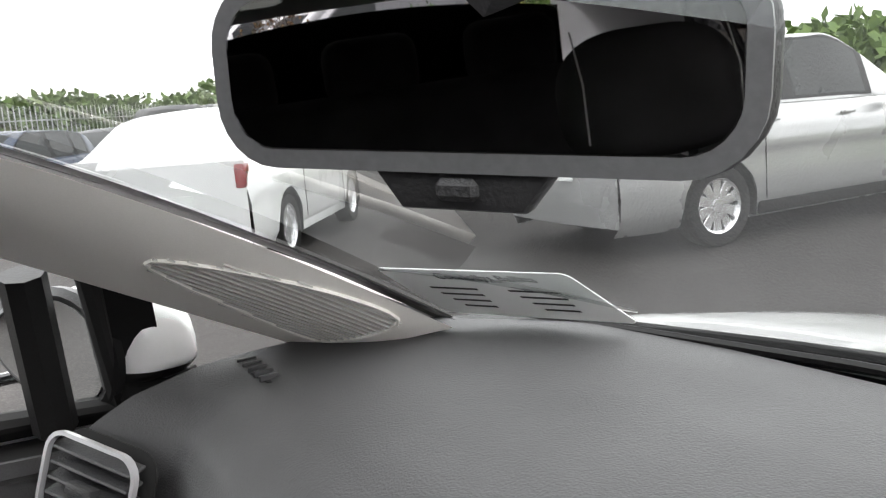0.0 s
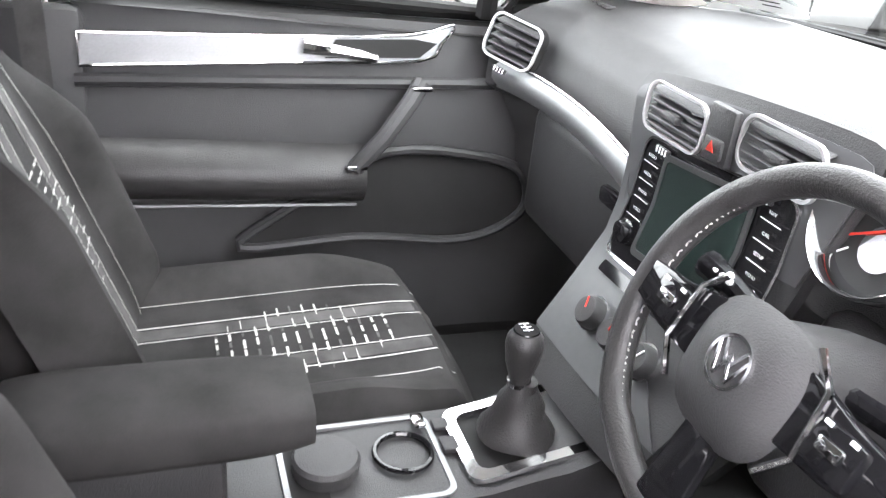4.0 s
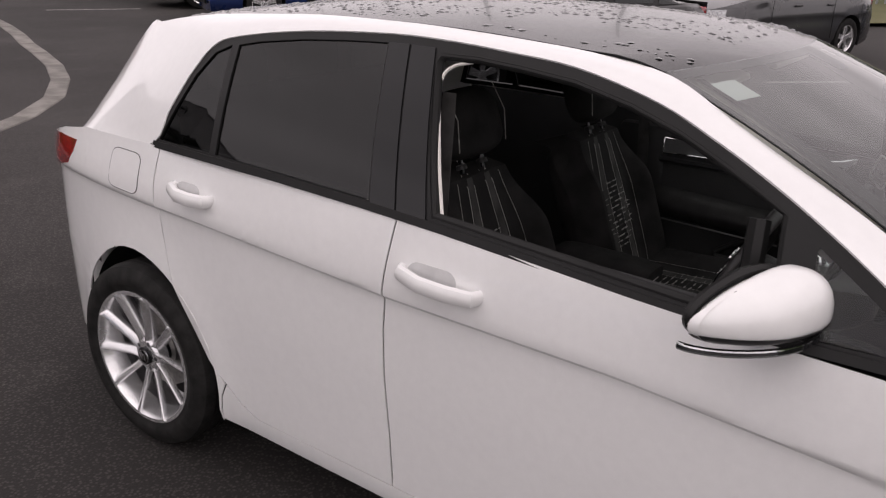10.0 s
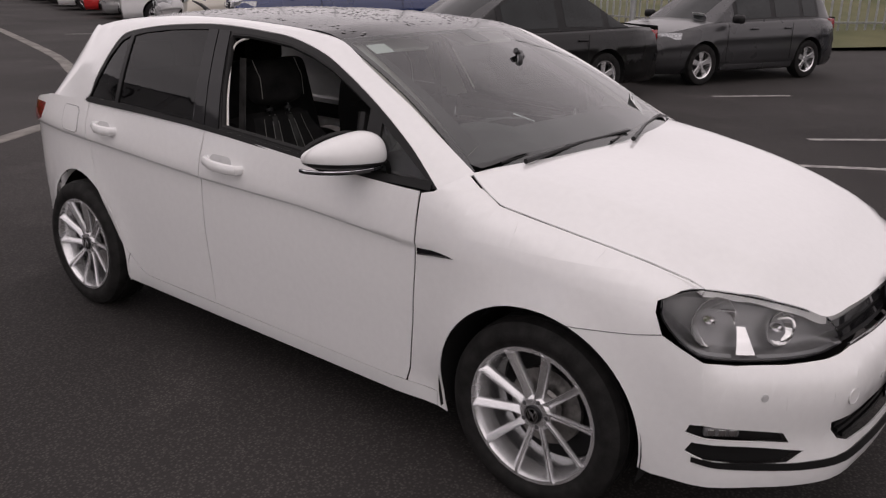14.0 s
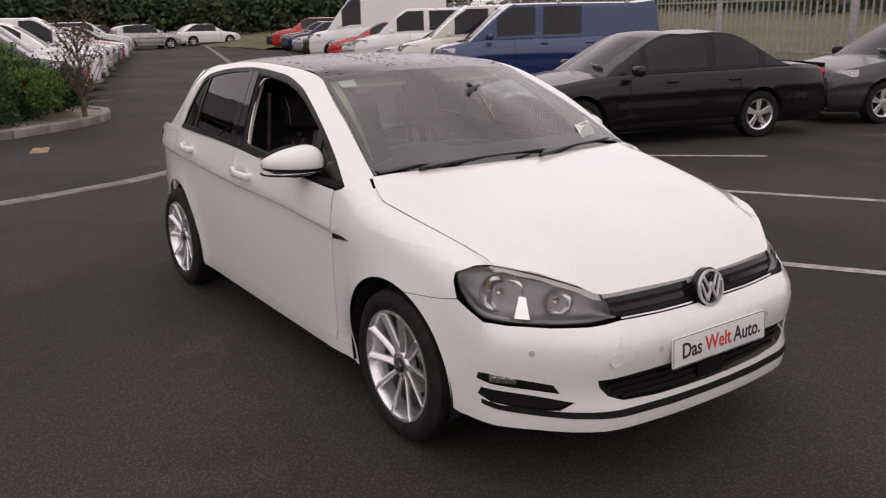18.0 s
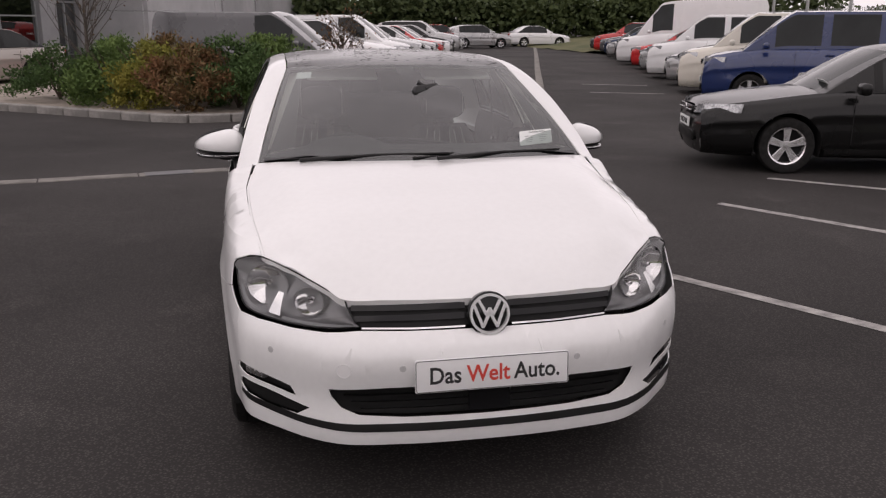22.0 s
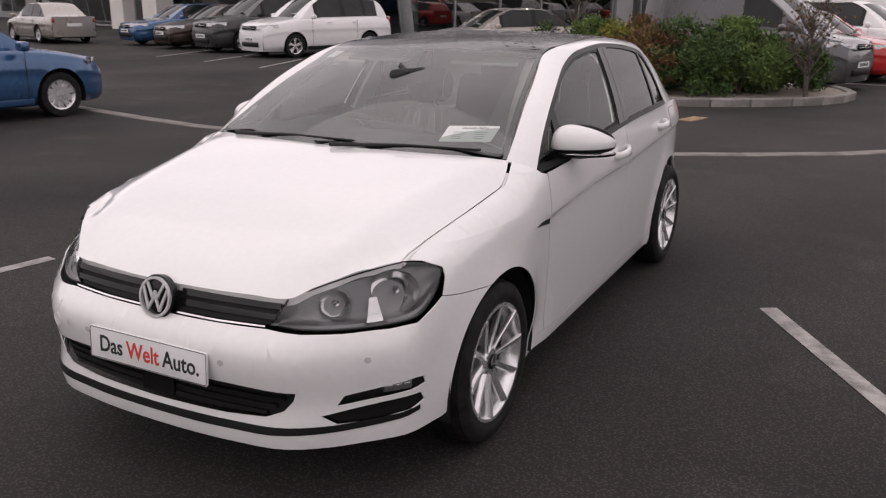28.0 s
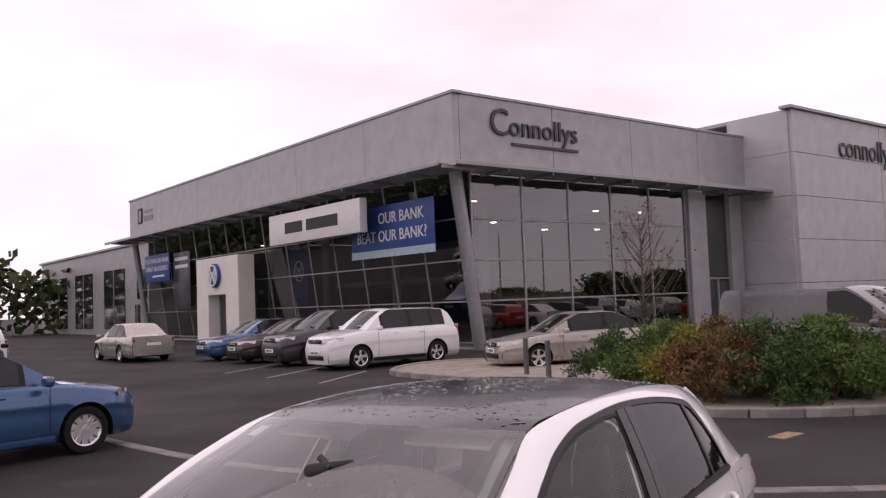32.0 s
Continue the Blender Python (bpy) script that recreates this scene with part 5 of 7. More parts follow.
arm = grid_mesh(lambda u, v: Vector((-.025 + .072 * math.copysign(abs(math.cos(math.tau * v)) ** .5, math.cos(math.tau * v)) * (1 - .12 * u ** 4), -.30 + .34 * u, .672 + .040 * math.copysign(abs(math.sin(math.tau * v)) ** .55, math.sin(math.tau * v)) * (1 - .25 * (abs(2 * u - 1)) ** 6))), 16, 28, closed_v=True, caps=True)
ar = part("armrest", arm, CLOTH, car, "charcoal cloth centre armrest with pale stitching")
part("armrest_stitch", tube([(.043, -.28, .675), (.043, -.05, .672), (.036, .02, .670), (.0, .041, .668), (-.05, .041, .668)], .0016, 5), THREAD, ar)
part("armrest_box", rbox(.13, .28, .14, .02, 2, (-.025, -.20, .60)), PLASTIC2, car)
for x, y, sx in ((.100, -.018, 1), (-.138, -.052, -1)):
    part("belt_buckle", rbox(.022, .05, .045, .005, 2, (x, y, .495)), PLASTIC2, car, "seat belt buckle with a red button")
    part("buckle_button", rbox(.018, .042, .012, .004, 2, (x, y, .521)), REDPLASTIC, car, "red release button")


# seats
def seat(cx, name, label):
    se = _empty(name, Matrix.Identity(4)); se.parent = car; se.matrix_basis = Matrix.Translation((cx, 0, 0)); se["label"] = label
    def cushion(u, v):
        y = -.22 + .56 * v; x = -.25 + .50 * u; a = abs(2 * u - 1)
        return Vector((x * (1 - .14 * sstep(.7, 1, v) ** 2), y + .02 * (1 - a * a) * v, .528 + .030 * v + .045 * sstep(.50, .78, a) * sstep(1.0, .6, v) - .10 * sstep(.86, 1, a) - .085 * sstep(.86, 1, v) ** 2))
    part("cushion", grid_mesh(cushion, 41, 31), CLOTH, se, "charcoal cloth cushion with raised bolsters")
    part("seat_base", rbox(.44, .48, .16, .04, 2, (0, .04, .42)), PLASTIC2, se)
    ba = radians(20); Rm = Matrix.Translation((0, -.175, .465)) @ Matrix.Rotation(ba, 4, "X")
    def back(u, v):
        x = -.245 + .49 * u; a = abs(2 * u - 1); z = .60 * v
        w = 1 - .30 * sstep(.50, 1, v) ** 1.3 - .10 * sstep(.15, 0, v)
        return Rm @ Vector((x * w, .062 * sstep(.50, .80, a) * sstep(.92, .6, v) * sstep(0, .2, v) + .030 - .10 * sstep(.84, 1, a) - .06 * sstep(.92, 1, v) ** 2, z))
    part("backrest", grid_mesh(back, 41, 37), CLOTH, se, "charcoal cloth backrest with side bolsters")
    part("back_shell", rbox(.40, .10, .54, .05, 3, m=Rm @ Matrix.Translation((0, -.06, .29))), CLOTH, se)
    def head(u, v):
        a, b_ = math.tau * u, math.pi * (v - .5); e = lambda w, k: math.copysign(abs(w) ** k, w)
        return Rm @ Vector((.135 * e(math.cos(b_), .55) * e(math.cos(a), .6) * (1 - .12 * max(0, math.sin(b_))), .0 + .058 * e(math.cos(b_), .6) * e(math.sin(a), .7) + .03, .715 + .098 * e(math.sin(b_), .6)))
    part("headrest", grid_mesh(head, 36, 18, True), CLOTH, se, "padded cloth headrest")
    for q in (-.05, .05):
        part("headrest_post", tube([Rm @ Vector((q, .02, .58)), Rm @ Vector((q, .025, .70))], .007, 10), BLACKGLOSS, se)
        part("post_collar", lathe([(0, .016), (.012, .015), (.014, .008)], 14, "z"), PLASTIC, se).matrix_basis = Rm @ Matrix.Translation((q, .02, .592))
    def on(fn, lift):                       # lays a thin ribbon on the cloth
        def ribbon(pts, w, along=True):
            P = [fn(*p) for p in pts]; bm = bmesh.new(); rows = []
            for i, p in enumerate(P):
                d = (P[min(i + 1, len(P) - 1)] - P[max(0, i - 1)]).normalized(); side = d.cross(lift).normalized()
                rows.append((bm.verts.new(p + side * w / 2 + lift * .0025), bm.verts.new(p - side * w / 2 + lift * .0025)))
            for a, b_ in zip(rows, rows[1:]):
                bm.faces.new((a[0], b_[0], b_[1], a[1]))
            bmesh.ops.recalc_face_normals(bm, faces=bm.faces[:])
            return bm
        return ribbon
    for fn, lift, v0, v1 in ((cushion, Vector((0, 0, 1)), .30, .78), (back, (Rm.to_3x3() @ Vector((0, 1, 0))), .28, .66)):
        rb = on(fn, lift)
        for u0, w in ((.335, .003), (.665, .003), (.42, .0022), (.58, .0022)):
            part("stripe", rb([(u0, .04 + .92 * i / 14) for i in range(15)], w), THREAD, se)
        for u0, w in ((.36, .012), (.39, .020), (.61, .020), (.64, .012)):
            part("stripe_band", rb([(u0, .06 + .88 * i / 14) for i in range(15)], w), CLOTH2, se)
        for k in range(14):
            v_ = v0 + (v1 - v0) * k / 13; lw = .17 * math.sin(math.pi * (k + 1.5) / 16) + .04
            nseg = 5
            for j in range(nseg):
                a0 = .5 - lw + 2 * lw * j / nseg; a1 = a0 + 2 * lw / nseg * (.62 if (j + k) % 2 else .85)
                part("check_dash", rb([(a0 + (a1 - a0) * i / 3, v_) for i in range(4)], .0042 if abs(j - 2) < 2 else .003), THREAD if (j + k) % 3 else CLOTH2, se)
        for sx in (.215, .785):
            part("seam", rb([(sx, .03 + .90 * i / 16) for i in range(17)], .002), THREAD, se)
    part("headrest_seam", tube([Rm @ Vector((.112, .094 - .02 * abs(q), .725 + .085 * q)) for q in [i / 8 for i in range(-8, 9)]], .0014, 5), THREAD, se)
    part("headrest_seam", tube([Rm @ Vector((-.112, .094 - .02 * abs(q), .725 + .085 * q)) for q in [i / 8 for i in range(-8, 9)]], .0014, 5), THREAD, se)
    return se


seat(-.36, "passenger_seat", "charcoal cloth passenger seat with pale check pattern")
seat(.36, "driver_seat", "charcoal cloth driver's seat with pale check pattern").matrix_basis = Matrix.Translation((.37, -.035, .0)) @ Matrix.Diagonal((1.06, 1, 1, 1))
rs = part("rear_seat", rbox(1.25, .50, .18, .06, 3, (0, -.95, .50)), CLOTH, car, "dark cloth rear bench")
part("rear_backrest", rbox(1.25, .14, .62, .06, 3, (0, -1.26, .84), pose(0, 0, 0, 18)), CLOTH, rs)
for x in (-.36, .36, 0):
    part("rear_headrest", rbox(.24, .09, .16, .05, 3, (x, -1.36, 1.19)), CLOTH, rs)
    for q in (-.05, .05):
        part("headrest_post", tube([(x + q, -1.35, 1.06), (x + q, -1.36, 1.15)], .007, 8), CHROME, rs)


# door cards
def card(sx):
    L = lambda y, z: Vector((sx * lerp(z, [(.30, .70), (.55, .715), (.80, .735), (.95, .762), (1.0, .775), (1.03, .79)]) * (1 - .02 * sstep(.5, .8, y)), y, z))
    o = [(.80, .33), (.80, .94), (.72, .962), (.3, .980), (-.25, .992), (-.27, .33)]
    cd = part("door_card", patch([o], L, .06, .02), PLASTIC, car, "dark moulded inner door panel")
    o2 = [(-1.0, .45), (-1.15, .80), (-1.16, 1.03), (-.36, 1.03), (-.36, .33), (-.9, .33)]
    rc = part("rear_door_card", patch([o2], L, .08, .02), PLASTIC, car, "dark rear door panel")
    part("rear_release", rbox(.02, .10, .03, .006, 2, L(-.55, .90) - Vector((sx * .02, 0, 0))), CHROME, rc)
    off = lambda d: (lambda y, z: L(y, z) - Vector((sx * d, 0, 0)))
    st = [(v.x, v.y) for v in spline([(-.24, .950), (.10, .952), (.34, .958), (.428, .978), (.405, .945), (.36, .912), (.10, .905), (-.24, .895)], 3)]
    tr_ = part("door_trim", patch([st], off(.024), .05, .006), SILVERTRIM, cd, "brushed silver door trim strip")
    part("trim_edge", tube([off(.030)(a, b_) for a, b_ in st], .0028, 5, closed=True), CHROME, tr_)
    # flat sheet whose dark colour is the shade of the release recess
    part("release_cup", patch([[(.18, .915), (.36, .918), (.395, .945), (.35, .952), (.20, .948)]], off(.032), .05, .004), SHUT, cd, "flat dark sheet as the shade in the door release recess")
    part("release_lever", tube([off(.036)(.14, .935), off(.045)(.20, .930), off(.040)(.275, .918)], .010, 8, rfn=lambda t: .014 - .006 * t), CHROME, cd, "chrome door release lever")
    part("pull_handle", tube([off(.045)(.362, .875), off(.065)(.335, .845), off(.070)(.285, .780), off(.055)(.235, .718)], .017, 10), PLASTIC, cd, "diagonal door pull")
    for yy, zz in ((.358, .870), (.236, .722)):
        part("pull_cap", rbox(.02, .040, .010, .003, 2, off(.062)(yy, zz)), CHROME, cd)
    part("upper_ledge", tube([off(.016)(y, .868) for y in (-.25, 0, .2, .42, .6, .78)], .012, 8), PLASTIC2, cd)
    rest = grid_mesh(lambda u, v: off(.015 + .055 * math.sin(math.pi * v) ** .7 * (1 - .3 * (2 * u - 1) ** 4))(-.24 + .50 * u, .655 + .115 * v - .02 * u), 20, 12)
    part("door_armrest", rest, LEATHER, cd, "padded door armrest")
    part("armrest_line", tube([off(.052)(-.24 + .48 * t, .655 - .012 * t) for t in (0, .3, .6, .9, 1)], .003, 6), SILVERTRIM, cd)
    pk = spline([(.02, .55), (.25, .56), (.48, .545), (.60, .60), (.60, .68), (.52, .72), (.30, .735), (.12, .63)], 4, True)
    # the pocket's shaded depth is only the dark colour of a flat sheet
    part("door_pocket", patch([[(v.x, v.y) for v in pk]], off(.008), .06, .004), SHUT, cd, "flat dark sheet as the shade in the door pocket")
    part("pocket_rim", tube([off(.020)(v.x, v.y) for v in pk], .010, 8, closed=True), PLASTIC2, cd)
    part("door_ledge", grid_mesh(lambda u, v: Vector((sx * (.755 + .082 * v), .80 - 1.06 * u, belt(.80 - 1.06 * u) - .004 - .014 * (1 - v))), 14, 3), TRIMBLACK, cd, "black ledge below the side glass")
    # pillars
    part("b_pillar_lining", patch([[(-.235, .98), (-.42, .98), (-.47, 1.355), (-.345, 1.355)]], lambda y, z: Vector((sx * (upper(y, z).x - .045), y, z + .01)), .08, .02), LIGHTTRIM, car, "pale grey pillar lining")
    part("b_pillar_lower", rbox(.06, .20, .66, .02, 2, (sx * .76, -.33, .66)), PLASTIC2, car)
    part("seat_belt", patch([[(-.27, .55), (-.315, .55), (-.325, 1.28), (-.285, 1.28)]], lambda y, z: Vector((sx * (.70 - .10 * (z - .55)), y, z)), .1, .002), CLOTH2, car, "grey seat belt webbing")
    def apil(u, v):
        o_ = Vector((sx * (.735 - .125 * u), .80 - .60 * u, 1.015 + .325 * u)); i_ = Vector((sx * (.578 - .075 * u), .868 - .60 * u, 1.064 + .300 * u + .022 * math.sin(math.pi * u)))
        return o_.lerp(i_, v) + Vector((-sx * .018, -.02, .006)) * math.sin(math.pi * v)
    ap = part("a_pillar_lining", grid_mesh(apil, 24, 14), LIGHTTRIM, car, "pale grey windscreen pillar lining with a speaker grille")
    part("pillar_edge", grid_mesh(lambda u, v: apil(u, 1).lerp(screen(sx * (.950 - .06 * u), .10 + .87 * u) - Vector((0, .010, .016)), v), 20, 3), LIGHTTRIM, ap)
    # added dark sheet so the lining looks shaded through the glass from outside
    part("pillar_back", grid_mesh(lambda u, v: apil(u, 1).lerp(screen(sx * (.955 - .06 * u), .10 + .87 * u) - Vector((0, .010, .016)), v) + Vector((0, .006, .006)), 20, 3), TRIMBLACK, ap)
    so = [(v.x, v.y) for v in spline([(.035, .55), (.06, .86), (.18, .84), (.34, .62), (.36, .46), (.20, .30), (.07, .22)], 4, True)]
    part("speaker_rim", tube([apil(a, b_) + Vector((-sx * .003, -.003, .002)) for a, b_ in so], .0022, 5, closed=True), LIGHTTRIM, ap, "pale speaker grille")
    for k in range(14):
        v_ = .25 + .58 * k / 13; xs = [a for a, b_ in so if abs(b_ - v_) < .07]
        if len(xs) > 1:
            part("grille_line", tube([apil(min(xs) + (max(xs) - min(xs)) * t, v_) + Vector((-sx * .003, -.003, .002)) for t in (0, .25, .5, .75, 1)], .0012, 4), mat("grille_grey", (.42, .41, .39), .8) if "grille_grey" not in bpy.data.materials else bpy.data.materials["grille_grey"], ap)
    part("corner_post", tube([(sx * .79, .51, .99), (sx * .745, .50, 1.16)], .022, 8), TRIMBLACK, car)


card(-1); card(1)
for sx in (-1, 1):
    part("inner_sill", rbox(.07, 1.20, .24, .02, 2, (sx * .785, .22, .36)), PLASTIC2, car, "dark inner sill")
part("headlining", patch([[(-.50, .20), (.50, .20), (.52, -1.4), (-.52, -1.4)]], lambda x, y: roof_z(x, y) - Vector((0, 0, .030)), .15, .01), LIGHTTRIM, car, "pale grey headlining")
hdr = patch([[(-.50, .25), (0, .31), (.50, .25), (.50, .12), (-.50, .12)]], lambda x, y: roof_z(x * .98, min(y, .22)) - Vector((0, 0, .030 + .12 * max(0, y - .19))), .15, .01); part("header_lining", hdr, LIGHTTRIM, car)
for x in (-.30, .30):
    part("sun_visor", rbox(.36, .15, .018, .008, 2, (x, .20, 1.352), pose(0, 0, 0, -16)), LIGHTTRIM, car, "pale grey sun visor")
# rear-view mirror
RM = look((-.072, .596, 1.293), (.094, .347, 1.275)) @ Matrix.Rotation(radians(4), 4, "Z")
mo = [(p[0] * (1 + .04 * p[1] / .03), p[1]) for p in rrect(.162, .050, .018, 6)]
RMb = RM @ Matrix.Rotation(math.pi, 4, "Y")
rv = part("rear_view_mirror", prism(rrect(.172, .060, .022, 6), .020, .006, RMb @ Matrix.Translation((0, 0, -.012))), PLASTIC2, car, "rear-view mirror in a grey housing")
part("mirror_pane", prism(rrect(.158, .046, .015, 6), .001, 0, RMb @ Matrix.Translation((0, 0, .009))), DARKMIRROR, rv)
part("mirror_frame", patch([rrect(.170, .058, .021, 6), rrect(.157, .045, .015, 6)], lambda x, y: RMb @ Vector((x, y, .010)), .3, .004), SILVERTRIM, rv)
part("mirror_switch_pod", prism([(-.030, -.028), (.030, -.028), (.020, -.041), (-.020, -.041)], .012, .003, RMb @ Matrix.Translation((0, 0, -.004))), PLASTIC2, rv)
part("mirror_button", rbox(.014, .007, .004, .002, 1, m=RMb @ Matrix.Translation((0, -.034, .009))), PLASTIC, rv)
part("mirror_stem", tube([RMb @ Vector((0, .01, -.01)), (-.05, .60, 1.32), (-.03, .60, 1.335)], .012, 8), PLASTIC2, rv)
# notice card propped behind the windscreen
c0, c1, c2 = Vector((-.640, .815, 1.124)), Vector((-.452, .915, 1.125)), Vector((-.437, .985, 1.068))
ex = (c1 - c0).normalized(); ey = (c0 + (c2 - c1) - c0); ez = ex.cross(-ey.normalized()).normalized(); ey = -(ez.cross(ex)).normalized() if 0 else -(ey.normalized())
CM = Matrix(((ex.x, ey.x, ez.x, 0), (ex.y, ey.y, ez.y, 0), (ex.z, ey.z, ez.z, 0), (0, 0, 0, 1)))
CM = Matrix.Translation((c0 + c2) / 2 - ez * .004) @ CM
notice = thing("notice_card", Matrix.Identity(4), "printed dealer card propped behind the windscreen on the dashboard", "card")
W_, H_ = (c1 - c0).length, (c2 - c1).length
part("card_sheet", prism(rrect(W_, H_, .008), .0012, 0, CM), PAPER, notice)
for side in (1, -1):
    S_ = CM @ Matrix.Translation((0, 0, .0014)) if side > 0 else CM @ Matrix.Rotation(math.pi, 4, "Y") @ Matrix.Translation((0, 0, .0004))
    t = text_bm("Connollys Ballina", .016, .0002); t.transform(S_ @ Matrix.Translation((.01, H_ * .36, 0))); part("card_title", t, INK, notice, smooth=False)
    for k in range(4):
        for x in (-.045, .045):
            part("print_line", rbox(.055 - .006 * k, .003, .0004, 0, 1, m=S_ @ Matrix.Translation((x, H_ * .10 - .012 * k, 0))), INK if side > 0 else plain("grey_ink", (.3, .3, .3)) if "grey_ink" not in bpy.data.materials else bpy.data.materials["grey_ink"], notice)
# ---- the yard ----
def asphalt_mat():
    m = mat("asphalt", (.045, .0405, .0385), .85, var=.2, scale=.35, bump=.9, bscale=110, spec=.28)
    nt = m.node_tree; b = nt.nodes["Principled BSDF"]; tc = nt.nodes["Texture Coordinate"]
    old = b.inputs["Base Color"].links[0].from_socket
    vo = nt.nodes.new("ShaderNodeTexVoronoi"); vo.inputs["Scale"].default_value = 80
    mr = nt.nodes.new("ShaderNodeMapRange"); mr.inputs[1].default_value, mr.inputs[2].default_value, mr.inputs[3].default_value, mr.inputs[4].default_value = 0, .5, 1.9, .62
    st = nt.nodes.new("ShaderNodeTexNoise"); st.inputs["Scale"].default_value, st.inputs["Detail"].default_value = 1.3, 7
    sr = nt.nodes.new("ShaderNodeMapRange"); sr.inputs[1].default_value, sr.inputs[2].default_value, sr.inputs[3].default_value, sr.inputs[4].default_value = .58, .75, 1.0, 1.5
    for q in (vo, st):
        nt.links.new(tc.outputs["Object"], q.inputs["Vector"])
    nt.links.new(vo.outputs["Distance"], mr.inputs[0]); nt.links.new(st.outputs["Fac"], sr.inputs[0])
    mu = nt.nodes.new("ShaderNodeMath"); mu.operation = "MULTIPLY"; nt.links.new(mr.outputs[0], mu.inputs[0]); nt.links.new(sr.outputs[0], mu.inputs[1])
    vm = nt.nodes.new("ShaderNodeVectorMath"); vm.operation = "SCALE"; nt.links.new(old, vm.inputs[0]); nt.links.new(mu.outputs[0], vm.inputs["Scale"]); nt.links.new(vm.outputs[0], b.inputs["Base Color"])
    return m


ASPHALT = asphalt_mat()
gbm = grid_mesh(lambda u, v: Vector((-600 + 1200 * u, -600 + 1200 * v, 0)), 9, 9)
tagged(link_mesh("ground", gbm, ASPHALT, smooth=False), "dark wet-looking asphalt yard", "ground", kind="structure")
PAINTW = mat("worn_white_paint", (.46, .44, .42), .8, var=.35, scale=9, bump=.4, bscale=120, col2=(.16, .155, .15))
CONC = mat("pale_concrete", (.30, .285, .265), .85, var=.2, scale=5, bump=.6, bscale=90, rand=.35)
STONECH = mat("channel_concrete", (.24, .225, .205), .85, var=.2, scale=4, bump=.5, bscale=90, rand=.3)
PAVING = mat("beige_paving", (.33, .285, .24), .85, var=.15, scale=3, bump=.5, bscale=60)
YELLOW = mat("ochre_iron_cover", (.34, .24, .13), .7, var=.2, scale=12)


def flat_strip(name, pts, w, z, material, label, cat="marking"):
    bm = bmesh.new(); P = [Vector((*p, z)) for p in pts]; rows = []
    for i, p in enumerate(P):
        d = (P[min(i + 1, len(P) - 1)] - P[max(0, i - 1)]).normalized(); s_ = Vector((-d.y, d.x, 0)) * w / 2
        rows.append((bm.verts.new(p + s_), bm.verts.new(p - s_)))
    for a, b_ in zip(rows, rows[1:]):
        bm.faces.new((a[0], a[1], b_[1], b_[0]))
    return tagged(link_mesh(name, bm, material, smooth=False), label, cat, kind="structure")


for a, b_ in (((-1.60, -.72), (-3.6, 2.6)), ((-3.40, -2.35), (-5.6, 1.3)), ((-4.61, -3.48), (-6.25, -1.95)), ((2.70, 1.05), (2.62, .55)), ((-8.9, -2.0), (-9.8, -1.2)), ((-6.44, .04), (-7.6, 1.3)),
              ((11.6, -12.4), (12.6, -15.4)), ((14.1, -13.2), (15.0, -16.2)), ((16.6, -14.0), (17.5, -17.0)), ((-2.3, -15.6), (-.3, -15.9)), ((-8.6, -14.2), (-7.0, -14.9)), ((-9.4, -16.9), (-7.8, -17.6))):
    flat_strip("bay_line", [a, b_], .10, .004, PAINTW, "worn white parking bay line on asphalt")
# drainage channel of pale setts, in short lengths
ch = spline([(11.5, -5.7), (9.25, -5.0), (5.9, -4.35), (4.2, -4.45), (2.5, -4.72), (1.3, -4.98), (.2, -5.3), (-1.9, -6.6), (-3.2, -8.4), (-4.3, -11.0), (-5.4, -13.8), (-9.0, -25.2), (-14, -41), (-19, -57)], 12)
acc = 0; last = ch[0]; k = 0
channel = thing("drain_channel", Matrix.Identity(4), "pale concrete drainage channel curving across the asphalt", "channel", kind="structure")
sett = bpy.data.meshes.new("sett"); _b = rbox(.92, .20, .03, .008, 1, (0, 0, -.006)); _b.to_mesh(sett); _b.free(); sett.materials.append(STONECH)
for p, q in zip(ch, ch[1:]):
    acc += (q - p).length
    if acc >= .95:
        d = (q - last); o = new("sett", sett); o.parent = channel; o.matrix_basis = Matrix.Translation(((last.x + q.x) / 2, (last.y + q.y) / 2, 0)) @ Matrix.Rotation(math.atan2(d.y, d.x), 4, "Z") @ Matrix.Diagonal((d.length / .93, 1, 1, 1)); last = q; acc = 0
for x, y, r in ((.47, -8.45, 75), (1.75, -4.87, 12)):
    cv = tagged(link_mesh("drain_cover", rbox(.50, .22, .016, .004, 1, (0, 0, .004)), YELLOW if x < 1 else ALLOYDARK, m=pose(x, y, 0, 0, 0, r)), "rusty rectangular drain cover set in asphalt", "drain cover")
# planted island with kerb
isl = spline([(11.2, -14.7), (8.6, -13.5), (5.8, -12.5), (3.6, -10.9), (2.2, -9.85), (1.1, -9.9), (-.3, -10.7), (-1.1, -11.6), (-1.35, -12.7), (-.4, -14.4), (3.0, -17.0), (8.0, -19.5), (11.6, -17.6)], 8, True)
bm = bmesh.new(); bm.faces.new([bm.verts.new((p.x, p.y, .10)) for p in isl]); tagged(link_mesh("pavement", bm, PAVING, smooth=False), "beige paved island beside the yard", "pavement", kind="structure")
kerb = thing("kerb", Matrix.Identity(4), "pale concrete kerb stones round the planted island", "kerb", kind="structure")
ks = bpy.data.meshes.new("kerb_stone"); _b = rbox(.56, .16, .16, .025, 2, (0, 0, .055)); _b.to_mesh(ks); _b.free(); ks.materials.append(CONC)
acc = 0; last = isl[0]
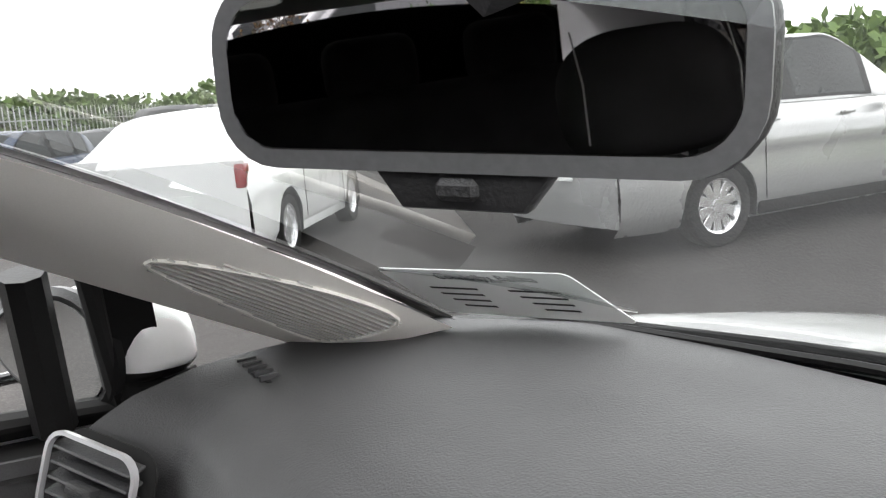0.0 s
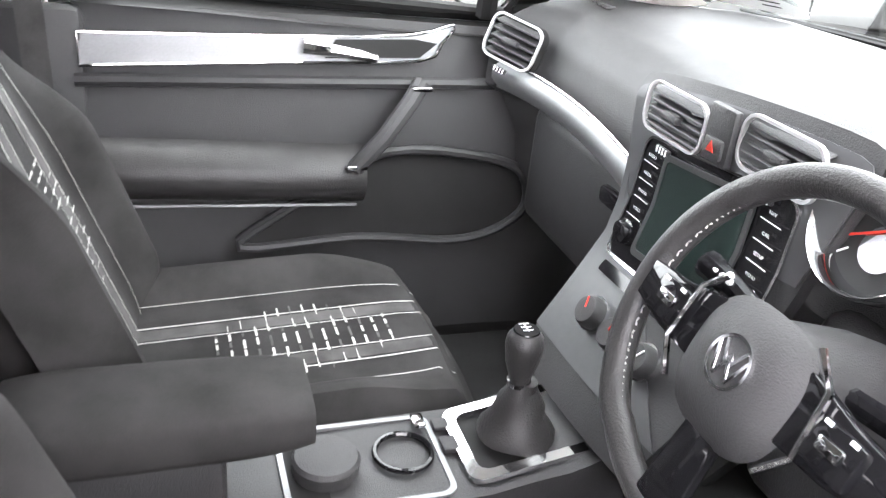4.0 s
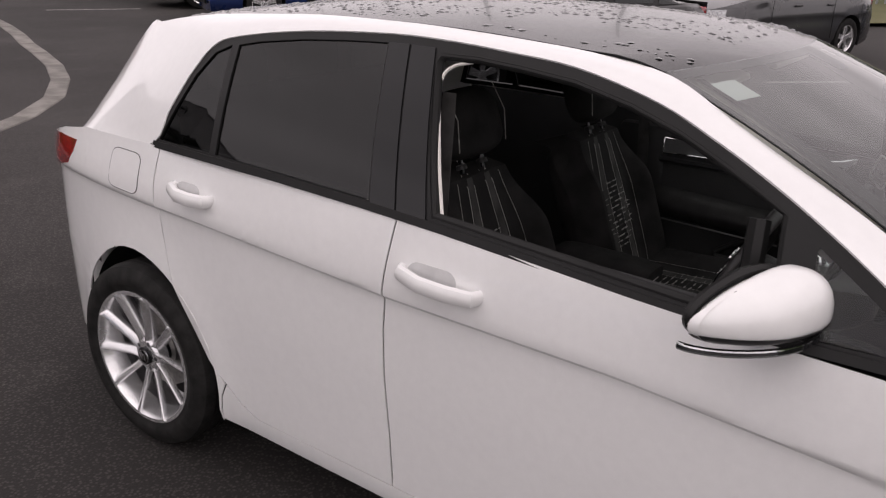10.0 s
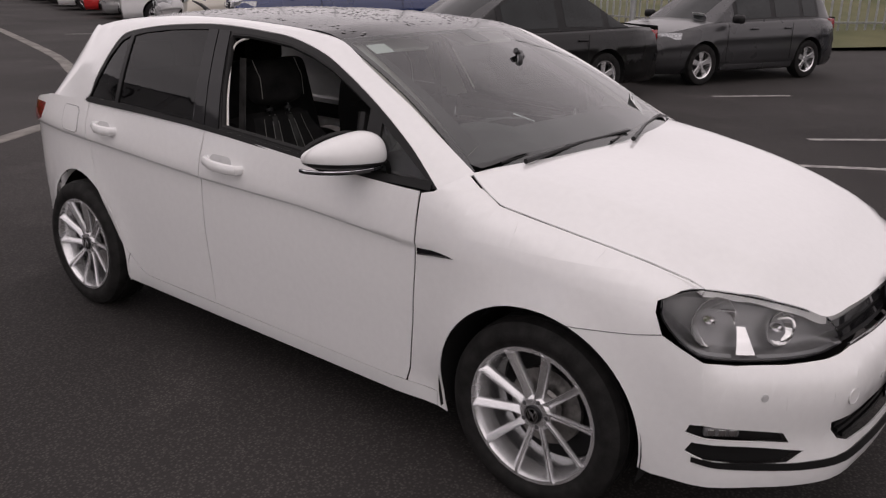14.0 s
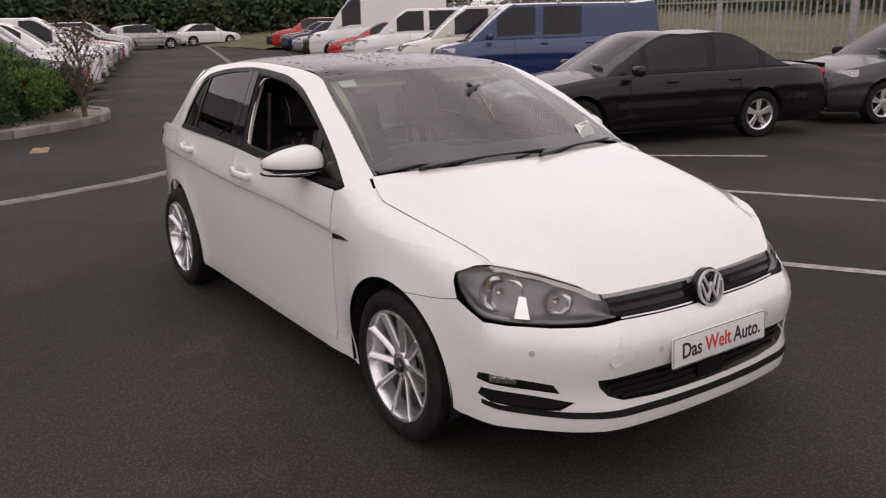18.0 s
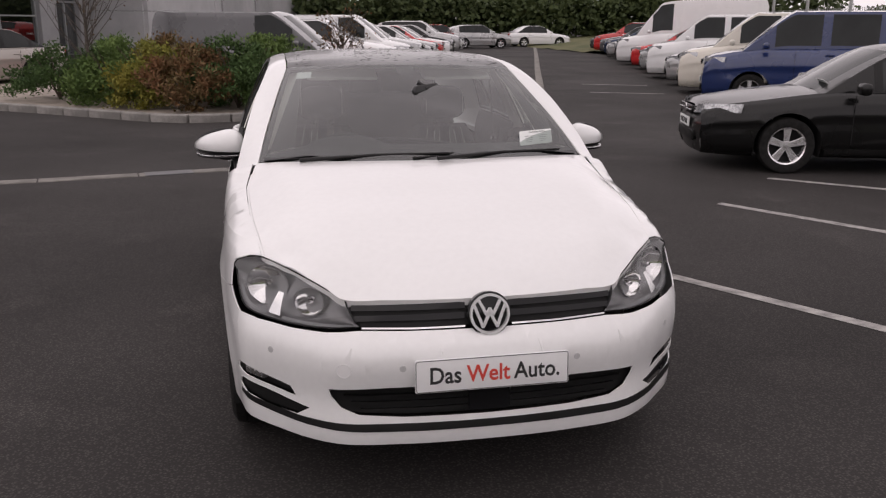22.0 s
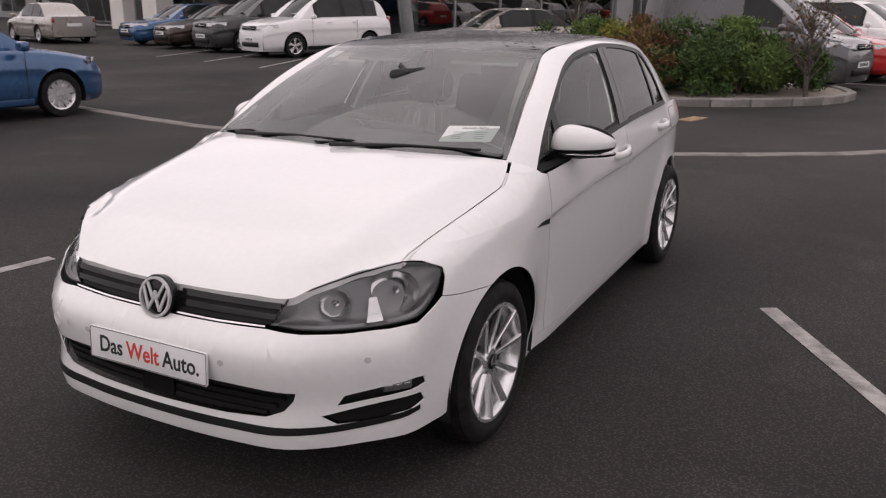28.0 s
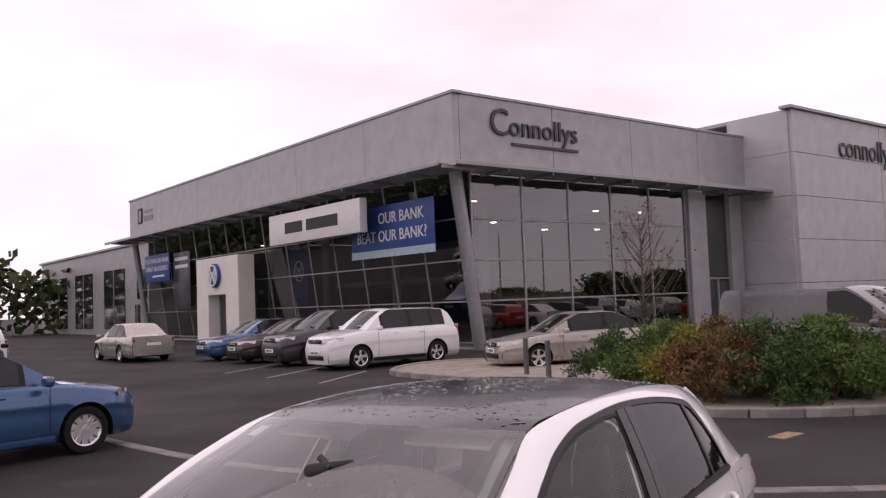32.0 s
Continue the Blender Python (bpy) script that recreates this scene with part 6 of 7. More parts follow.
for p, q in zip(isl, isl[1:] + isl[:1]):
    acc += (q - p).length
    if acc > .56:
        d = q - last; o = new("kerb_stone", ks); o.parent = kerb; o.matrix_basis = Matrix.Translation(((last.x + q.x) / 2, (last.y + q.y) / 2, 0)) @ Matrix.Rotation(math.atan2(d.y, d.x), 4, "Z") @ Matrix.Diagonal((d.length / .568, 1, 1, 1)); last = q; acc = 0


def leaf_mat(name, c1, c2):
    return mat(name, c1, .75, var=.3, scale=3, col2=c2, spec=.3)


def shrub(name, at, r, h, n, leaf, mt, seed, label):
    """A shrub: stems and several thousand small leaves in clumps with an uneven outline."""
    rg = random.Random(seed); th = thing(name, Matrix.Translation((at[0], at[1], .10)), label, "shrub", "shrubs in the island")
    st = None; stems = [];
    for i in range(7):
        a = rg.uniform(0, math.tau); q = rg.uniform(.3, .8) * r
        stems.append(tube([(0, 0, 0), (q * .4 * math.cos(a), q * .4 * math.sin(a), h * .45), (q * math.cos(a), q * math.sin(a), h * .85)], .02, 5, rfn=lambda t: .022 - .017 * t))
    part("stem", join(*stems), mat("brown_bark", (.10, .075, .055), .9, var=.3, scale=30) if "brown_bark" not in bpy.data.materials else bpy.data.materials["brown_bark"], th)
    clumps = [(rg.uniform(-1, 1), rg.uniform(-1, 1), rg.random()) for _ in range(60)]
    V, F = [], []
    for i in range(n):
        cx, cy, cz = clumps[rg.randrange(60)]
        d = math.hypot(cx, cy)
        if d > 1:
            cx, cy = cx / d, cy / d
        top = h * (1 - .45 * min(1, d) ** 2)
        x, y, z = r * cx + rg.gauss(0, .12 * r), r * cy + rg.gauss(0, .12 * r), max(.02, top * cz ** .6 + rg.gauss(0, .06))
        v = Vector((rg.gauss(0, 1), rg.gauss(0, 1), rg.gauss(.9, .6))).normalized() * leaf * rg.uniform(.7, 1.5); w = v.cross(Vector((rg.gauss(0, 1), rg.gauss(0, 1), rg.gauss(0, 1)))).normalized() * leaf * .22
        b0 = len(V); P = Vector((x, y, z)); V += [P, P + v * .5 + w, P + v, P + v * .5 - w]; F.append((b0, b0 + 1, b0 + 2, b0 + 3))
    me = bpy.data.meshes.new("foliage"); me.from_pydata(V, [], F); me.materials.append(mt); o = new("foliage", me); o.parent = th; o["kind"] = "stuff"
    return th


GREEN = leaf_mat("green_leaf", (.06, .11, .026), (.13, .19, .05)); DGREEN = leaf_mat("dark_leaf", (.032, .068, .020), (.07, .12, .032))
GOLD = leaf_mat("golden_leaf", (.26, .22, .035), (.13, .15, .03)); RUST = leaf_mat("rusty_leaf", (.20, .085, .04), (.10, .09, .035)); FARG = leaf_mat("far_leaf", (.03, .05, .018), (.075, .095, .032))
for i, (x, y, r, h, mt, lab) in enumerate(((4.6, -13.3, .85, .95, DGREEN, "dense dark green shrub"), (3.4, -12.2, .8, 1.15, GREEN, "bright green shrub"), (2.6, -11.6, .75, 1.25, GOLD, "golden yellow shrub"), (2.0, -10.9, .75, 1.15, RUST, "rust-brown autumn shrub"),
                                        (1.15, -11.1, .8, 1.25, DGREEN, "dark green upright shrub"), (.35, -11.4, .75, 1.2, GREEN, "green feathery shrub"), (-.2, -12.2, .7, 1.1, DGREEN, "dark green shrub"), (2.4, -13.0, .9, 1.2, RUST, "rust-brown autumn shrub"), (.8, -12.6, .9, 1.25, GREEN, "green shrub"), (3.5, -13.9, .9, 1.1, DGREEN, "dark green shrub"))):
    shrub("shrub", (x, y), r, h, 8000, .075, mt, 20 + i, lab + " in the planted island")


def bare_tree(at, h, seed, label, leaves=0):
    rg = random.Random(seed); th = thing("bare_tree", Matrix.Translation((at[0], at[1], .1)), label, "tree")
    bark = mat("grey_bark", (.12, .10, .085), .9, var=.3, scale=25) if "grey_bark" not in bpy.data.materials else bpy.data.materials["grey_bark"]
    part("trunk", tube([(0, 0, 0), (.03, .02, h * .3), (0, .04, h * .62), (.04, 0, h)], .04, 8, rfn=lambda t: .045 - .038 * t), bark, th)
    tips = []; tw = []
    for i in range(46):
        z = h * rg.uniform(.18, .9); a = rg.uniform(0, math.tau); L = h * .30 * (1.1 - z / h) + .15
        p0 = Vector((0, .02, z)); p1 = p0 + Vector((math.cos(a) * L * .45, math.sin(a) * L * .45, L * .55)); p2 = p1 + Vector((math.cos(a + .3) * L * .35, math.sin(a + .3) * L * .35, L * .6))
        tw.append(tube([p0, p1, p2], .008, 5, rfn=lambda t: .012 - .009 * t)); tips += [p1, p2]
        for j in range(3):
            q = p1.lerp(p2, rg.random()); e = q + Vector((rg.gauss(0, .14), rg.gauss(0, .14), rg.uniform(.05, .3))); tw.append(tube([q, e], .004, 4)); tips.append(e)
    part("twig", join(*tw), bark, th)["kind"] = "stuff"
    if leaves:
        V, F = [], []
        for i in range(leaves):
            P = tips[rg.randrange(len(tips))] + Vector((rg.gauss(0, .06), rg.gauss(0, .06), rg.gauss(0, .06))); v = Vector((rg.gauss(0, 1), rg.gauss(0, 1), rg.gauss(0, 1))).normalized() * .05; w = v.orthogonal() * .4
            b0 = len(V); V += [P, P + v * .5 + w, P + v, P + v * .5 - w]; F.append((b0, b0 + 1, b0 + 2, b0 + 3))
        me = bpy.data.meshes.new("foliage"); me.from_pydata(V, [], F); me.materials.append(RUST); o = new("foliage", me); o.parent = th; o["kind"] = "stuff"


bare_tree((4.0, -13.4), 3.4, 3, "slender bare young tree in the planted island", 120)
bare_tree((-.75, -11.2), 1.5, 5, "small straggly shrub tree with few leaves", 260)

# ---- parked cars ----
CARPAINT = {}
def paint(name, c, metal=.0, rough=.28):
    if name not in CARPAINT:
        CARPAINT[name] = mat("paint_" + name, c, rough, metal, coat=.45 if name in ("black", "dkgrey", "brown", "dkblue") else 1.0, var=.02, scale=2, spec=.15 if name == "black" else .4)
    return CARPAINT[name]


PC = dict(white=((.78, .78, .78), 0), silver=((.42, .42, .42), .5), grey=((.10, .10, .105), .4), black=((.006, .006, .006), 0), blue=((.030, .095, .215), .4), navy=((.015, .03, .12), .2), red=((.50, .02, .02), 0), dkgrey=((.05, .05, .052), .4), brown=((.05, .035, .03), .4),
          beige=((.36, .33, .30), .4), cream=((.68, .64, .56), 0), vanblue=((.011, .026, .105), .1), dkblue=((.02, .035, .07), .3))
# style: length, width, height, wheelbase, front overhang, belt, bonnet height, [roofline: share of length from nose, share of cabin height]
STY = dict(
    hatch=(4.05, 1.70, 1.46, 2.50, .80, .93, .86, [(.25, 0), (.46, .93), (.58, 1.0), (.80, .96), (.93, .72), (.985, .10)]),
    sedan=(4.66, 1.79, 1.40, 2.66, .90, .89, .81, [(.26, 0), (.44, .92), (.55, 1.0), (.70, .95), (.86, .22), (.985, .12)]),
    suv=(4.48, 1.82, 1.66, 2.67, .90, 1.06, 1.02, [(.24, 0), (.42, .92), (.54, 1.0), (.82, .97), (.93, .75), (.985, .08)]),
    mpv=(4.45, 1.80, 1.80, 2.70, .88, 1.10, 1.03, [(.17, 0), (.36, .93), (.46, 1.0), (.85, 1.0), (.96, .96), (.99, .05)]),
    van=(4.95, 1.90, 1.88, 3.0, .92, 1.15, 1.10, [(.15, 0), (.31, .90), (.40, 1.0), (.85, 1.0), (.97, .97), (.99, .05)]),
    hivan=(5.6, 2.0, 2.5, 3.3, 1.0, 1.25, 1.15, [(.14, 0), (.26, .70), (.36, .97), (.85, 1.0), (.98, .98), (.99, .05)]))


def make_car(style, col, rims=5):
    """A parked car of a body style; nose towards +y, middle of the wheelbase at the origin."""
    L, Wd, H, wb, fo, zb, zh, roof = STY[style]; c, met = PC[col]; P = paint(col, c, met)
    nose = wb / 2 + fo; tail = nose - L; hw = Wd / 2; R = .33 if style in ("suv", "van", "mpv") else .31 if style != "hivan" else .36
    e = _empty("parked_car", Matrix.Identity(4))
    def plan(s):                                    # half width along the length, s 0 at the nose
        return hw * (1 - .30 * (1 - min(1, s / .16)) ** 2.2 - .12 * max(0, (s - .86) / .14) ** 2)
    def topz(s):
        return lerp(s, [(0, zh * .80), (.03, zh * .90), (.12, zh * .98), (.22, zh + .05), (.30, zb + .01), (.9, zb + .05), (.99, zb + .02 if style != "sedan" else zb + .02), (1, zb - .1)])
    prof = [(0, .20, .86), (.0, .26, .93), (.1, .34, .985), (.35, .50, 1.0), (.62, .66, .99), (.74, .72, 1.0), (.88, .86, .97), (.97, .95, .92), (1.0, 1.0, .84)]
    arch = lambda y: max([R + .045 if abs(y - a) < R + .05 else 0 for a in (wb / 2, -wb / 2)])
    def bodyf(u, v):
        s = u; y = nose - L * s; zt_ = topz(s); k = v * (len(prof) - 1); i = min(len(prof) - 2, int(k)); t = k - i
        f = prof[i][1] + (prof[i + 1][1] - prof[i][1]) * t; wv = prof[i][2] + (prof[i + 1][2] - prof[i][2]) * t
        z = .18 + (zt_ - .18) * (f - .2) / .8
        push = .07 * ((z - .5) / .5) ** 2 * (s < .05) * (1 - s / .05)
        return Vector((plan(s) * wv, y - push, z))
    N = 110
    for sx in (1, -1):
        bm = grid_mesh(bodyf, N, 25)
        for vt in bm.verts:
            for a in (wb / 2, -wb / 2):
                r_ = math.hypot(vt.co.y - a, vt.co.z - R)
                if abs(r_ - R - .055) < .042 and vt.co.z > .19:
                    k_ = (R + .055) / r_; vt.co.y, vt.co.z = a + (vt.co.y - a) * k_, R + (vt.co.z - R) * k_
        dead = [f for f in bm.faces if any(math.hypot(f.calc_center_median().y - a, f.calc_center_median().z - R) < R + .05 for a in (wb / 2, -wb / 2))]
        bmesh.ops.delete(bm, geom=dead, context="FACES")
        part("body_side", bm if sx > 0 else flip_x(bm), P, e)
    xt = lambda s: plan(s) * .84
    part("bonnet", grid_mesh(lambda u, v: Vector(((2 * v - 1) * xt(.005 + .26 * u), nose - L * (.005 + .26 * u), topz(.005 + .26 * u) + .035 * (1 - (2 * v - 1) ** 2))), 14, 9), P, e)
    part("nose_panel", grid_mesh(lambda u, v: Vector(((2 * u - 1) * plan(0) * lerp(.18 + (topz(0) - .18) * v, [(.2, .86), (.5, 1.0), (.7, .95)]), nose + .05 * (1 - (2 * u - 1) ** 2) - .05 * (2 * v - 1) ** 2, .18 + (topz(0) + .01 - .18) * v)), 13, 8), P, e)
    part("tail_panel", grid_mesh(lambda u, v: Vector(((2 * u - 1) * plan(1) * .96, tail - .04 * (1 - (2 * u - 1) ** 2), .25 + (zb - .2) * v)), 9, 6), P, e)
    # cabin
    rl = smooth_table([(a, zb - .02 + (H - zb + .02) * b_) for a, b_ in roof]); s0, s1 = roof[0][0], roof[-1][0]
    def cab(u, v):                                 # v: 0 belt .. 1 middle of the roof
        s = s0 + (s1 - s0) * u; zr = lerp(s, rl); zb_ = topz(s) - .01; x0, x1 = plan(s) * .86, plan(s) * (.66 + .14 * (style in ("van", "hivan", "mpv")))
        t = min(1, v / .55); z = zb_ + (max(zr, zb_ + .002) - .03 - zb_) * t; x = x0 + (x1 - x0) * t ** 1.2 * min(1, (zr - zb_) / (H - zb_))
        if v > .55:
            q = (v - .55) / .45; x = x * (1 - q); z += .03 * math.sin(q * math.pi / 2)
        return Vector((x, nose - L * s, z))
    glassmat = bpy.data.materials.get("far_glass") or mat("far_glass", (.015, .018, .018), .08, var=.2, scale=2, spec=.35)
    pan = style in ("van", "hivan")
    A0 = (roof[1][0] - s0) / (s1 - s0)
    for sx in (1, -1):
        bm = grid_mesh(cab, 50, 19); part("cabin_shell", bm if sx > 0 else flip_x(bm), P, e)
        wins = ((.20, .46), (.50, .70), (.73, .84)) if style != "van" and style != "hivan" else ((.14, .34), (.38, .58)) if style == "van" else ((.12, .28),)
        if style == "mpv":
            wins = ((.14, .36),) if col in ("grey", "white") else ((.14, .36), (.40, .62), (.66, .86))
        if not pan and style != "mpv":
            bm = grid_mesh(lambda u, v: cab(wins[0][0] - .025 + (wins[-1][1] - wins[0][0] + .05) * u, .025 + v * .51) + Vector((.003, 0, 0)), 40, 7)
            part("window_surround", bm if sx > 0 else flip_x(bm), TRIMBLACK, e, "black window surround")
        for a, b_ in wins:
            def wfn(u, v, a=a, b_=b_):
                uu = a + (b_ - a) * u; s = s0 + (s1 - s0) * uu; full = max(0, min(1, (lerp(s, rl) - topz(s)) / (H - zb)))
                p = cab(uu, .05 + v * .46); p.x += .006
                return p
            bm = grid_mesh(wfn, 12, 7); part("side_window", bm if sx > 0 else flip_x(bm), glassmat, e, "dark side window")
        mir = rbox(.20, .12, .13, .045, 3, (sx * (plan(.3) + .10), nose - L * (s0 + .085), zb + .06)); part("door_mirror", mir, P if col != "dkgrey" else TRIMBLACK, e)
        hlm = grid_mesh(lambda u, v: Vector((sx * (plan(.0) * .50 + (plan(.075) * 1.0 - plan(.0) * .50) * u), nose + .035 - L * .09 * u ** 2.2 - .02 * v, zh * .76 + .10 * v + .045 * u)), 9, 4)
        part("headlamp", hlm, bpy.data.materials.get("far_lamp") or mat("far_lamp", (.55, .56, .57), .08, .6, coat=1, var=.3, scale=40), e, "clear headlamp")
        tlm = rbox(.10, .16, .22 if style != "sedan" else .16, .03, 2, (sx * (plan(1) * .90), tail + .06, zb - .08)); part("tail_lamp", tlm, REDLENS, e, "red tail lamp")
        for yy in (nose - L * .47, nose - L * .67):
            part("door_handle", rbox(.025, .17, .03, .01, 2, (sx * (plan(.5) * .985), yy, zb - .10)), P, e)
            part("door_seam", rbox(.006, .006, zb - .36, 0, 1, (sx * (plan(.5) * .999), yy + .62 * (yy > nose - L * .5) - .09 * (yy < nose - L * .5), .34 + (zb - .36) / 2)), SHUT, e)
        part("sill_trim", rbox(.03, wb - 2 * R - .18, .12, .015, 2, (sx * hw * .955, 0, .27)), TRIMBLACK if style in ("suv", "van", "mpv") else P, e)
        for yc in (wb / 2, -wb / 2):
            part("arch_liner", grid_mesh(lambda u, v: Vector((sx * (hw * .55 + hw * .43 * v), yc + (R + .055) * math.cos(math.pi * u * 1.2 - .3), R + (R + .055) * math.sin(math.pi * u * 1.2 - .3))), 16, 2), SHUT, e)
            w = _empty("wheel", Matrix.Identity(4)); w.parent = e; w.matrix_basis = Matrix.Translation((sx * (hw - .115), yc, R)) @ (Matrix.Rotation(math.pi, 4, "Z") if sx < 0 else Matrix.Identity(4))
            part("tyre", lathe([(-.09, R * .66), (-.1, R * .8), (-.09, R - .012), (-.06, R), (.06, R), (.09, R - .012), (.1, R * .8), (.085, R * .67)], 28), RUBBER, w)
            part("rim", lathe([(-.05, R * .62), (.07, R * .68), (.085, R * .67), (.075, R * .62), (.0, R * .60)], 28), ALLOY, w)
            part("rim_well", lathe([(-.02, R * .62), (-.025, .02)], 20), SHUT, w)
            if style in ("hivan",):
                part("wheel_cover", lathe([(.02, R * .6), (.05, R * .4), (.06, .03)], 20), ALLOYDARK, w)
            else:
                for i in range(rims):
                    pts = [(.04, -.03), (R * .62, -.045), (R * .62, .045), (.04, .03)]; bm = prism(pts, .022, .005, seg=1)
                    bm.transform(Matrix(((0, 0, 1, .035), (1, 0, 0, 0), (0, 1, 0, 0), (0, 0, 0, 1)))); bm.transform(Matrix.Rotation(math.tau * i / rims + .3, 4, "X")); part("spoke", bm, ALLOY, w)
                part("hub", lathe([(.03, .06), (.065, .05), (.068, .01)], 16), ALLOY, w)
    ws_ = grid_mesh(lambda u, v: cab(.015 + (A0 - .03) * v, 1.0).lerp(Vector((0, 0, 0)), 0) + Vector(((2 * u - 1) * (plan(s0) * .80 + (plan(s0) * .60 - plan(s0) * .80) * v), .012 + .0 * u, .012)) - Vector((0, .10 * (2 * u - 1) ** 2 * (1 - .5 * v), .025 * (2 * u - 1) ** 2)), 11, 8)
    part("windscreen", ws_, glassmat, e, "dark sloping windscreen")
    part("price_card", rbox(.24, .004, .12, 0, 1, (-.38 * hw, nose - L * (s0 + .035) - .02, topz(s0) + .10), pose(0, 0, 0, -55)), PAPER, e, "white price card behind the windscreen")
    part("grille", rbox(plan(0) * 1.05, .03, .10, .015, 2, (0, nose + .045, zh * .76 + .03)), BLACKGLOSS, e, "black front grille")
    part("grille_bar", rbox(plan(0) * 1.05, .01, .012, .003, 1, (0, nose + .064, zh * .76 + .03)), CHROME, e)
    part("lower_intake", rbox(plan(0) * 1.3, .04, .13, .02, 2, (0, nose + .03, .36)), TRIMBLACK, e)
    b = lathe([(0, .055), (.012, .055), (.014, .045), (.014, .005)], 18, "z"); b.transform(Matrix.Translation((0, nose + .055, zh * .76 + .03)) @ Matrix(((-1, 0, 0, 0), (0, 0, 1, 0), (0, 1, 0, 0), (0, 0, 0, 1)))); part("front_emblem", b, CHROME, e)
    np_ = part("number_plate", rbox(.52, .012, .11, .003, 1, (0, nose + .062, .50)), PAPER, e, "white number plate with dark bars")
    for i in range(5):
        part("plate_bar", rbox(.05, .004, .06, 0, 1, (-.15 + .08 * i, nose + .069, .50)), INK, np_)
    np_ = part("number_plate", rbox(.52, .012, .11, .003, 1, (0, tail - .046, .66)), PAPER, e, "white rear number plate with dark bars")
    part("underbody", rbox(hw * 1.5, L * .86, .12, .03, 2, (0, (nose + tail) / 2, .26)), SHUT, e)
    part("wheel_axle", rbox(hw * 1.6, .1, .1, .02, 1, (0, wb / 2, R)), SHUT, e); part("wheel_axle", rbox(hw * 1.6, .1, .1, .02, 1, (0, -wb / 2, R)), SHUT, e)
    e["_wb"] = wb
    return e


CARS = {}
NAMES = dict(hatch="hatchback", sedan="saloon", suv="sport utility car", mpv="small van", van="panel van", hivan="high-roof panel van")
COLN = dict(white="white", silver="silver", grey="grey", black="black", blue="bright blue", navy="navy", red="red", dkgrey="dark grey", brown="dark brown", beige="metallic beige", cream="cream", vanblue="deep blue", dkblue="dark blue")


def put_car(style, col, fx, fy, hx, hy, extra, rims=5, group="cars parked in the yard"):
    """Front axle middle at (fx, fy), nose along (hx, hy)."""
    n = math.hypot(hx, hy); hx, hy = hx / n, hy / n; wb = STY[style][3]
    m = Matrix.Translation((fx - hx * wb / 2, fy - hy * wb / 2, 0)) @ Matrix.Rotation(math.atan2(hy, hx) - math.pi / 2, 4, "Z")
    if (style, col, rims) not in CARS:
        o = CARS[(style, col, rims)] = make_car(style, col, rims); o.matrix_basis = m
    else:
        o = copy_thing(CARS[(style, col, rims)], m)
    o.name = NAMES[style].replace(" ", "_")
    return tagged(o, f"{COLN[col]} {NAMES[style]} {extra}", "van" if "van" in style or style == "mpv" else "car", group)


side = lambda x, y, hx, hy, d: (x - hy / math.hypot(hx, hy) * d, y + hx / math.hypot(hx, hy) * d)
put_car("sedan", "black", -5.20, -4.55, .96, -.28, "with five-spoke alloys parked in a bay")
put_car("hatch", "dkgrey", -10.25, -3.40, .94, -.34, "parked facing the yard")
put_car("hatch", "dkblue", -14.6, .3, .80, -.60, "parked at the edge of the yard")
put_car("sedan", "black", -17.0, 2.3, .80, -.60, "parked at the edge of the yard")
put_car("mpv", "dkgrey", -19.4, 4.3, .80, -.60, "parked at the edge of the yard")
put_car("suv", "black", -21.8, 6.3, .80, -.60, "parked at the edge of the yard")
RV = (-.30, -.954); RH = (.86, -.51)
for i, (st, cl, d, tx) in enumerate((("van", "vanblue", 0, "with dark rear windows"), ("van", "cream", 2.9, "parked between vans"), ("hatch", "silver", 5.6, "parked between vans"), ("van", "white", 8.6, "parked in the row"), ("hatch", "silver", 11.4, "parked in the row"), ("hatch", "red", 13.9, "parked in the row"),
                                     ("hivan", "white", 17.2, "towering over the row"), ("hatch", "dkgrey", 20.3, "parked in the row"), ("sedan", "silver", 23.0, "parked in the row"), ("hatch", "dkblue", 25.8, "parked in the row"), ("hatch", "grey", 28.5, "parked in the row"), ("suv", "red", 31.5, "at the far end of the row"), ("sedan", "dkgrey", 34.5, "at the far end of the row"))):
    put_car(st, cl, -9.2 + RV[0] * d, -11.6 + RV[1] * d, *RH, tx)
LH = (-.95, .31)
for i, (st, cl, d, tx) in enumerate((("mpv", "grey", 0, "parked beside the shrubs"), ("hatch", "red", 2.6, "parked in the row"), ("suv", "white", 5.2, "parked in the row"), ("mpv", "white", 8.0, "parked in the row"), ("suv", "silver", 10.8, "parked in the row"), ("sedan", "grey", 13.6, "parked in the row"), ("hatch", "silver", 16.2, "parked in the row"),
                                     ("hatch", "red", 18.8, "parked in the row"), ("sedan", "white", 21.4, "parked in the row"), ("hatch", "black", 24.0, "parked in the row"), ("suv", "silver", 26.6, "parked in the row"), ("hatch", "white", 29.5, "parked in the row"))):
    put_car(st, cl, -.9 + RV[0] * d + .35, -14.4 + RV[1] * d, *LH, tx)
for st, cl, x, y, hx, hy in (("hatch", "silver", -14.2, -50, -.9, -.1), ("hatch", "red", -12.0, -51.5, -.9, -.1), ("sedan", "white", -19.5, -54, -.95, -.1)):
    put_car(st, cl, x, y, hx, hy, "at the far end of the yard")
UH = (.313, .95)
for st, cl, d, tx in (("suv", "white", 0, "on display before the showroom"), ("suv", "dkgrey", 2.75, "on display before the showroom"), ("sedan", "brown", 5.4, "on display before the showroom"), ("sedan", "blue", 8.0, "on display before the showroom")):
    put_car(st, cl, 13.9 + .95 * d, -16.05 - .313 * d, *UH, tx, group="cars on display")
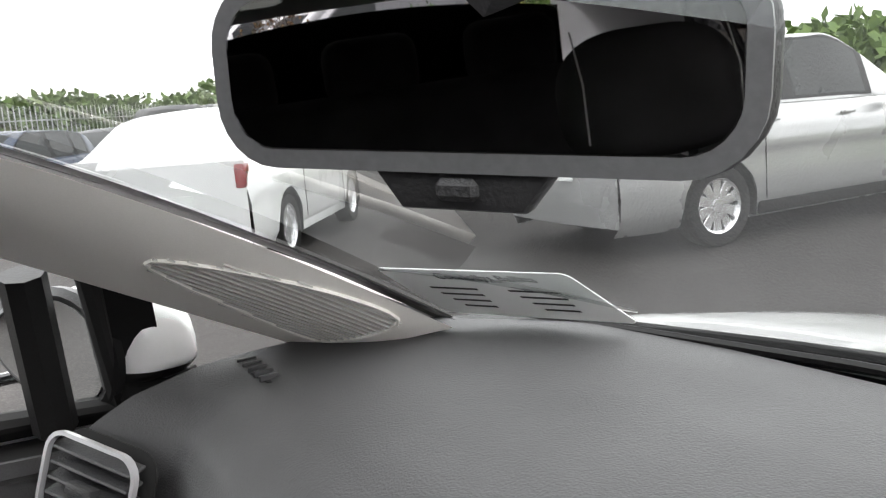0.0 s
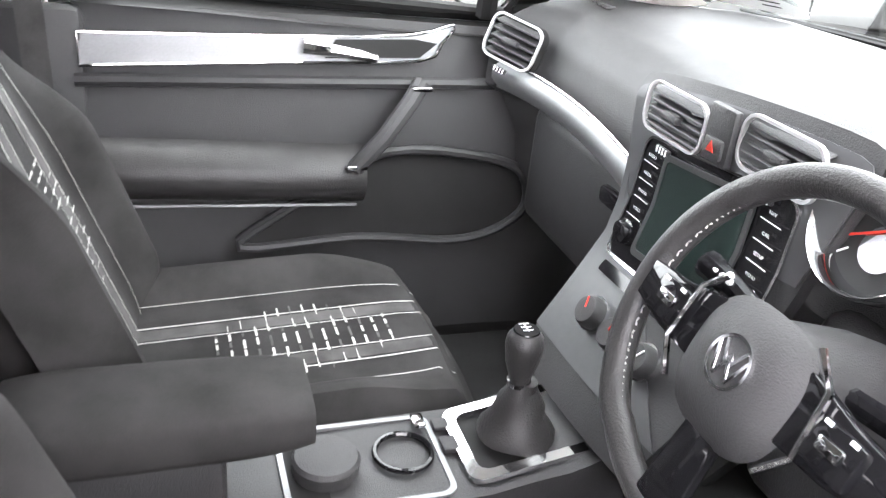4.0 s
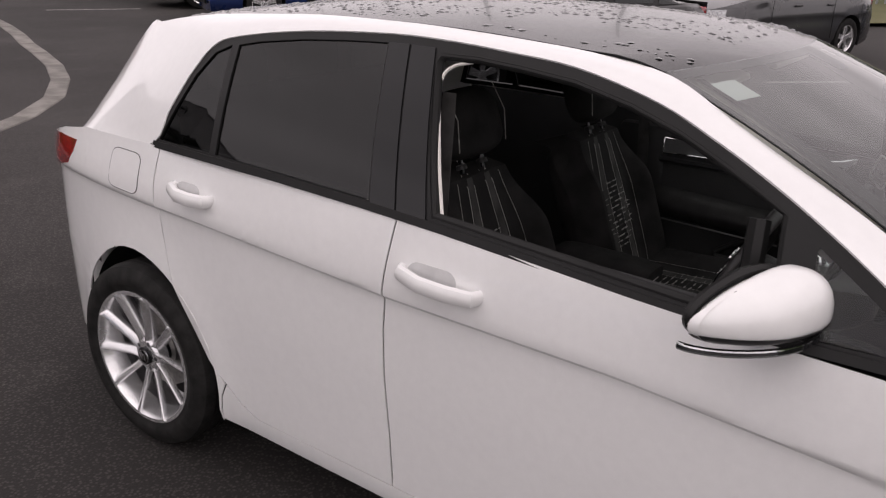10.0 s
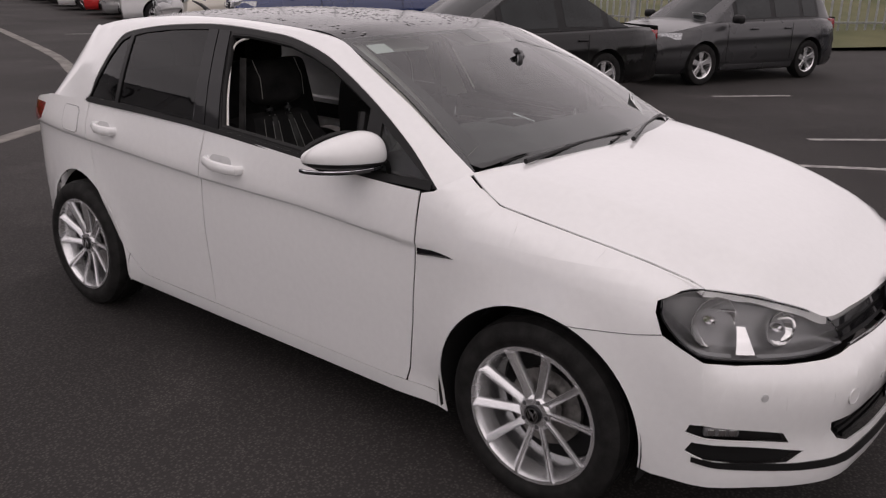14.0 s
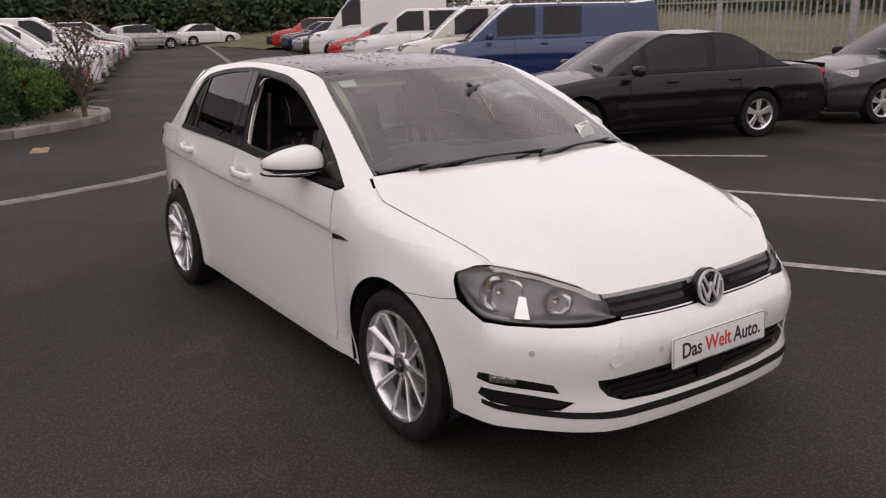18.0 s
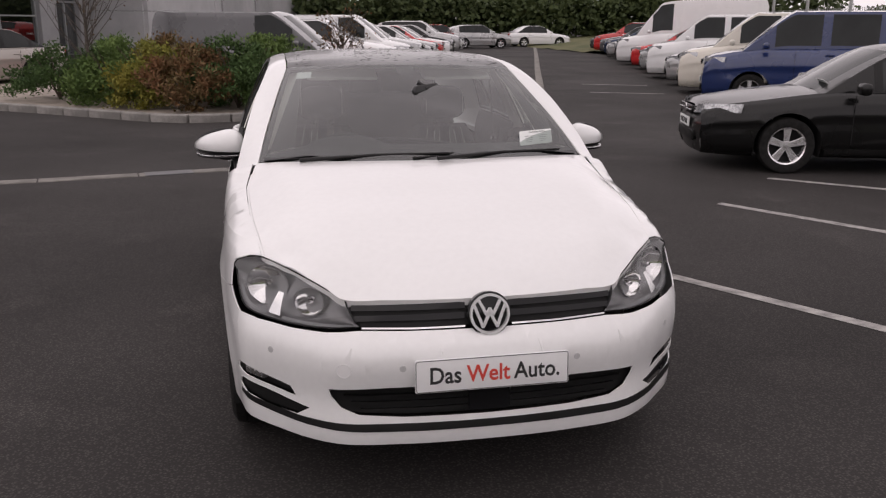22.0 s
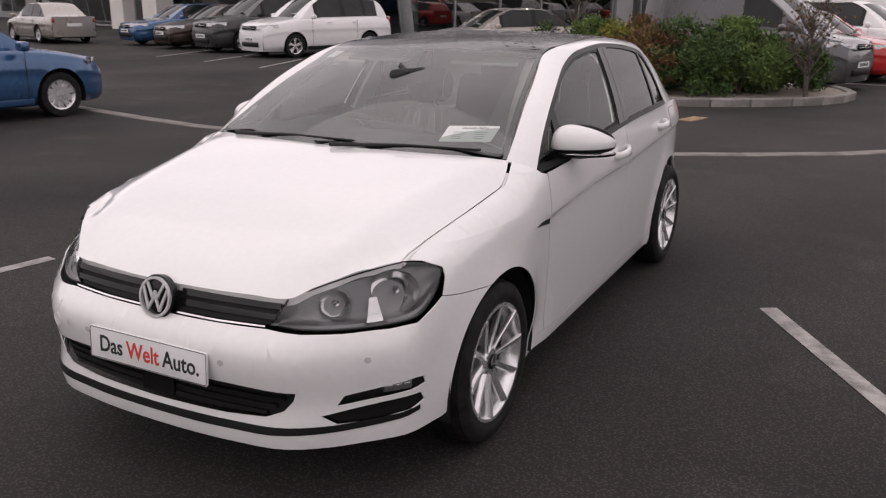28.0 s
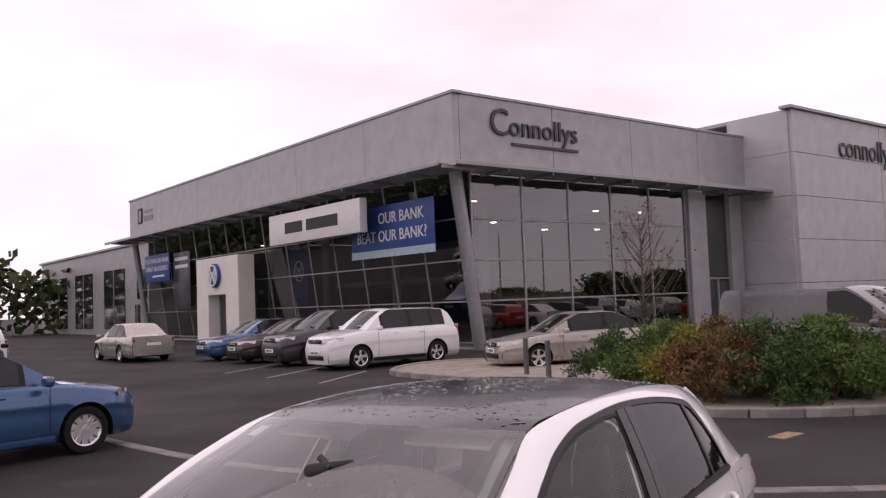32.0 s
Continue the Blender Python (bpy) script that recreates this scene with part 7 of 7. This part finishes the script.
put_car("sedan", "beige", 8.6, -17.0, .62, .78, "on the paved island with a white price card", group="cars on display")
put_car("hatch", "blue", 9.05, -4.2, -.12, -1.0, "parked in the open yard", 10)
put_car("hatch", "black", 23.5, -10.6, .8, -.6, "parked with its tail to the yard")
for st, cl, x, y in (("sedan", "beige", 27.5, -18.5), ("hatch", "white", 33, -15.5), ("hatch", "silver", 36, -14.5), ("suv", "white", 39, -13.0), ("hatch", "white", 42, -12)):
    put_car(st, cl, x, y, .95, -.31, "parked far along the yard")
# cars ahead of the white hatchback, seen through its windscreen
put_car("suv", "silver", -5.34, 8.32, .05, 1.0, "seen through the windscreen, tail to the hatchback", 10)
put_car("hatch", "white", -9.9, 3.9, -.80, .60, "seen through the windscreen, tail to the hatchback", 10)
put_car("sedan", "white", -14.6, 4.4, -.80, .60, "seen through the windscreen, tail to the hatchback", 10)
# earth bank and grass beyond, fence, far hedges
BANK = mat("bare_earth", (.17, .135, .10), .95, var=.25, scale=1.2, bump=.6, bscale=20, col2=(.07, .065, .05))
GRASS = mat("rough_grass", (.06, .10, .025), .95, var=.3, scale=.8, bump=.8, bscale=30, col2=(.13, .15, .05))
bm = grid_mesh(lambda u, v: Vector((-1.2 + 9 * u, 6.6 + 5.5 * v, .02 + .32 * math.sin(math.pi * min(1, u * 1.3) * .7) * math.sin(math.pi * v * .8) + .03 * noise.noise((u * 9, v * 9, 0)))), 24, 18); tagged(link_mesh("earth_bank", bm, BANK), "low bare earth mound beside the asphalt", "bank", kind="structure")
bm = grid_mesh(lambda u, v: Vector((-60 + 90 * u, 13.0 + 40 * v, .05 + 2.0 * v + .15 * noise.noise((u * 20, v * 9, 3)))), 40, 16); tagged(link_mesh("grass_bank", bm, GRASS), "rough green grass beyond the yard", "grass", kind="structure")
bm = grid_mesh(lambda u, v: Vector((-17 - 30 * v - 1.33 * max(0, -56 + 75 * u), -60 + 75 * u - 6 * v, .04 + 2.2 * v + .25 * noise.noise((u * 20, v * 9, 1)))), 50, 14); tagged(link_mesh("grass_bank", bm, mat("dry_grass", (.13, .12, .05), .95, var=.3, scale=.6, bump=.8, bscale=30, col2=(.06, .075, .025))), "dry rough grass beyond the fence", "grass", kind="structure")
GALV = mat("galvanised_steel", (.42, .43, .43), .45, .6, var=.15, scale=9)
fence = thing("palisade_fence", Matrix.Identity(4), "galvanised steel palisade fence along the yard", "fence")
pal = bpy.data.meshes.new("pale"); _b = rbox(.065, .012, 2.3, .003, 1, (0, 0, 1.2)); _b.to_mesh(pal); _b.free(); pal.materials.append(GALV)
fa, fb = Vector((-18.2, -6.0, 0)), Vector((-31, -52, 0)); n = 200
fc = Vector((-40, 10.5, 0))
for i in range(99):
    o = new("pale", pal); o.parent = fence; o.matrix_basis = Matrix.Translation(fa.lerp(fc, i / 99)) @ Matrix.Rotation(radians(143), 4, "Z")
for z in (.5, 1.9):
    part("fence_rail", tube([fa + Vector((.03, .04, z)), fc + Vector((.03, .04, z))], .03, 4), GALV, fence)
for i in range(n):
    o = new("pale", pal); o.parent = fence; o.matrix_basis = Matrix.Translation(fa.lerp(fb, i / n)) @ Matrix.Rotation(radians(74), 4, "Z")
for z in (.5, 1.9):
    part("fence_rail", tube([fa + Vector((.05, 0, z)), fb + Vector((.05, 0, z))], .03, 4), GALV, fence)
for i in range(9):
    tagged(link_mesh("lamp_post", tube([(0, 0, 0), (0, 0, 7.5)], .07, 10, rfn=lambda t: .085 - .03 * t), GALV, m=Matrix.Translation(fa.lerp(fb, .04 + i * .11) + Vector((.8, 0, 0)))), "tall galvanised steel post by the fence", "post", "posts along the fence")


def hedge(name, a, b_, h, w, n, seed, leaf, mt, label):
    rg = random.Random(seed); V, F = [], []; A, Bv = Vector((*a, 0)), Vector((*b_, 0)); d = (Bv - A).normalized(); s_ = Vector((-d.y, d.x, 0))
    for i in range(n):
        t = rg.random(); top = h * (.72 + .28 * noise.noise((t * (Bv - A).length * .22, seed, 0)) + .12 * noise.noise((t * (Bv - A).length * .9, seed, 5)))
        z = top * rg.random() ** .55; q = A.lerp(Bv, t) + s_ * rg.gauss(0, w * .4) + Vector((0, 0, z))
        v = Vector((rg.gauss(0, 1), rg.gauss(0, 1), rg.gauss(.3, .8))).normalized() * leaf * rg.uniform(.6, 1.5); x_ = v.cross(Vector((rg.gauss(0, 1), rg.gauss(0, 1), rg.gauss(0, 1)))).normalized() * leaf * .4
        b0 = len(V); V += [q, q + v * .5 + x_, q + v, q + v * .5 - x_]; F.append((b0, b0 + 1, b0 + 2, b0 + 3))
    me = bpy.data.meshes.new(name); me.from_pydata(V, [], F); me.materials.append(mt)
    return tagged(new(name, me), label, "hedge", kind="stuff")


hedge("hedge", (-40, -60), (14, -66), 4.6, 2.6, 30000, 1, .42, FARG, "tall dark green hedge closing the far end of the yard")
hedge("hedge", (-34, 2), (-48, -60), 3.4, 4, 16000, 2, .38, FARG, "scrubby green bushes beyond the fence")
hedge("hedge", (-60, 24), (30, 24), 3.6, 4, 22000, 3, .40, GREEN, "green bushes beyond the yard")
hedge("hedge", (-40, -10), (-50, 24), 4.2, 3, 12000, 4, .40, GREEN, "green trees beyond the yard")
hedge("far_woods", (70, -60), (120, 60), 8, 6, 9000, 5, .9, FARG, "distant dark woods")
hedge("far_woods", (-90, -120), (60, -130), 9, 6, 9000, 6, .9, FARG, "distant dark woods")
for i, x in enumerate((-9, -4)):
    tagged(link_mesh("bollard", tube([(0, 0, 0), (0, 0, .8)], .06, 10), ALLOYDARK, m=Matrix.Translation((7.2 + i * .0 - 1.0 * i, -14.4 + .9 * i, .1))), "short dark steel bollard on the paving", "bollard", "bollards on the paving")
# ---- showroom ----
BM = pose(14.1, -22.6, 0, 0, 0, -18.2)          # front corner; x along the front, y towards the yard
CLAD = mat("grey_cladding", (.36, .36, .365), .45, .3, var=.06, scale=1.5, bump=.15, bscale=30)
CLADL = mat("pale_cladding", (.46, .46, .465), .5, .2, var=.06, scale=1.5, bump=.15, bscale=30)
MULL = mat("mullion_grey", (.30, .31, .315), .4, .5, var=.06)
SHOWG = glass_mat("showroom_glass", (.62, .70, .70), .55, .20)
RENDER_W = mat("white_portal_panel", (.74, .72, .68), .5, var=.04, scale=1.2)
BANNER = mat("blue_banner", (.022, .07, .26), .5, var=.08, scale=2)
BANNERT = mat("pale_banner_edge", (.35, .50, .55), .5, var=.1)
bld = thing("showroom", BM, "grey-clad car showroom with tall glazing and a flat roof", "building")
HT, FB, LX, DY = 9.2, 6.45, 34.5, 19.0


def bp(name, bm, mt, parent=None, label=""):
    return part(name, bm, mt, parent or bld, label)


# fascia panels
for i in range(6):
    w = LX / 6; bp("fascia_panel", rbox(w - .02, .30, HT - FB, .01, 1, (w * (i + .5), -.15, (HT + FB) / 2)), CLAD, label="grey fascia panel")
for i in range(4):
    w = DY / 4; bp("fascia_panel", rbox(.30, w - .02, HT - FB, .01, 1, (.15 - .0, -.3 - w * (i + .5) + .0, (HT + FB) / 2)), CLAD)
bp("roof_cap", rbox(LX + .2, .5, .12, .02, 1, (LX / 2, -.2, HT + .05)), MULL); bp("roof_cap", rbox(.5, DY, .12, .02, 1, (.2, -DY / 2 - .4, HT + .05)), MULL)
bp("roof", rbox(LX - .2, DY, .2, .02, 1, (LX / 2, -DY / 2 - .3, HT - .3)), CLAD, label="flat roof")
# canopy of slatted frames
for i in range(17):
    w = (LX + 1.6) / 17; x = -1.0 + w * (i + .5)
    f = bp("canopy_bay", rbox(w - .05, 1.25, .04, .01, 1, (x, .70, FB - .05), pose(0, 0, 0, 4)), CLADL, label="pale canopy bay")
    bp("canopy_arm", rbox(.06, 1.5, .14, .01, 1, (x - w / 2, .62, FB - .12)), MULL)
bp("canopy_beam", rbox(LX + 1.7, .10, .16, .02, 1, (LX / 2, 1.38, FB - .02)), MULL)
for i in range(9):
    w = (DY + 1.2) / 9; y = .9 - w * (i + .5)
    bp("canopy_bay", rbox(1.25, w - .05, .04, .01, 1, (-.70, y, FB - .05)), CLADL); bp("canopy_arm", rbox(1.5, .06, .14, .01, 1, (-.62, y - w / 2, FB - .12)), MULL)
bp("canopy_beam", rbox(.10, DY + 1.3, .16, .02, 1, (-1.38, -DY / 2 + .4, FB - .02)), MULL)
# leaning front glazing: foot set in, head out
SL = .085
zz = [0.25, 1.75, 3.25, 4.75, FB]
def gx(x, z):
    return Vector((x, -1.05 + SL * z * 1.6, z))
for i in range(15):
    x = .5 + i * 2.15
    bp("mullion", tube([gx(x, 0), gx(x, FB)], .045, 4), MULL)
for z in zz[:-1]:
    bp("transom", tube([gx(.3, z), gx(LX - .5, z)], .035, 4), MULL)
for i in range(14):
    for a, b_ in zip(zz, zz[1:]):
        x = .5 + i * 2.15
        bp("pane", grid_mesh(lambda u, v: gx(x + .03 + 2.09 * u, a + .03 + (b_ - a - .06) * v), 2, 2), SHOWG).visible_shadow = False
bp("corner_column", tube([gx(.15, 0), gx(.15, FB)], .22, 12), MULL, label="leaning grey corner column")
bp("end_column", tube([gx(LX - .4, 0), gx(LX - .4, FB)], .2, 12), MULL)
for y in [-.9 - 2.55 * i for i in range(6)]:
    bp("mullion", rbox(.10, .08, FB, .01, 1, (.25, y, FB / 2)), MULL)
for z in zz[:-1]:
    bp("transom", rbox(.08, 12.8, .07, .01, 1, (.25, -7.3, z)), MULL)
for i in range(5):
    for a, b_ in zip(zz, zz[1:]):
        y = -.9 - 2.55 * i
        bp("pane", grid_mesh(lambda u, v: Vector((.25, y - .05 - 2.45 * u, a + .03 + (b_ - a - .06) * v)), 2, 2), SHOWG).visible_shadow = False
bp("side_pier", rbox(.4, 1.3, FB, .02, 1, (.25, -14.4, FB / 2)), CLAD); bp("side_wall", rbox(.3, 1.0, FB, .01, 1, (.3, -17.6, FB / 2)), CLAD)
for z0, z1 in ((.1, 2.3), (2.45, FB)):
    bp("side_door", rbox(.06, 2.1, z1 - z0, .01, 1, (.4, -16.1, (z0 + z1) / 2)), SHOWG)
bp("door_frame", rbox(.12, .1, FB, .01, 1, (.35, -15.05, FB / 2)), MULL); bp("door_frame", rbox(.12, .1, 2.4, .01, 1, (.35, -16.1, 1.2)), MULL); bp("door_frame", rbox(.12, 2.1, .1, .01, 1, (.35, -16.1, 2.38)), MULL)
# interior so that the glass has depth; dark grey paints in the room's dimness
DARK = mat("showroom_interior_shade", (.10, .10, .10), .8, var=.2, scale=.5); TILEF = mat("showroom_tiles", (.30, .30, .30), .3, var=.1, scale=.5)
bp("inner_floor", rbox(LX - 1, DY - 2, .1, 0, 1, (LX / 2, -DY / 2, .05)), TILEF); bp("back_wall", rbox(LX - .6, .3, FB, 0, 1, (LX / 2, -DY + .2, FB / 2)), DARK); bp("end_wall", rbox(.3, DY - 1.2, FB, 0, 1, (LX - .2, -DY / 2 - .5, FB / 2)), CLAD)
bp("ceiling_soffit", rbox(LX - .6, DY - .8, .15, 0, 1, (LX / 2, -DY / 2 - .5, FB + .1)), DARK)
for x in (6, 13, 20, 27):
    bp("inner_column", tube([(x, -6.5, 0), (x, -6.5, FB)], .22, 12), CLADL)
bp("mezzanine", rbox(16, 5, .3, .02, 1, (20, -14.5, 3.1)), CLADL)
LAMP = emit_mat("showroom_lamp", (1.0, .93, .80), 14.0)
for x, y, z in ((1.6, -2.2, 5.6), (3.2, -4.6, 5.0), (2.6, -7.0, 4.7), (1.8, -9.4, 5.5), (3.6, -11.5, 4.9), (2.2, -13.0, 5.6), (6.5, -3.0, 5.7), (11.0, -3.0, 5.7), (16.5, -4.0, 5.5), (23, -4.0, 5.5)):
    ld = tagged(link_mesh("pendant_lamp", lathe([(0, .16), (.10, .15), (.16, .07), (.17, .01)], 16, "z"), ALLOYDARK, m=BM @ Matrix.Translation((x, y, z))), "round showroom pendant lamp, lit", "lamp", "pendant lamps")
    part("bulb", lathe([(-.03, .13), (-.01, .14), (.0, .03)], 16, "z"), LAMP, ld, "glowing lamp face")
    part("cord", tube([(0, 0, .16), (0, 0, FB - z + .1)], .01, 5), SHUT, ld)
# white entrance portal
PX = 18.8
port = thing("entrance_portal", BM, "white entrance portal with a round blue emblem", "portal")
part("portal_wall", rbox(1.5, .9, 4.5, .02, 1, (PX - 1.85, .35, 2.25)), RENDER_W, port); part("portal_wall", rbox(1.5, .9, 4.5, .02, 1, (PX + 1.85, .35, 2.25)), RENDER_W, port)
part("portal_head", rbox(2.2, .9, 1.95, .02, 1, (PX, .35, 3.525)), RENDER_W, port)
part("portal_door", rbox(.95, .06, 2.3, .01, 1, (PX - .5, .10, 1.2)), SHOWG, port); part("portal_door", rbox(.95, .06, 2.3, .01, 1, (PX + .5, .10, 1.2)), SHOWG, port)
for x in (-1.05, 0, 1.05):
    part("door_frame", rbox(.10, .12, 2.5, .01, 1, (PX + x, .12, 1.25)), MULL, port)
TOF = lambda x, y, z: BM @ Matrix(((-1, 0, 0, x), (0, 0, 1, y), (0, 1, 0, z), (0, 0, 0, 1)))
E1 = Matrix(((-1, 0, 0, PX), (0, 0, 1, .82), (0, 1, 0, 3.55), (0, 0, 0, 1)))
bm = lathe([(0, .62), (.14, .62), (.18, .58), (.18, .02)], 40, "z"); bm.transform(E1); em = part("emblem_disc", bm, BANNER, port, "round blue emblem")
bm = vw_badge(.56, .05); bm.transform(E1 @ Matrix.Translation((0, 0, .17))); part("emblem_ring", bm, WHITEINK, em)
# name board, banners, lettering
def board(name, x, y, z, w, h, d, mt, label, cat="sign"):
    o = thing(name, BM, label, cat); part("panel", rbox(w, d, h, .03, 2, (x, y, z)), mt, o); return o


def words(o, txt, x, y, z, size, mt, sx=1.0):
    t = text_bm(txt, size, .01); t.transform(Matrix(((-1, 0, 0, x), (0, 0, 1, y), (0, 1, 0, z), (0, 0, 0, 1))) @ Matrix.Diagonal((sx, 1, 1, 1))); part("lettering", t, mt, o, smooth=False)


nb = board("name_board", 8.3, .95, 5.25, 7.6, 1.35, .35, mat("white_sign", (.72, .72, .71), .4, var=.03), "white name board hung under the canopy")
part("name_bar", rbox(1.55, .02, .48, .02, 1, (9.8, 1.135, 5.25)), INK, nb); part("name_bar", rbox(2.55, .02, .48, .02, 1, (7.4, 1.135, 5.25)), INK, nb)
bn = board("bank_banner", 3.9, .12, 4.75, 5.6, 1.75, .04, BANNER, "blue banner lettered beat our bank")
words(bn, "OUR BANK", 3.2, .15, 5.1, .62, WHITEINK, .95); words(bn, "BEAT OUR BANK?", 3.9, .15, 4.4, .62, WHITEINK, .95); part("banner_edge", rbox(5.6, .03, .30, 0, 1, (3.9, .125, 3.75)), BANNERT, bn)
b2 = board("bank_banner", 29.5, .02, 4.5, 4.2, 1.7, .04, BANNER, "blue banner lettered open for business")
words(b2, "VOLKSWAGEN BANK", 29.5, .05, 4.95, .42, WHITEINK); words(b2, "OPEN FOR BUSINESS", 29.5, .05, 4.45, .42, WHITEINK, .95); part("banner_line", rbox(2.0, .02, .12, 0, 1, (29.2, .045, 4.0)), WHITEINK, b2)
b3 = board("window_poster", 26.3, -.30, 3.6, 2.6, 3.4, .03, mat("dark_poster", (.06, .065, .07), .4, var=.4, scale=1.2), "dark window poster with a pale line of print"); 
for z in (4.9, 4.45):
    part("print_bar", rbox(2.0, .02, .20, 0, 1, (26.3, -.28, z)), WHITEINK, b3)
b4 = board("blue_pennant", 13.6, -1.2, 3.2, 1.7, 3.2, .03, BANNER, "blue hanging pennant inside the glazing")
bm = vw_badge(.5, .02); bm.transform(Matrix(((-1, 0, 0, 13.6), (0, 0, 1, -1.18), (0, 1, 0, 3.5), (0, 0, 0, 1)))); part("pennant_emblem", bm, WHITEINK, b4)
fs = board("social_sign", 32.4, .03, 8.05, .8, 1.0, .04, INK, "dark square sign on the fascia"); part("sign_mark", rbox(.16, .02, .7, 0, 1, (32.3, .06, 8.0)), WHITEINK, fs)
part("sign_bar", rbox(1.6, .02, .34, 0, 1, (30.9, .02, 7.8)), mat("faint_letter", (.20, .20, .20), .5), fs); part("sign_bar", rbox(1.4, .02, .18, 0, 1, (30.9, .02, 8.25)), bpy.data.materials["faint_letter"], fs)
sg = thing("showroom_lettering", BM, "dark raised Connollys lettering on the fascia", "sign")
for txt, y, z, sz in (("C", -2.2, 8.3, 1.45), ("onnollys", -4.55, 8.23, 1.12)):
    t = text_bm(txt, sz, .04); t.transform(Matrix(((0, 0, -1, -.05), (-1, 0, 0, y), (0, 1, 0, z), (0, 0, 0, 1)))); part("letter", t, mat("dark_letter", (.05, .05, .055), .5) if "dark_letter" not in bpy.data.materials else bpy.data.materials["dark_letter"], sg, smooth=False)
part("underline", rbox(.08, 3.6, .10, 0, 1, (-.05, -4.6, 7.57)), bpy.data.materials["dark_letter"], sg)
# pale hall behind, and the grey unit beyond
hall = thing("workshop_hall", BM, "tall pale grey clad workshop hall beside the showroom", "building")
for i in range(5):
    part("cladding_panel", rbox(.3, 8.7, 2.02, .01, 1, (-2.4, -22.8, 1.0 + i * 2.04)), CLADL, hall); 
for j in range(1, 4):
    for i in range(5):
        part("cladding_panel", rbox(.3, 8.7, 2.02, .01, 1, (-2.4, -22.8 - 8.75 * j, 1.0 + i * 2.04)), CLADL, hall)
for i in range(5):
    part("cladding_panel", rbox(3.2, .3, 2.02, .01, 1, (-.75, -18.5, 1.0 + i * 2.04)), CLADL, hall)
part("roof_cap", rbox(.6, 35.4, .16, .02, 1, (-2.4, -35.8, 10.25)), MULL, hall); part("roof_slab", rbox(24, 35, .2, .02, 1, (9.6, -36, 10.1)), CLAD, hall)
for y in (-30, -36):
    part("roller_door", rbox(.1, 3.6, 4.2, .02, 1, (-2.60, y, 2.1)), CLAD, hall, "grey roller door")
t = text_bm("connollys.ie", 1.6, .03); t.transform(Matrix(((0, 0, -1, -2.60), (-1, 0, 0, -26.4), (0, 1, 0, 8.7), (0, 0, 0, 1)))); part("lettering", t, bpy.data.materials["dark_letter"], hall, smooth=False)
unit = thing("far_unit", BM, "low grey clad unit with dark windows beyond the showroom", "building")
part("unit_wall", rbox(34, 12, 7.0, .02, 1, (54, -9, 3.5)), CLAD, unit); part("roof_cap", rbox(34.4, 12.4, .2, .02, 1, (54, -9, 7.05)), MULL, unit)
DG = mat("dark_window", (.02, .024, .026), .08, coat=.4, var=.3, scale=1)
for x, z, w, h in ((40.5, 3.9, 3.0, 2.2), (47.5, 2.9, 5.2, 4.8), (56, 2.9, 5.2, 4.8), (64, 2.9, 5.2, 4.8), (39.5, 1.3, 1.2, 2.2), (42.0, 1.3, 1.0, 2.2)):
    wd = part("window", rbox(w, .10, h, .01, 1, (x, -2.98, z)), DG, unit, "dark window"); part("window_frame", rbox(.08, .12, h, .01, 1, (x, -2.95, z)), MULL, wd)
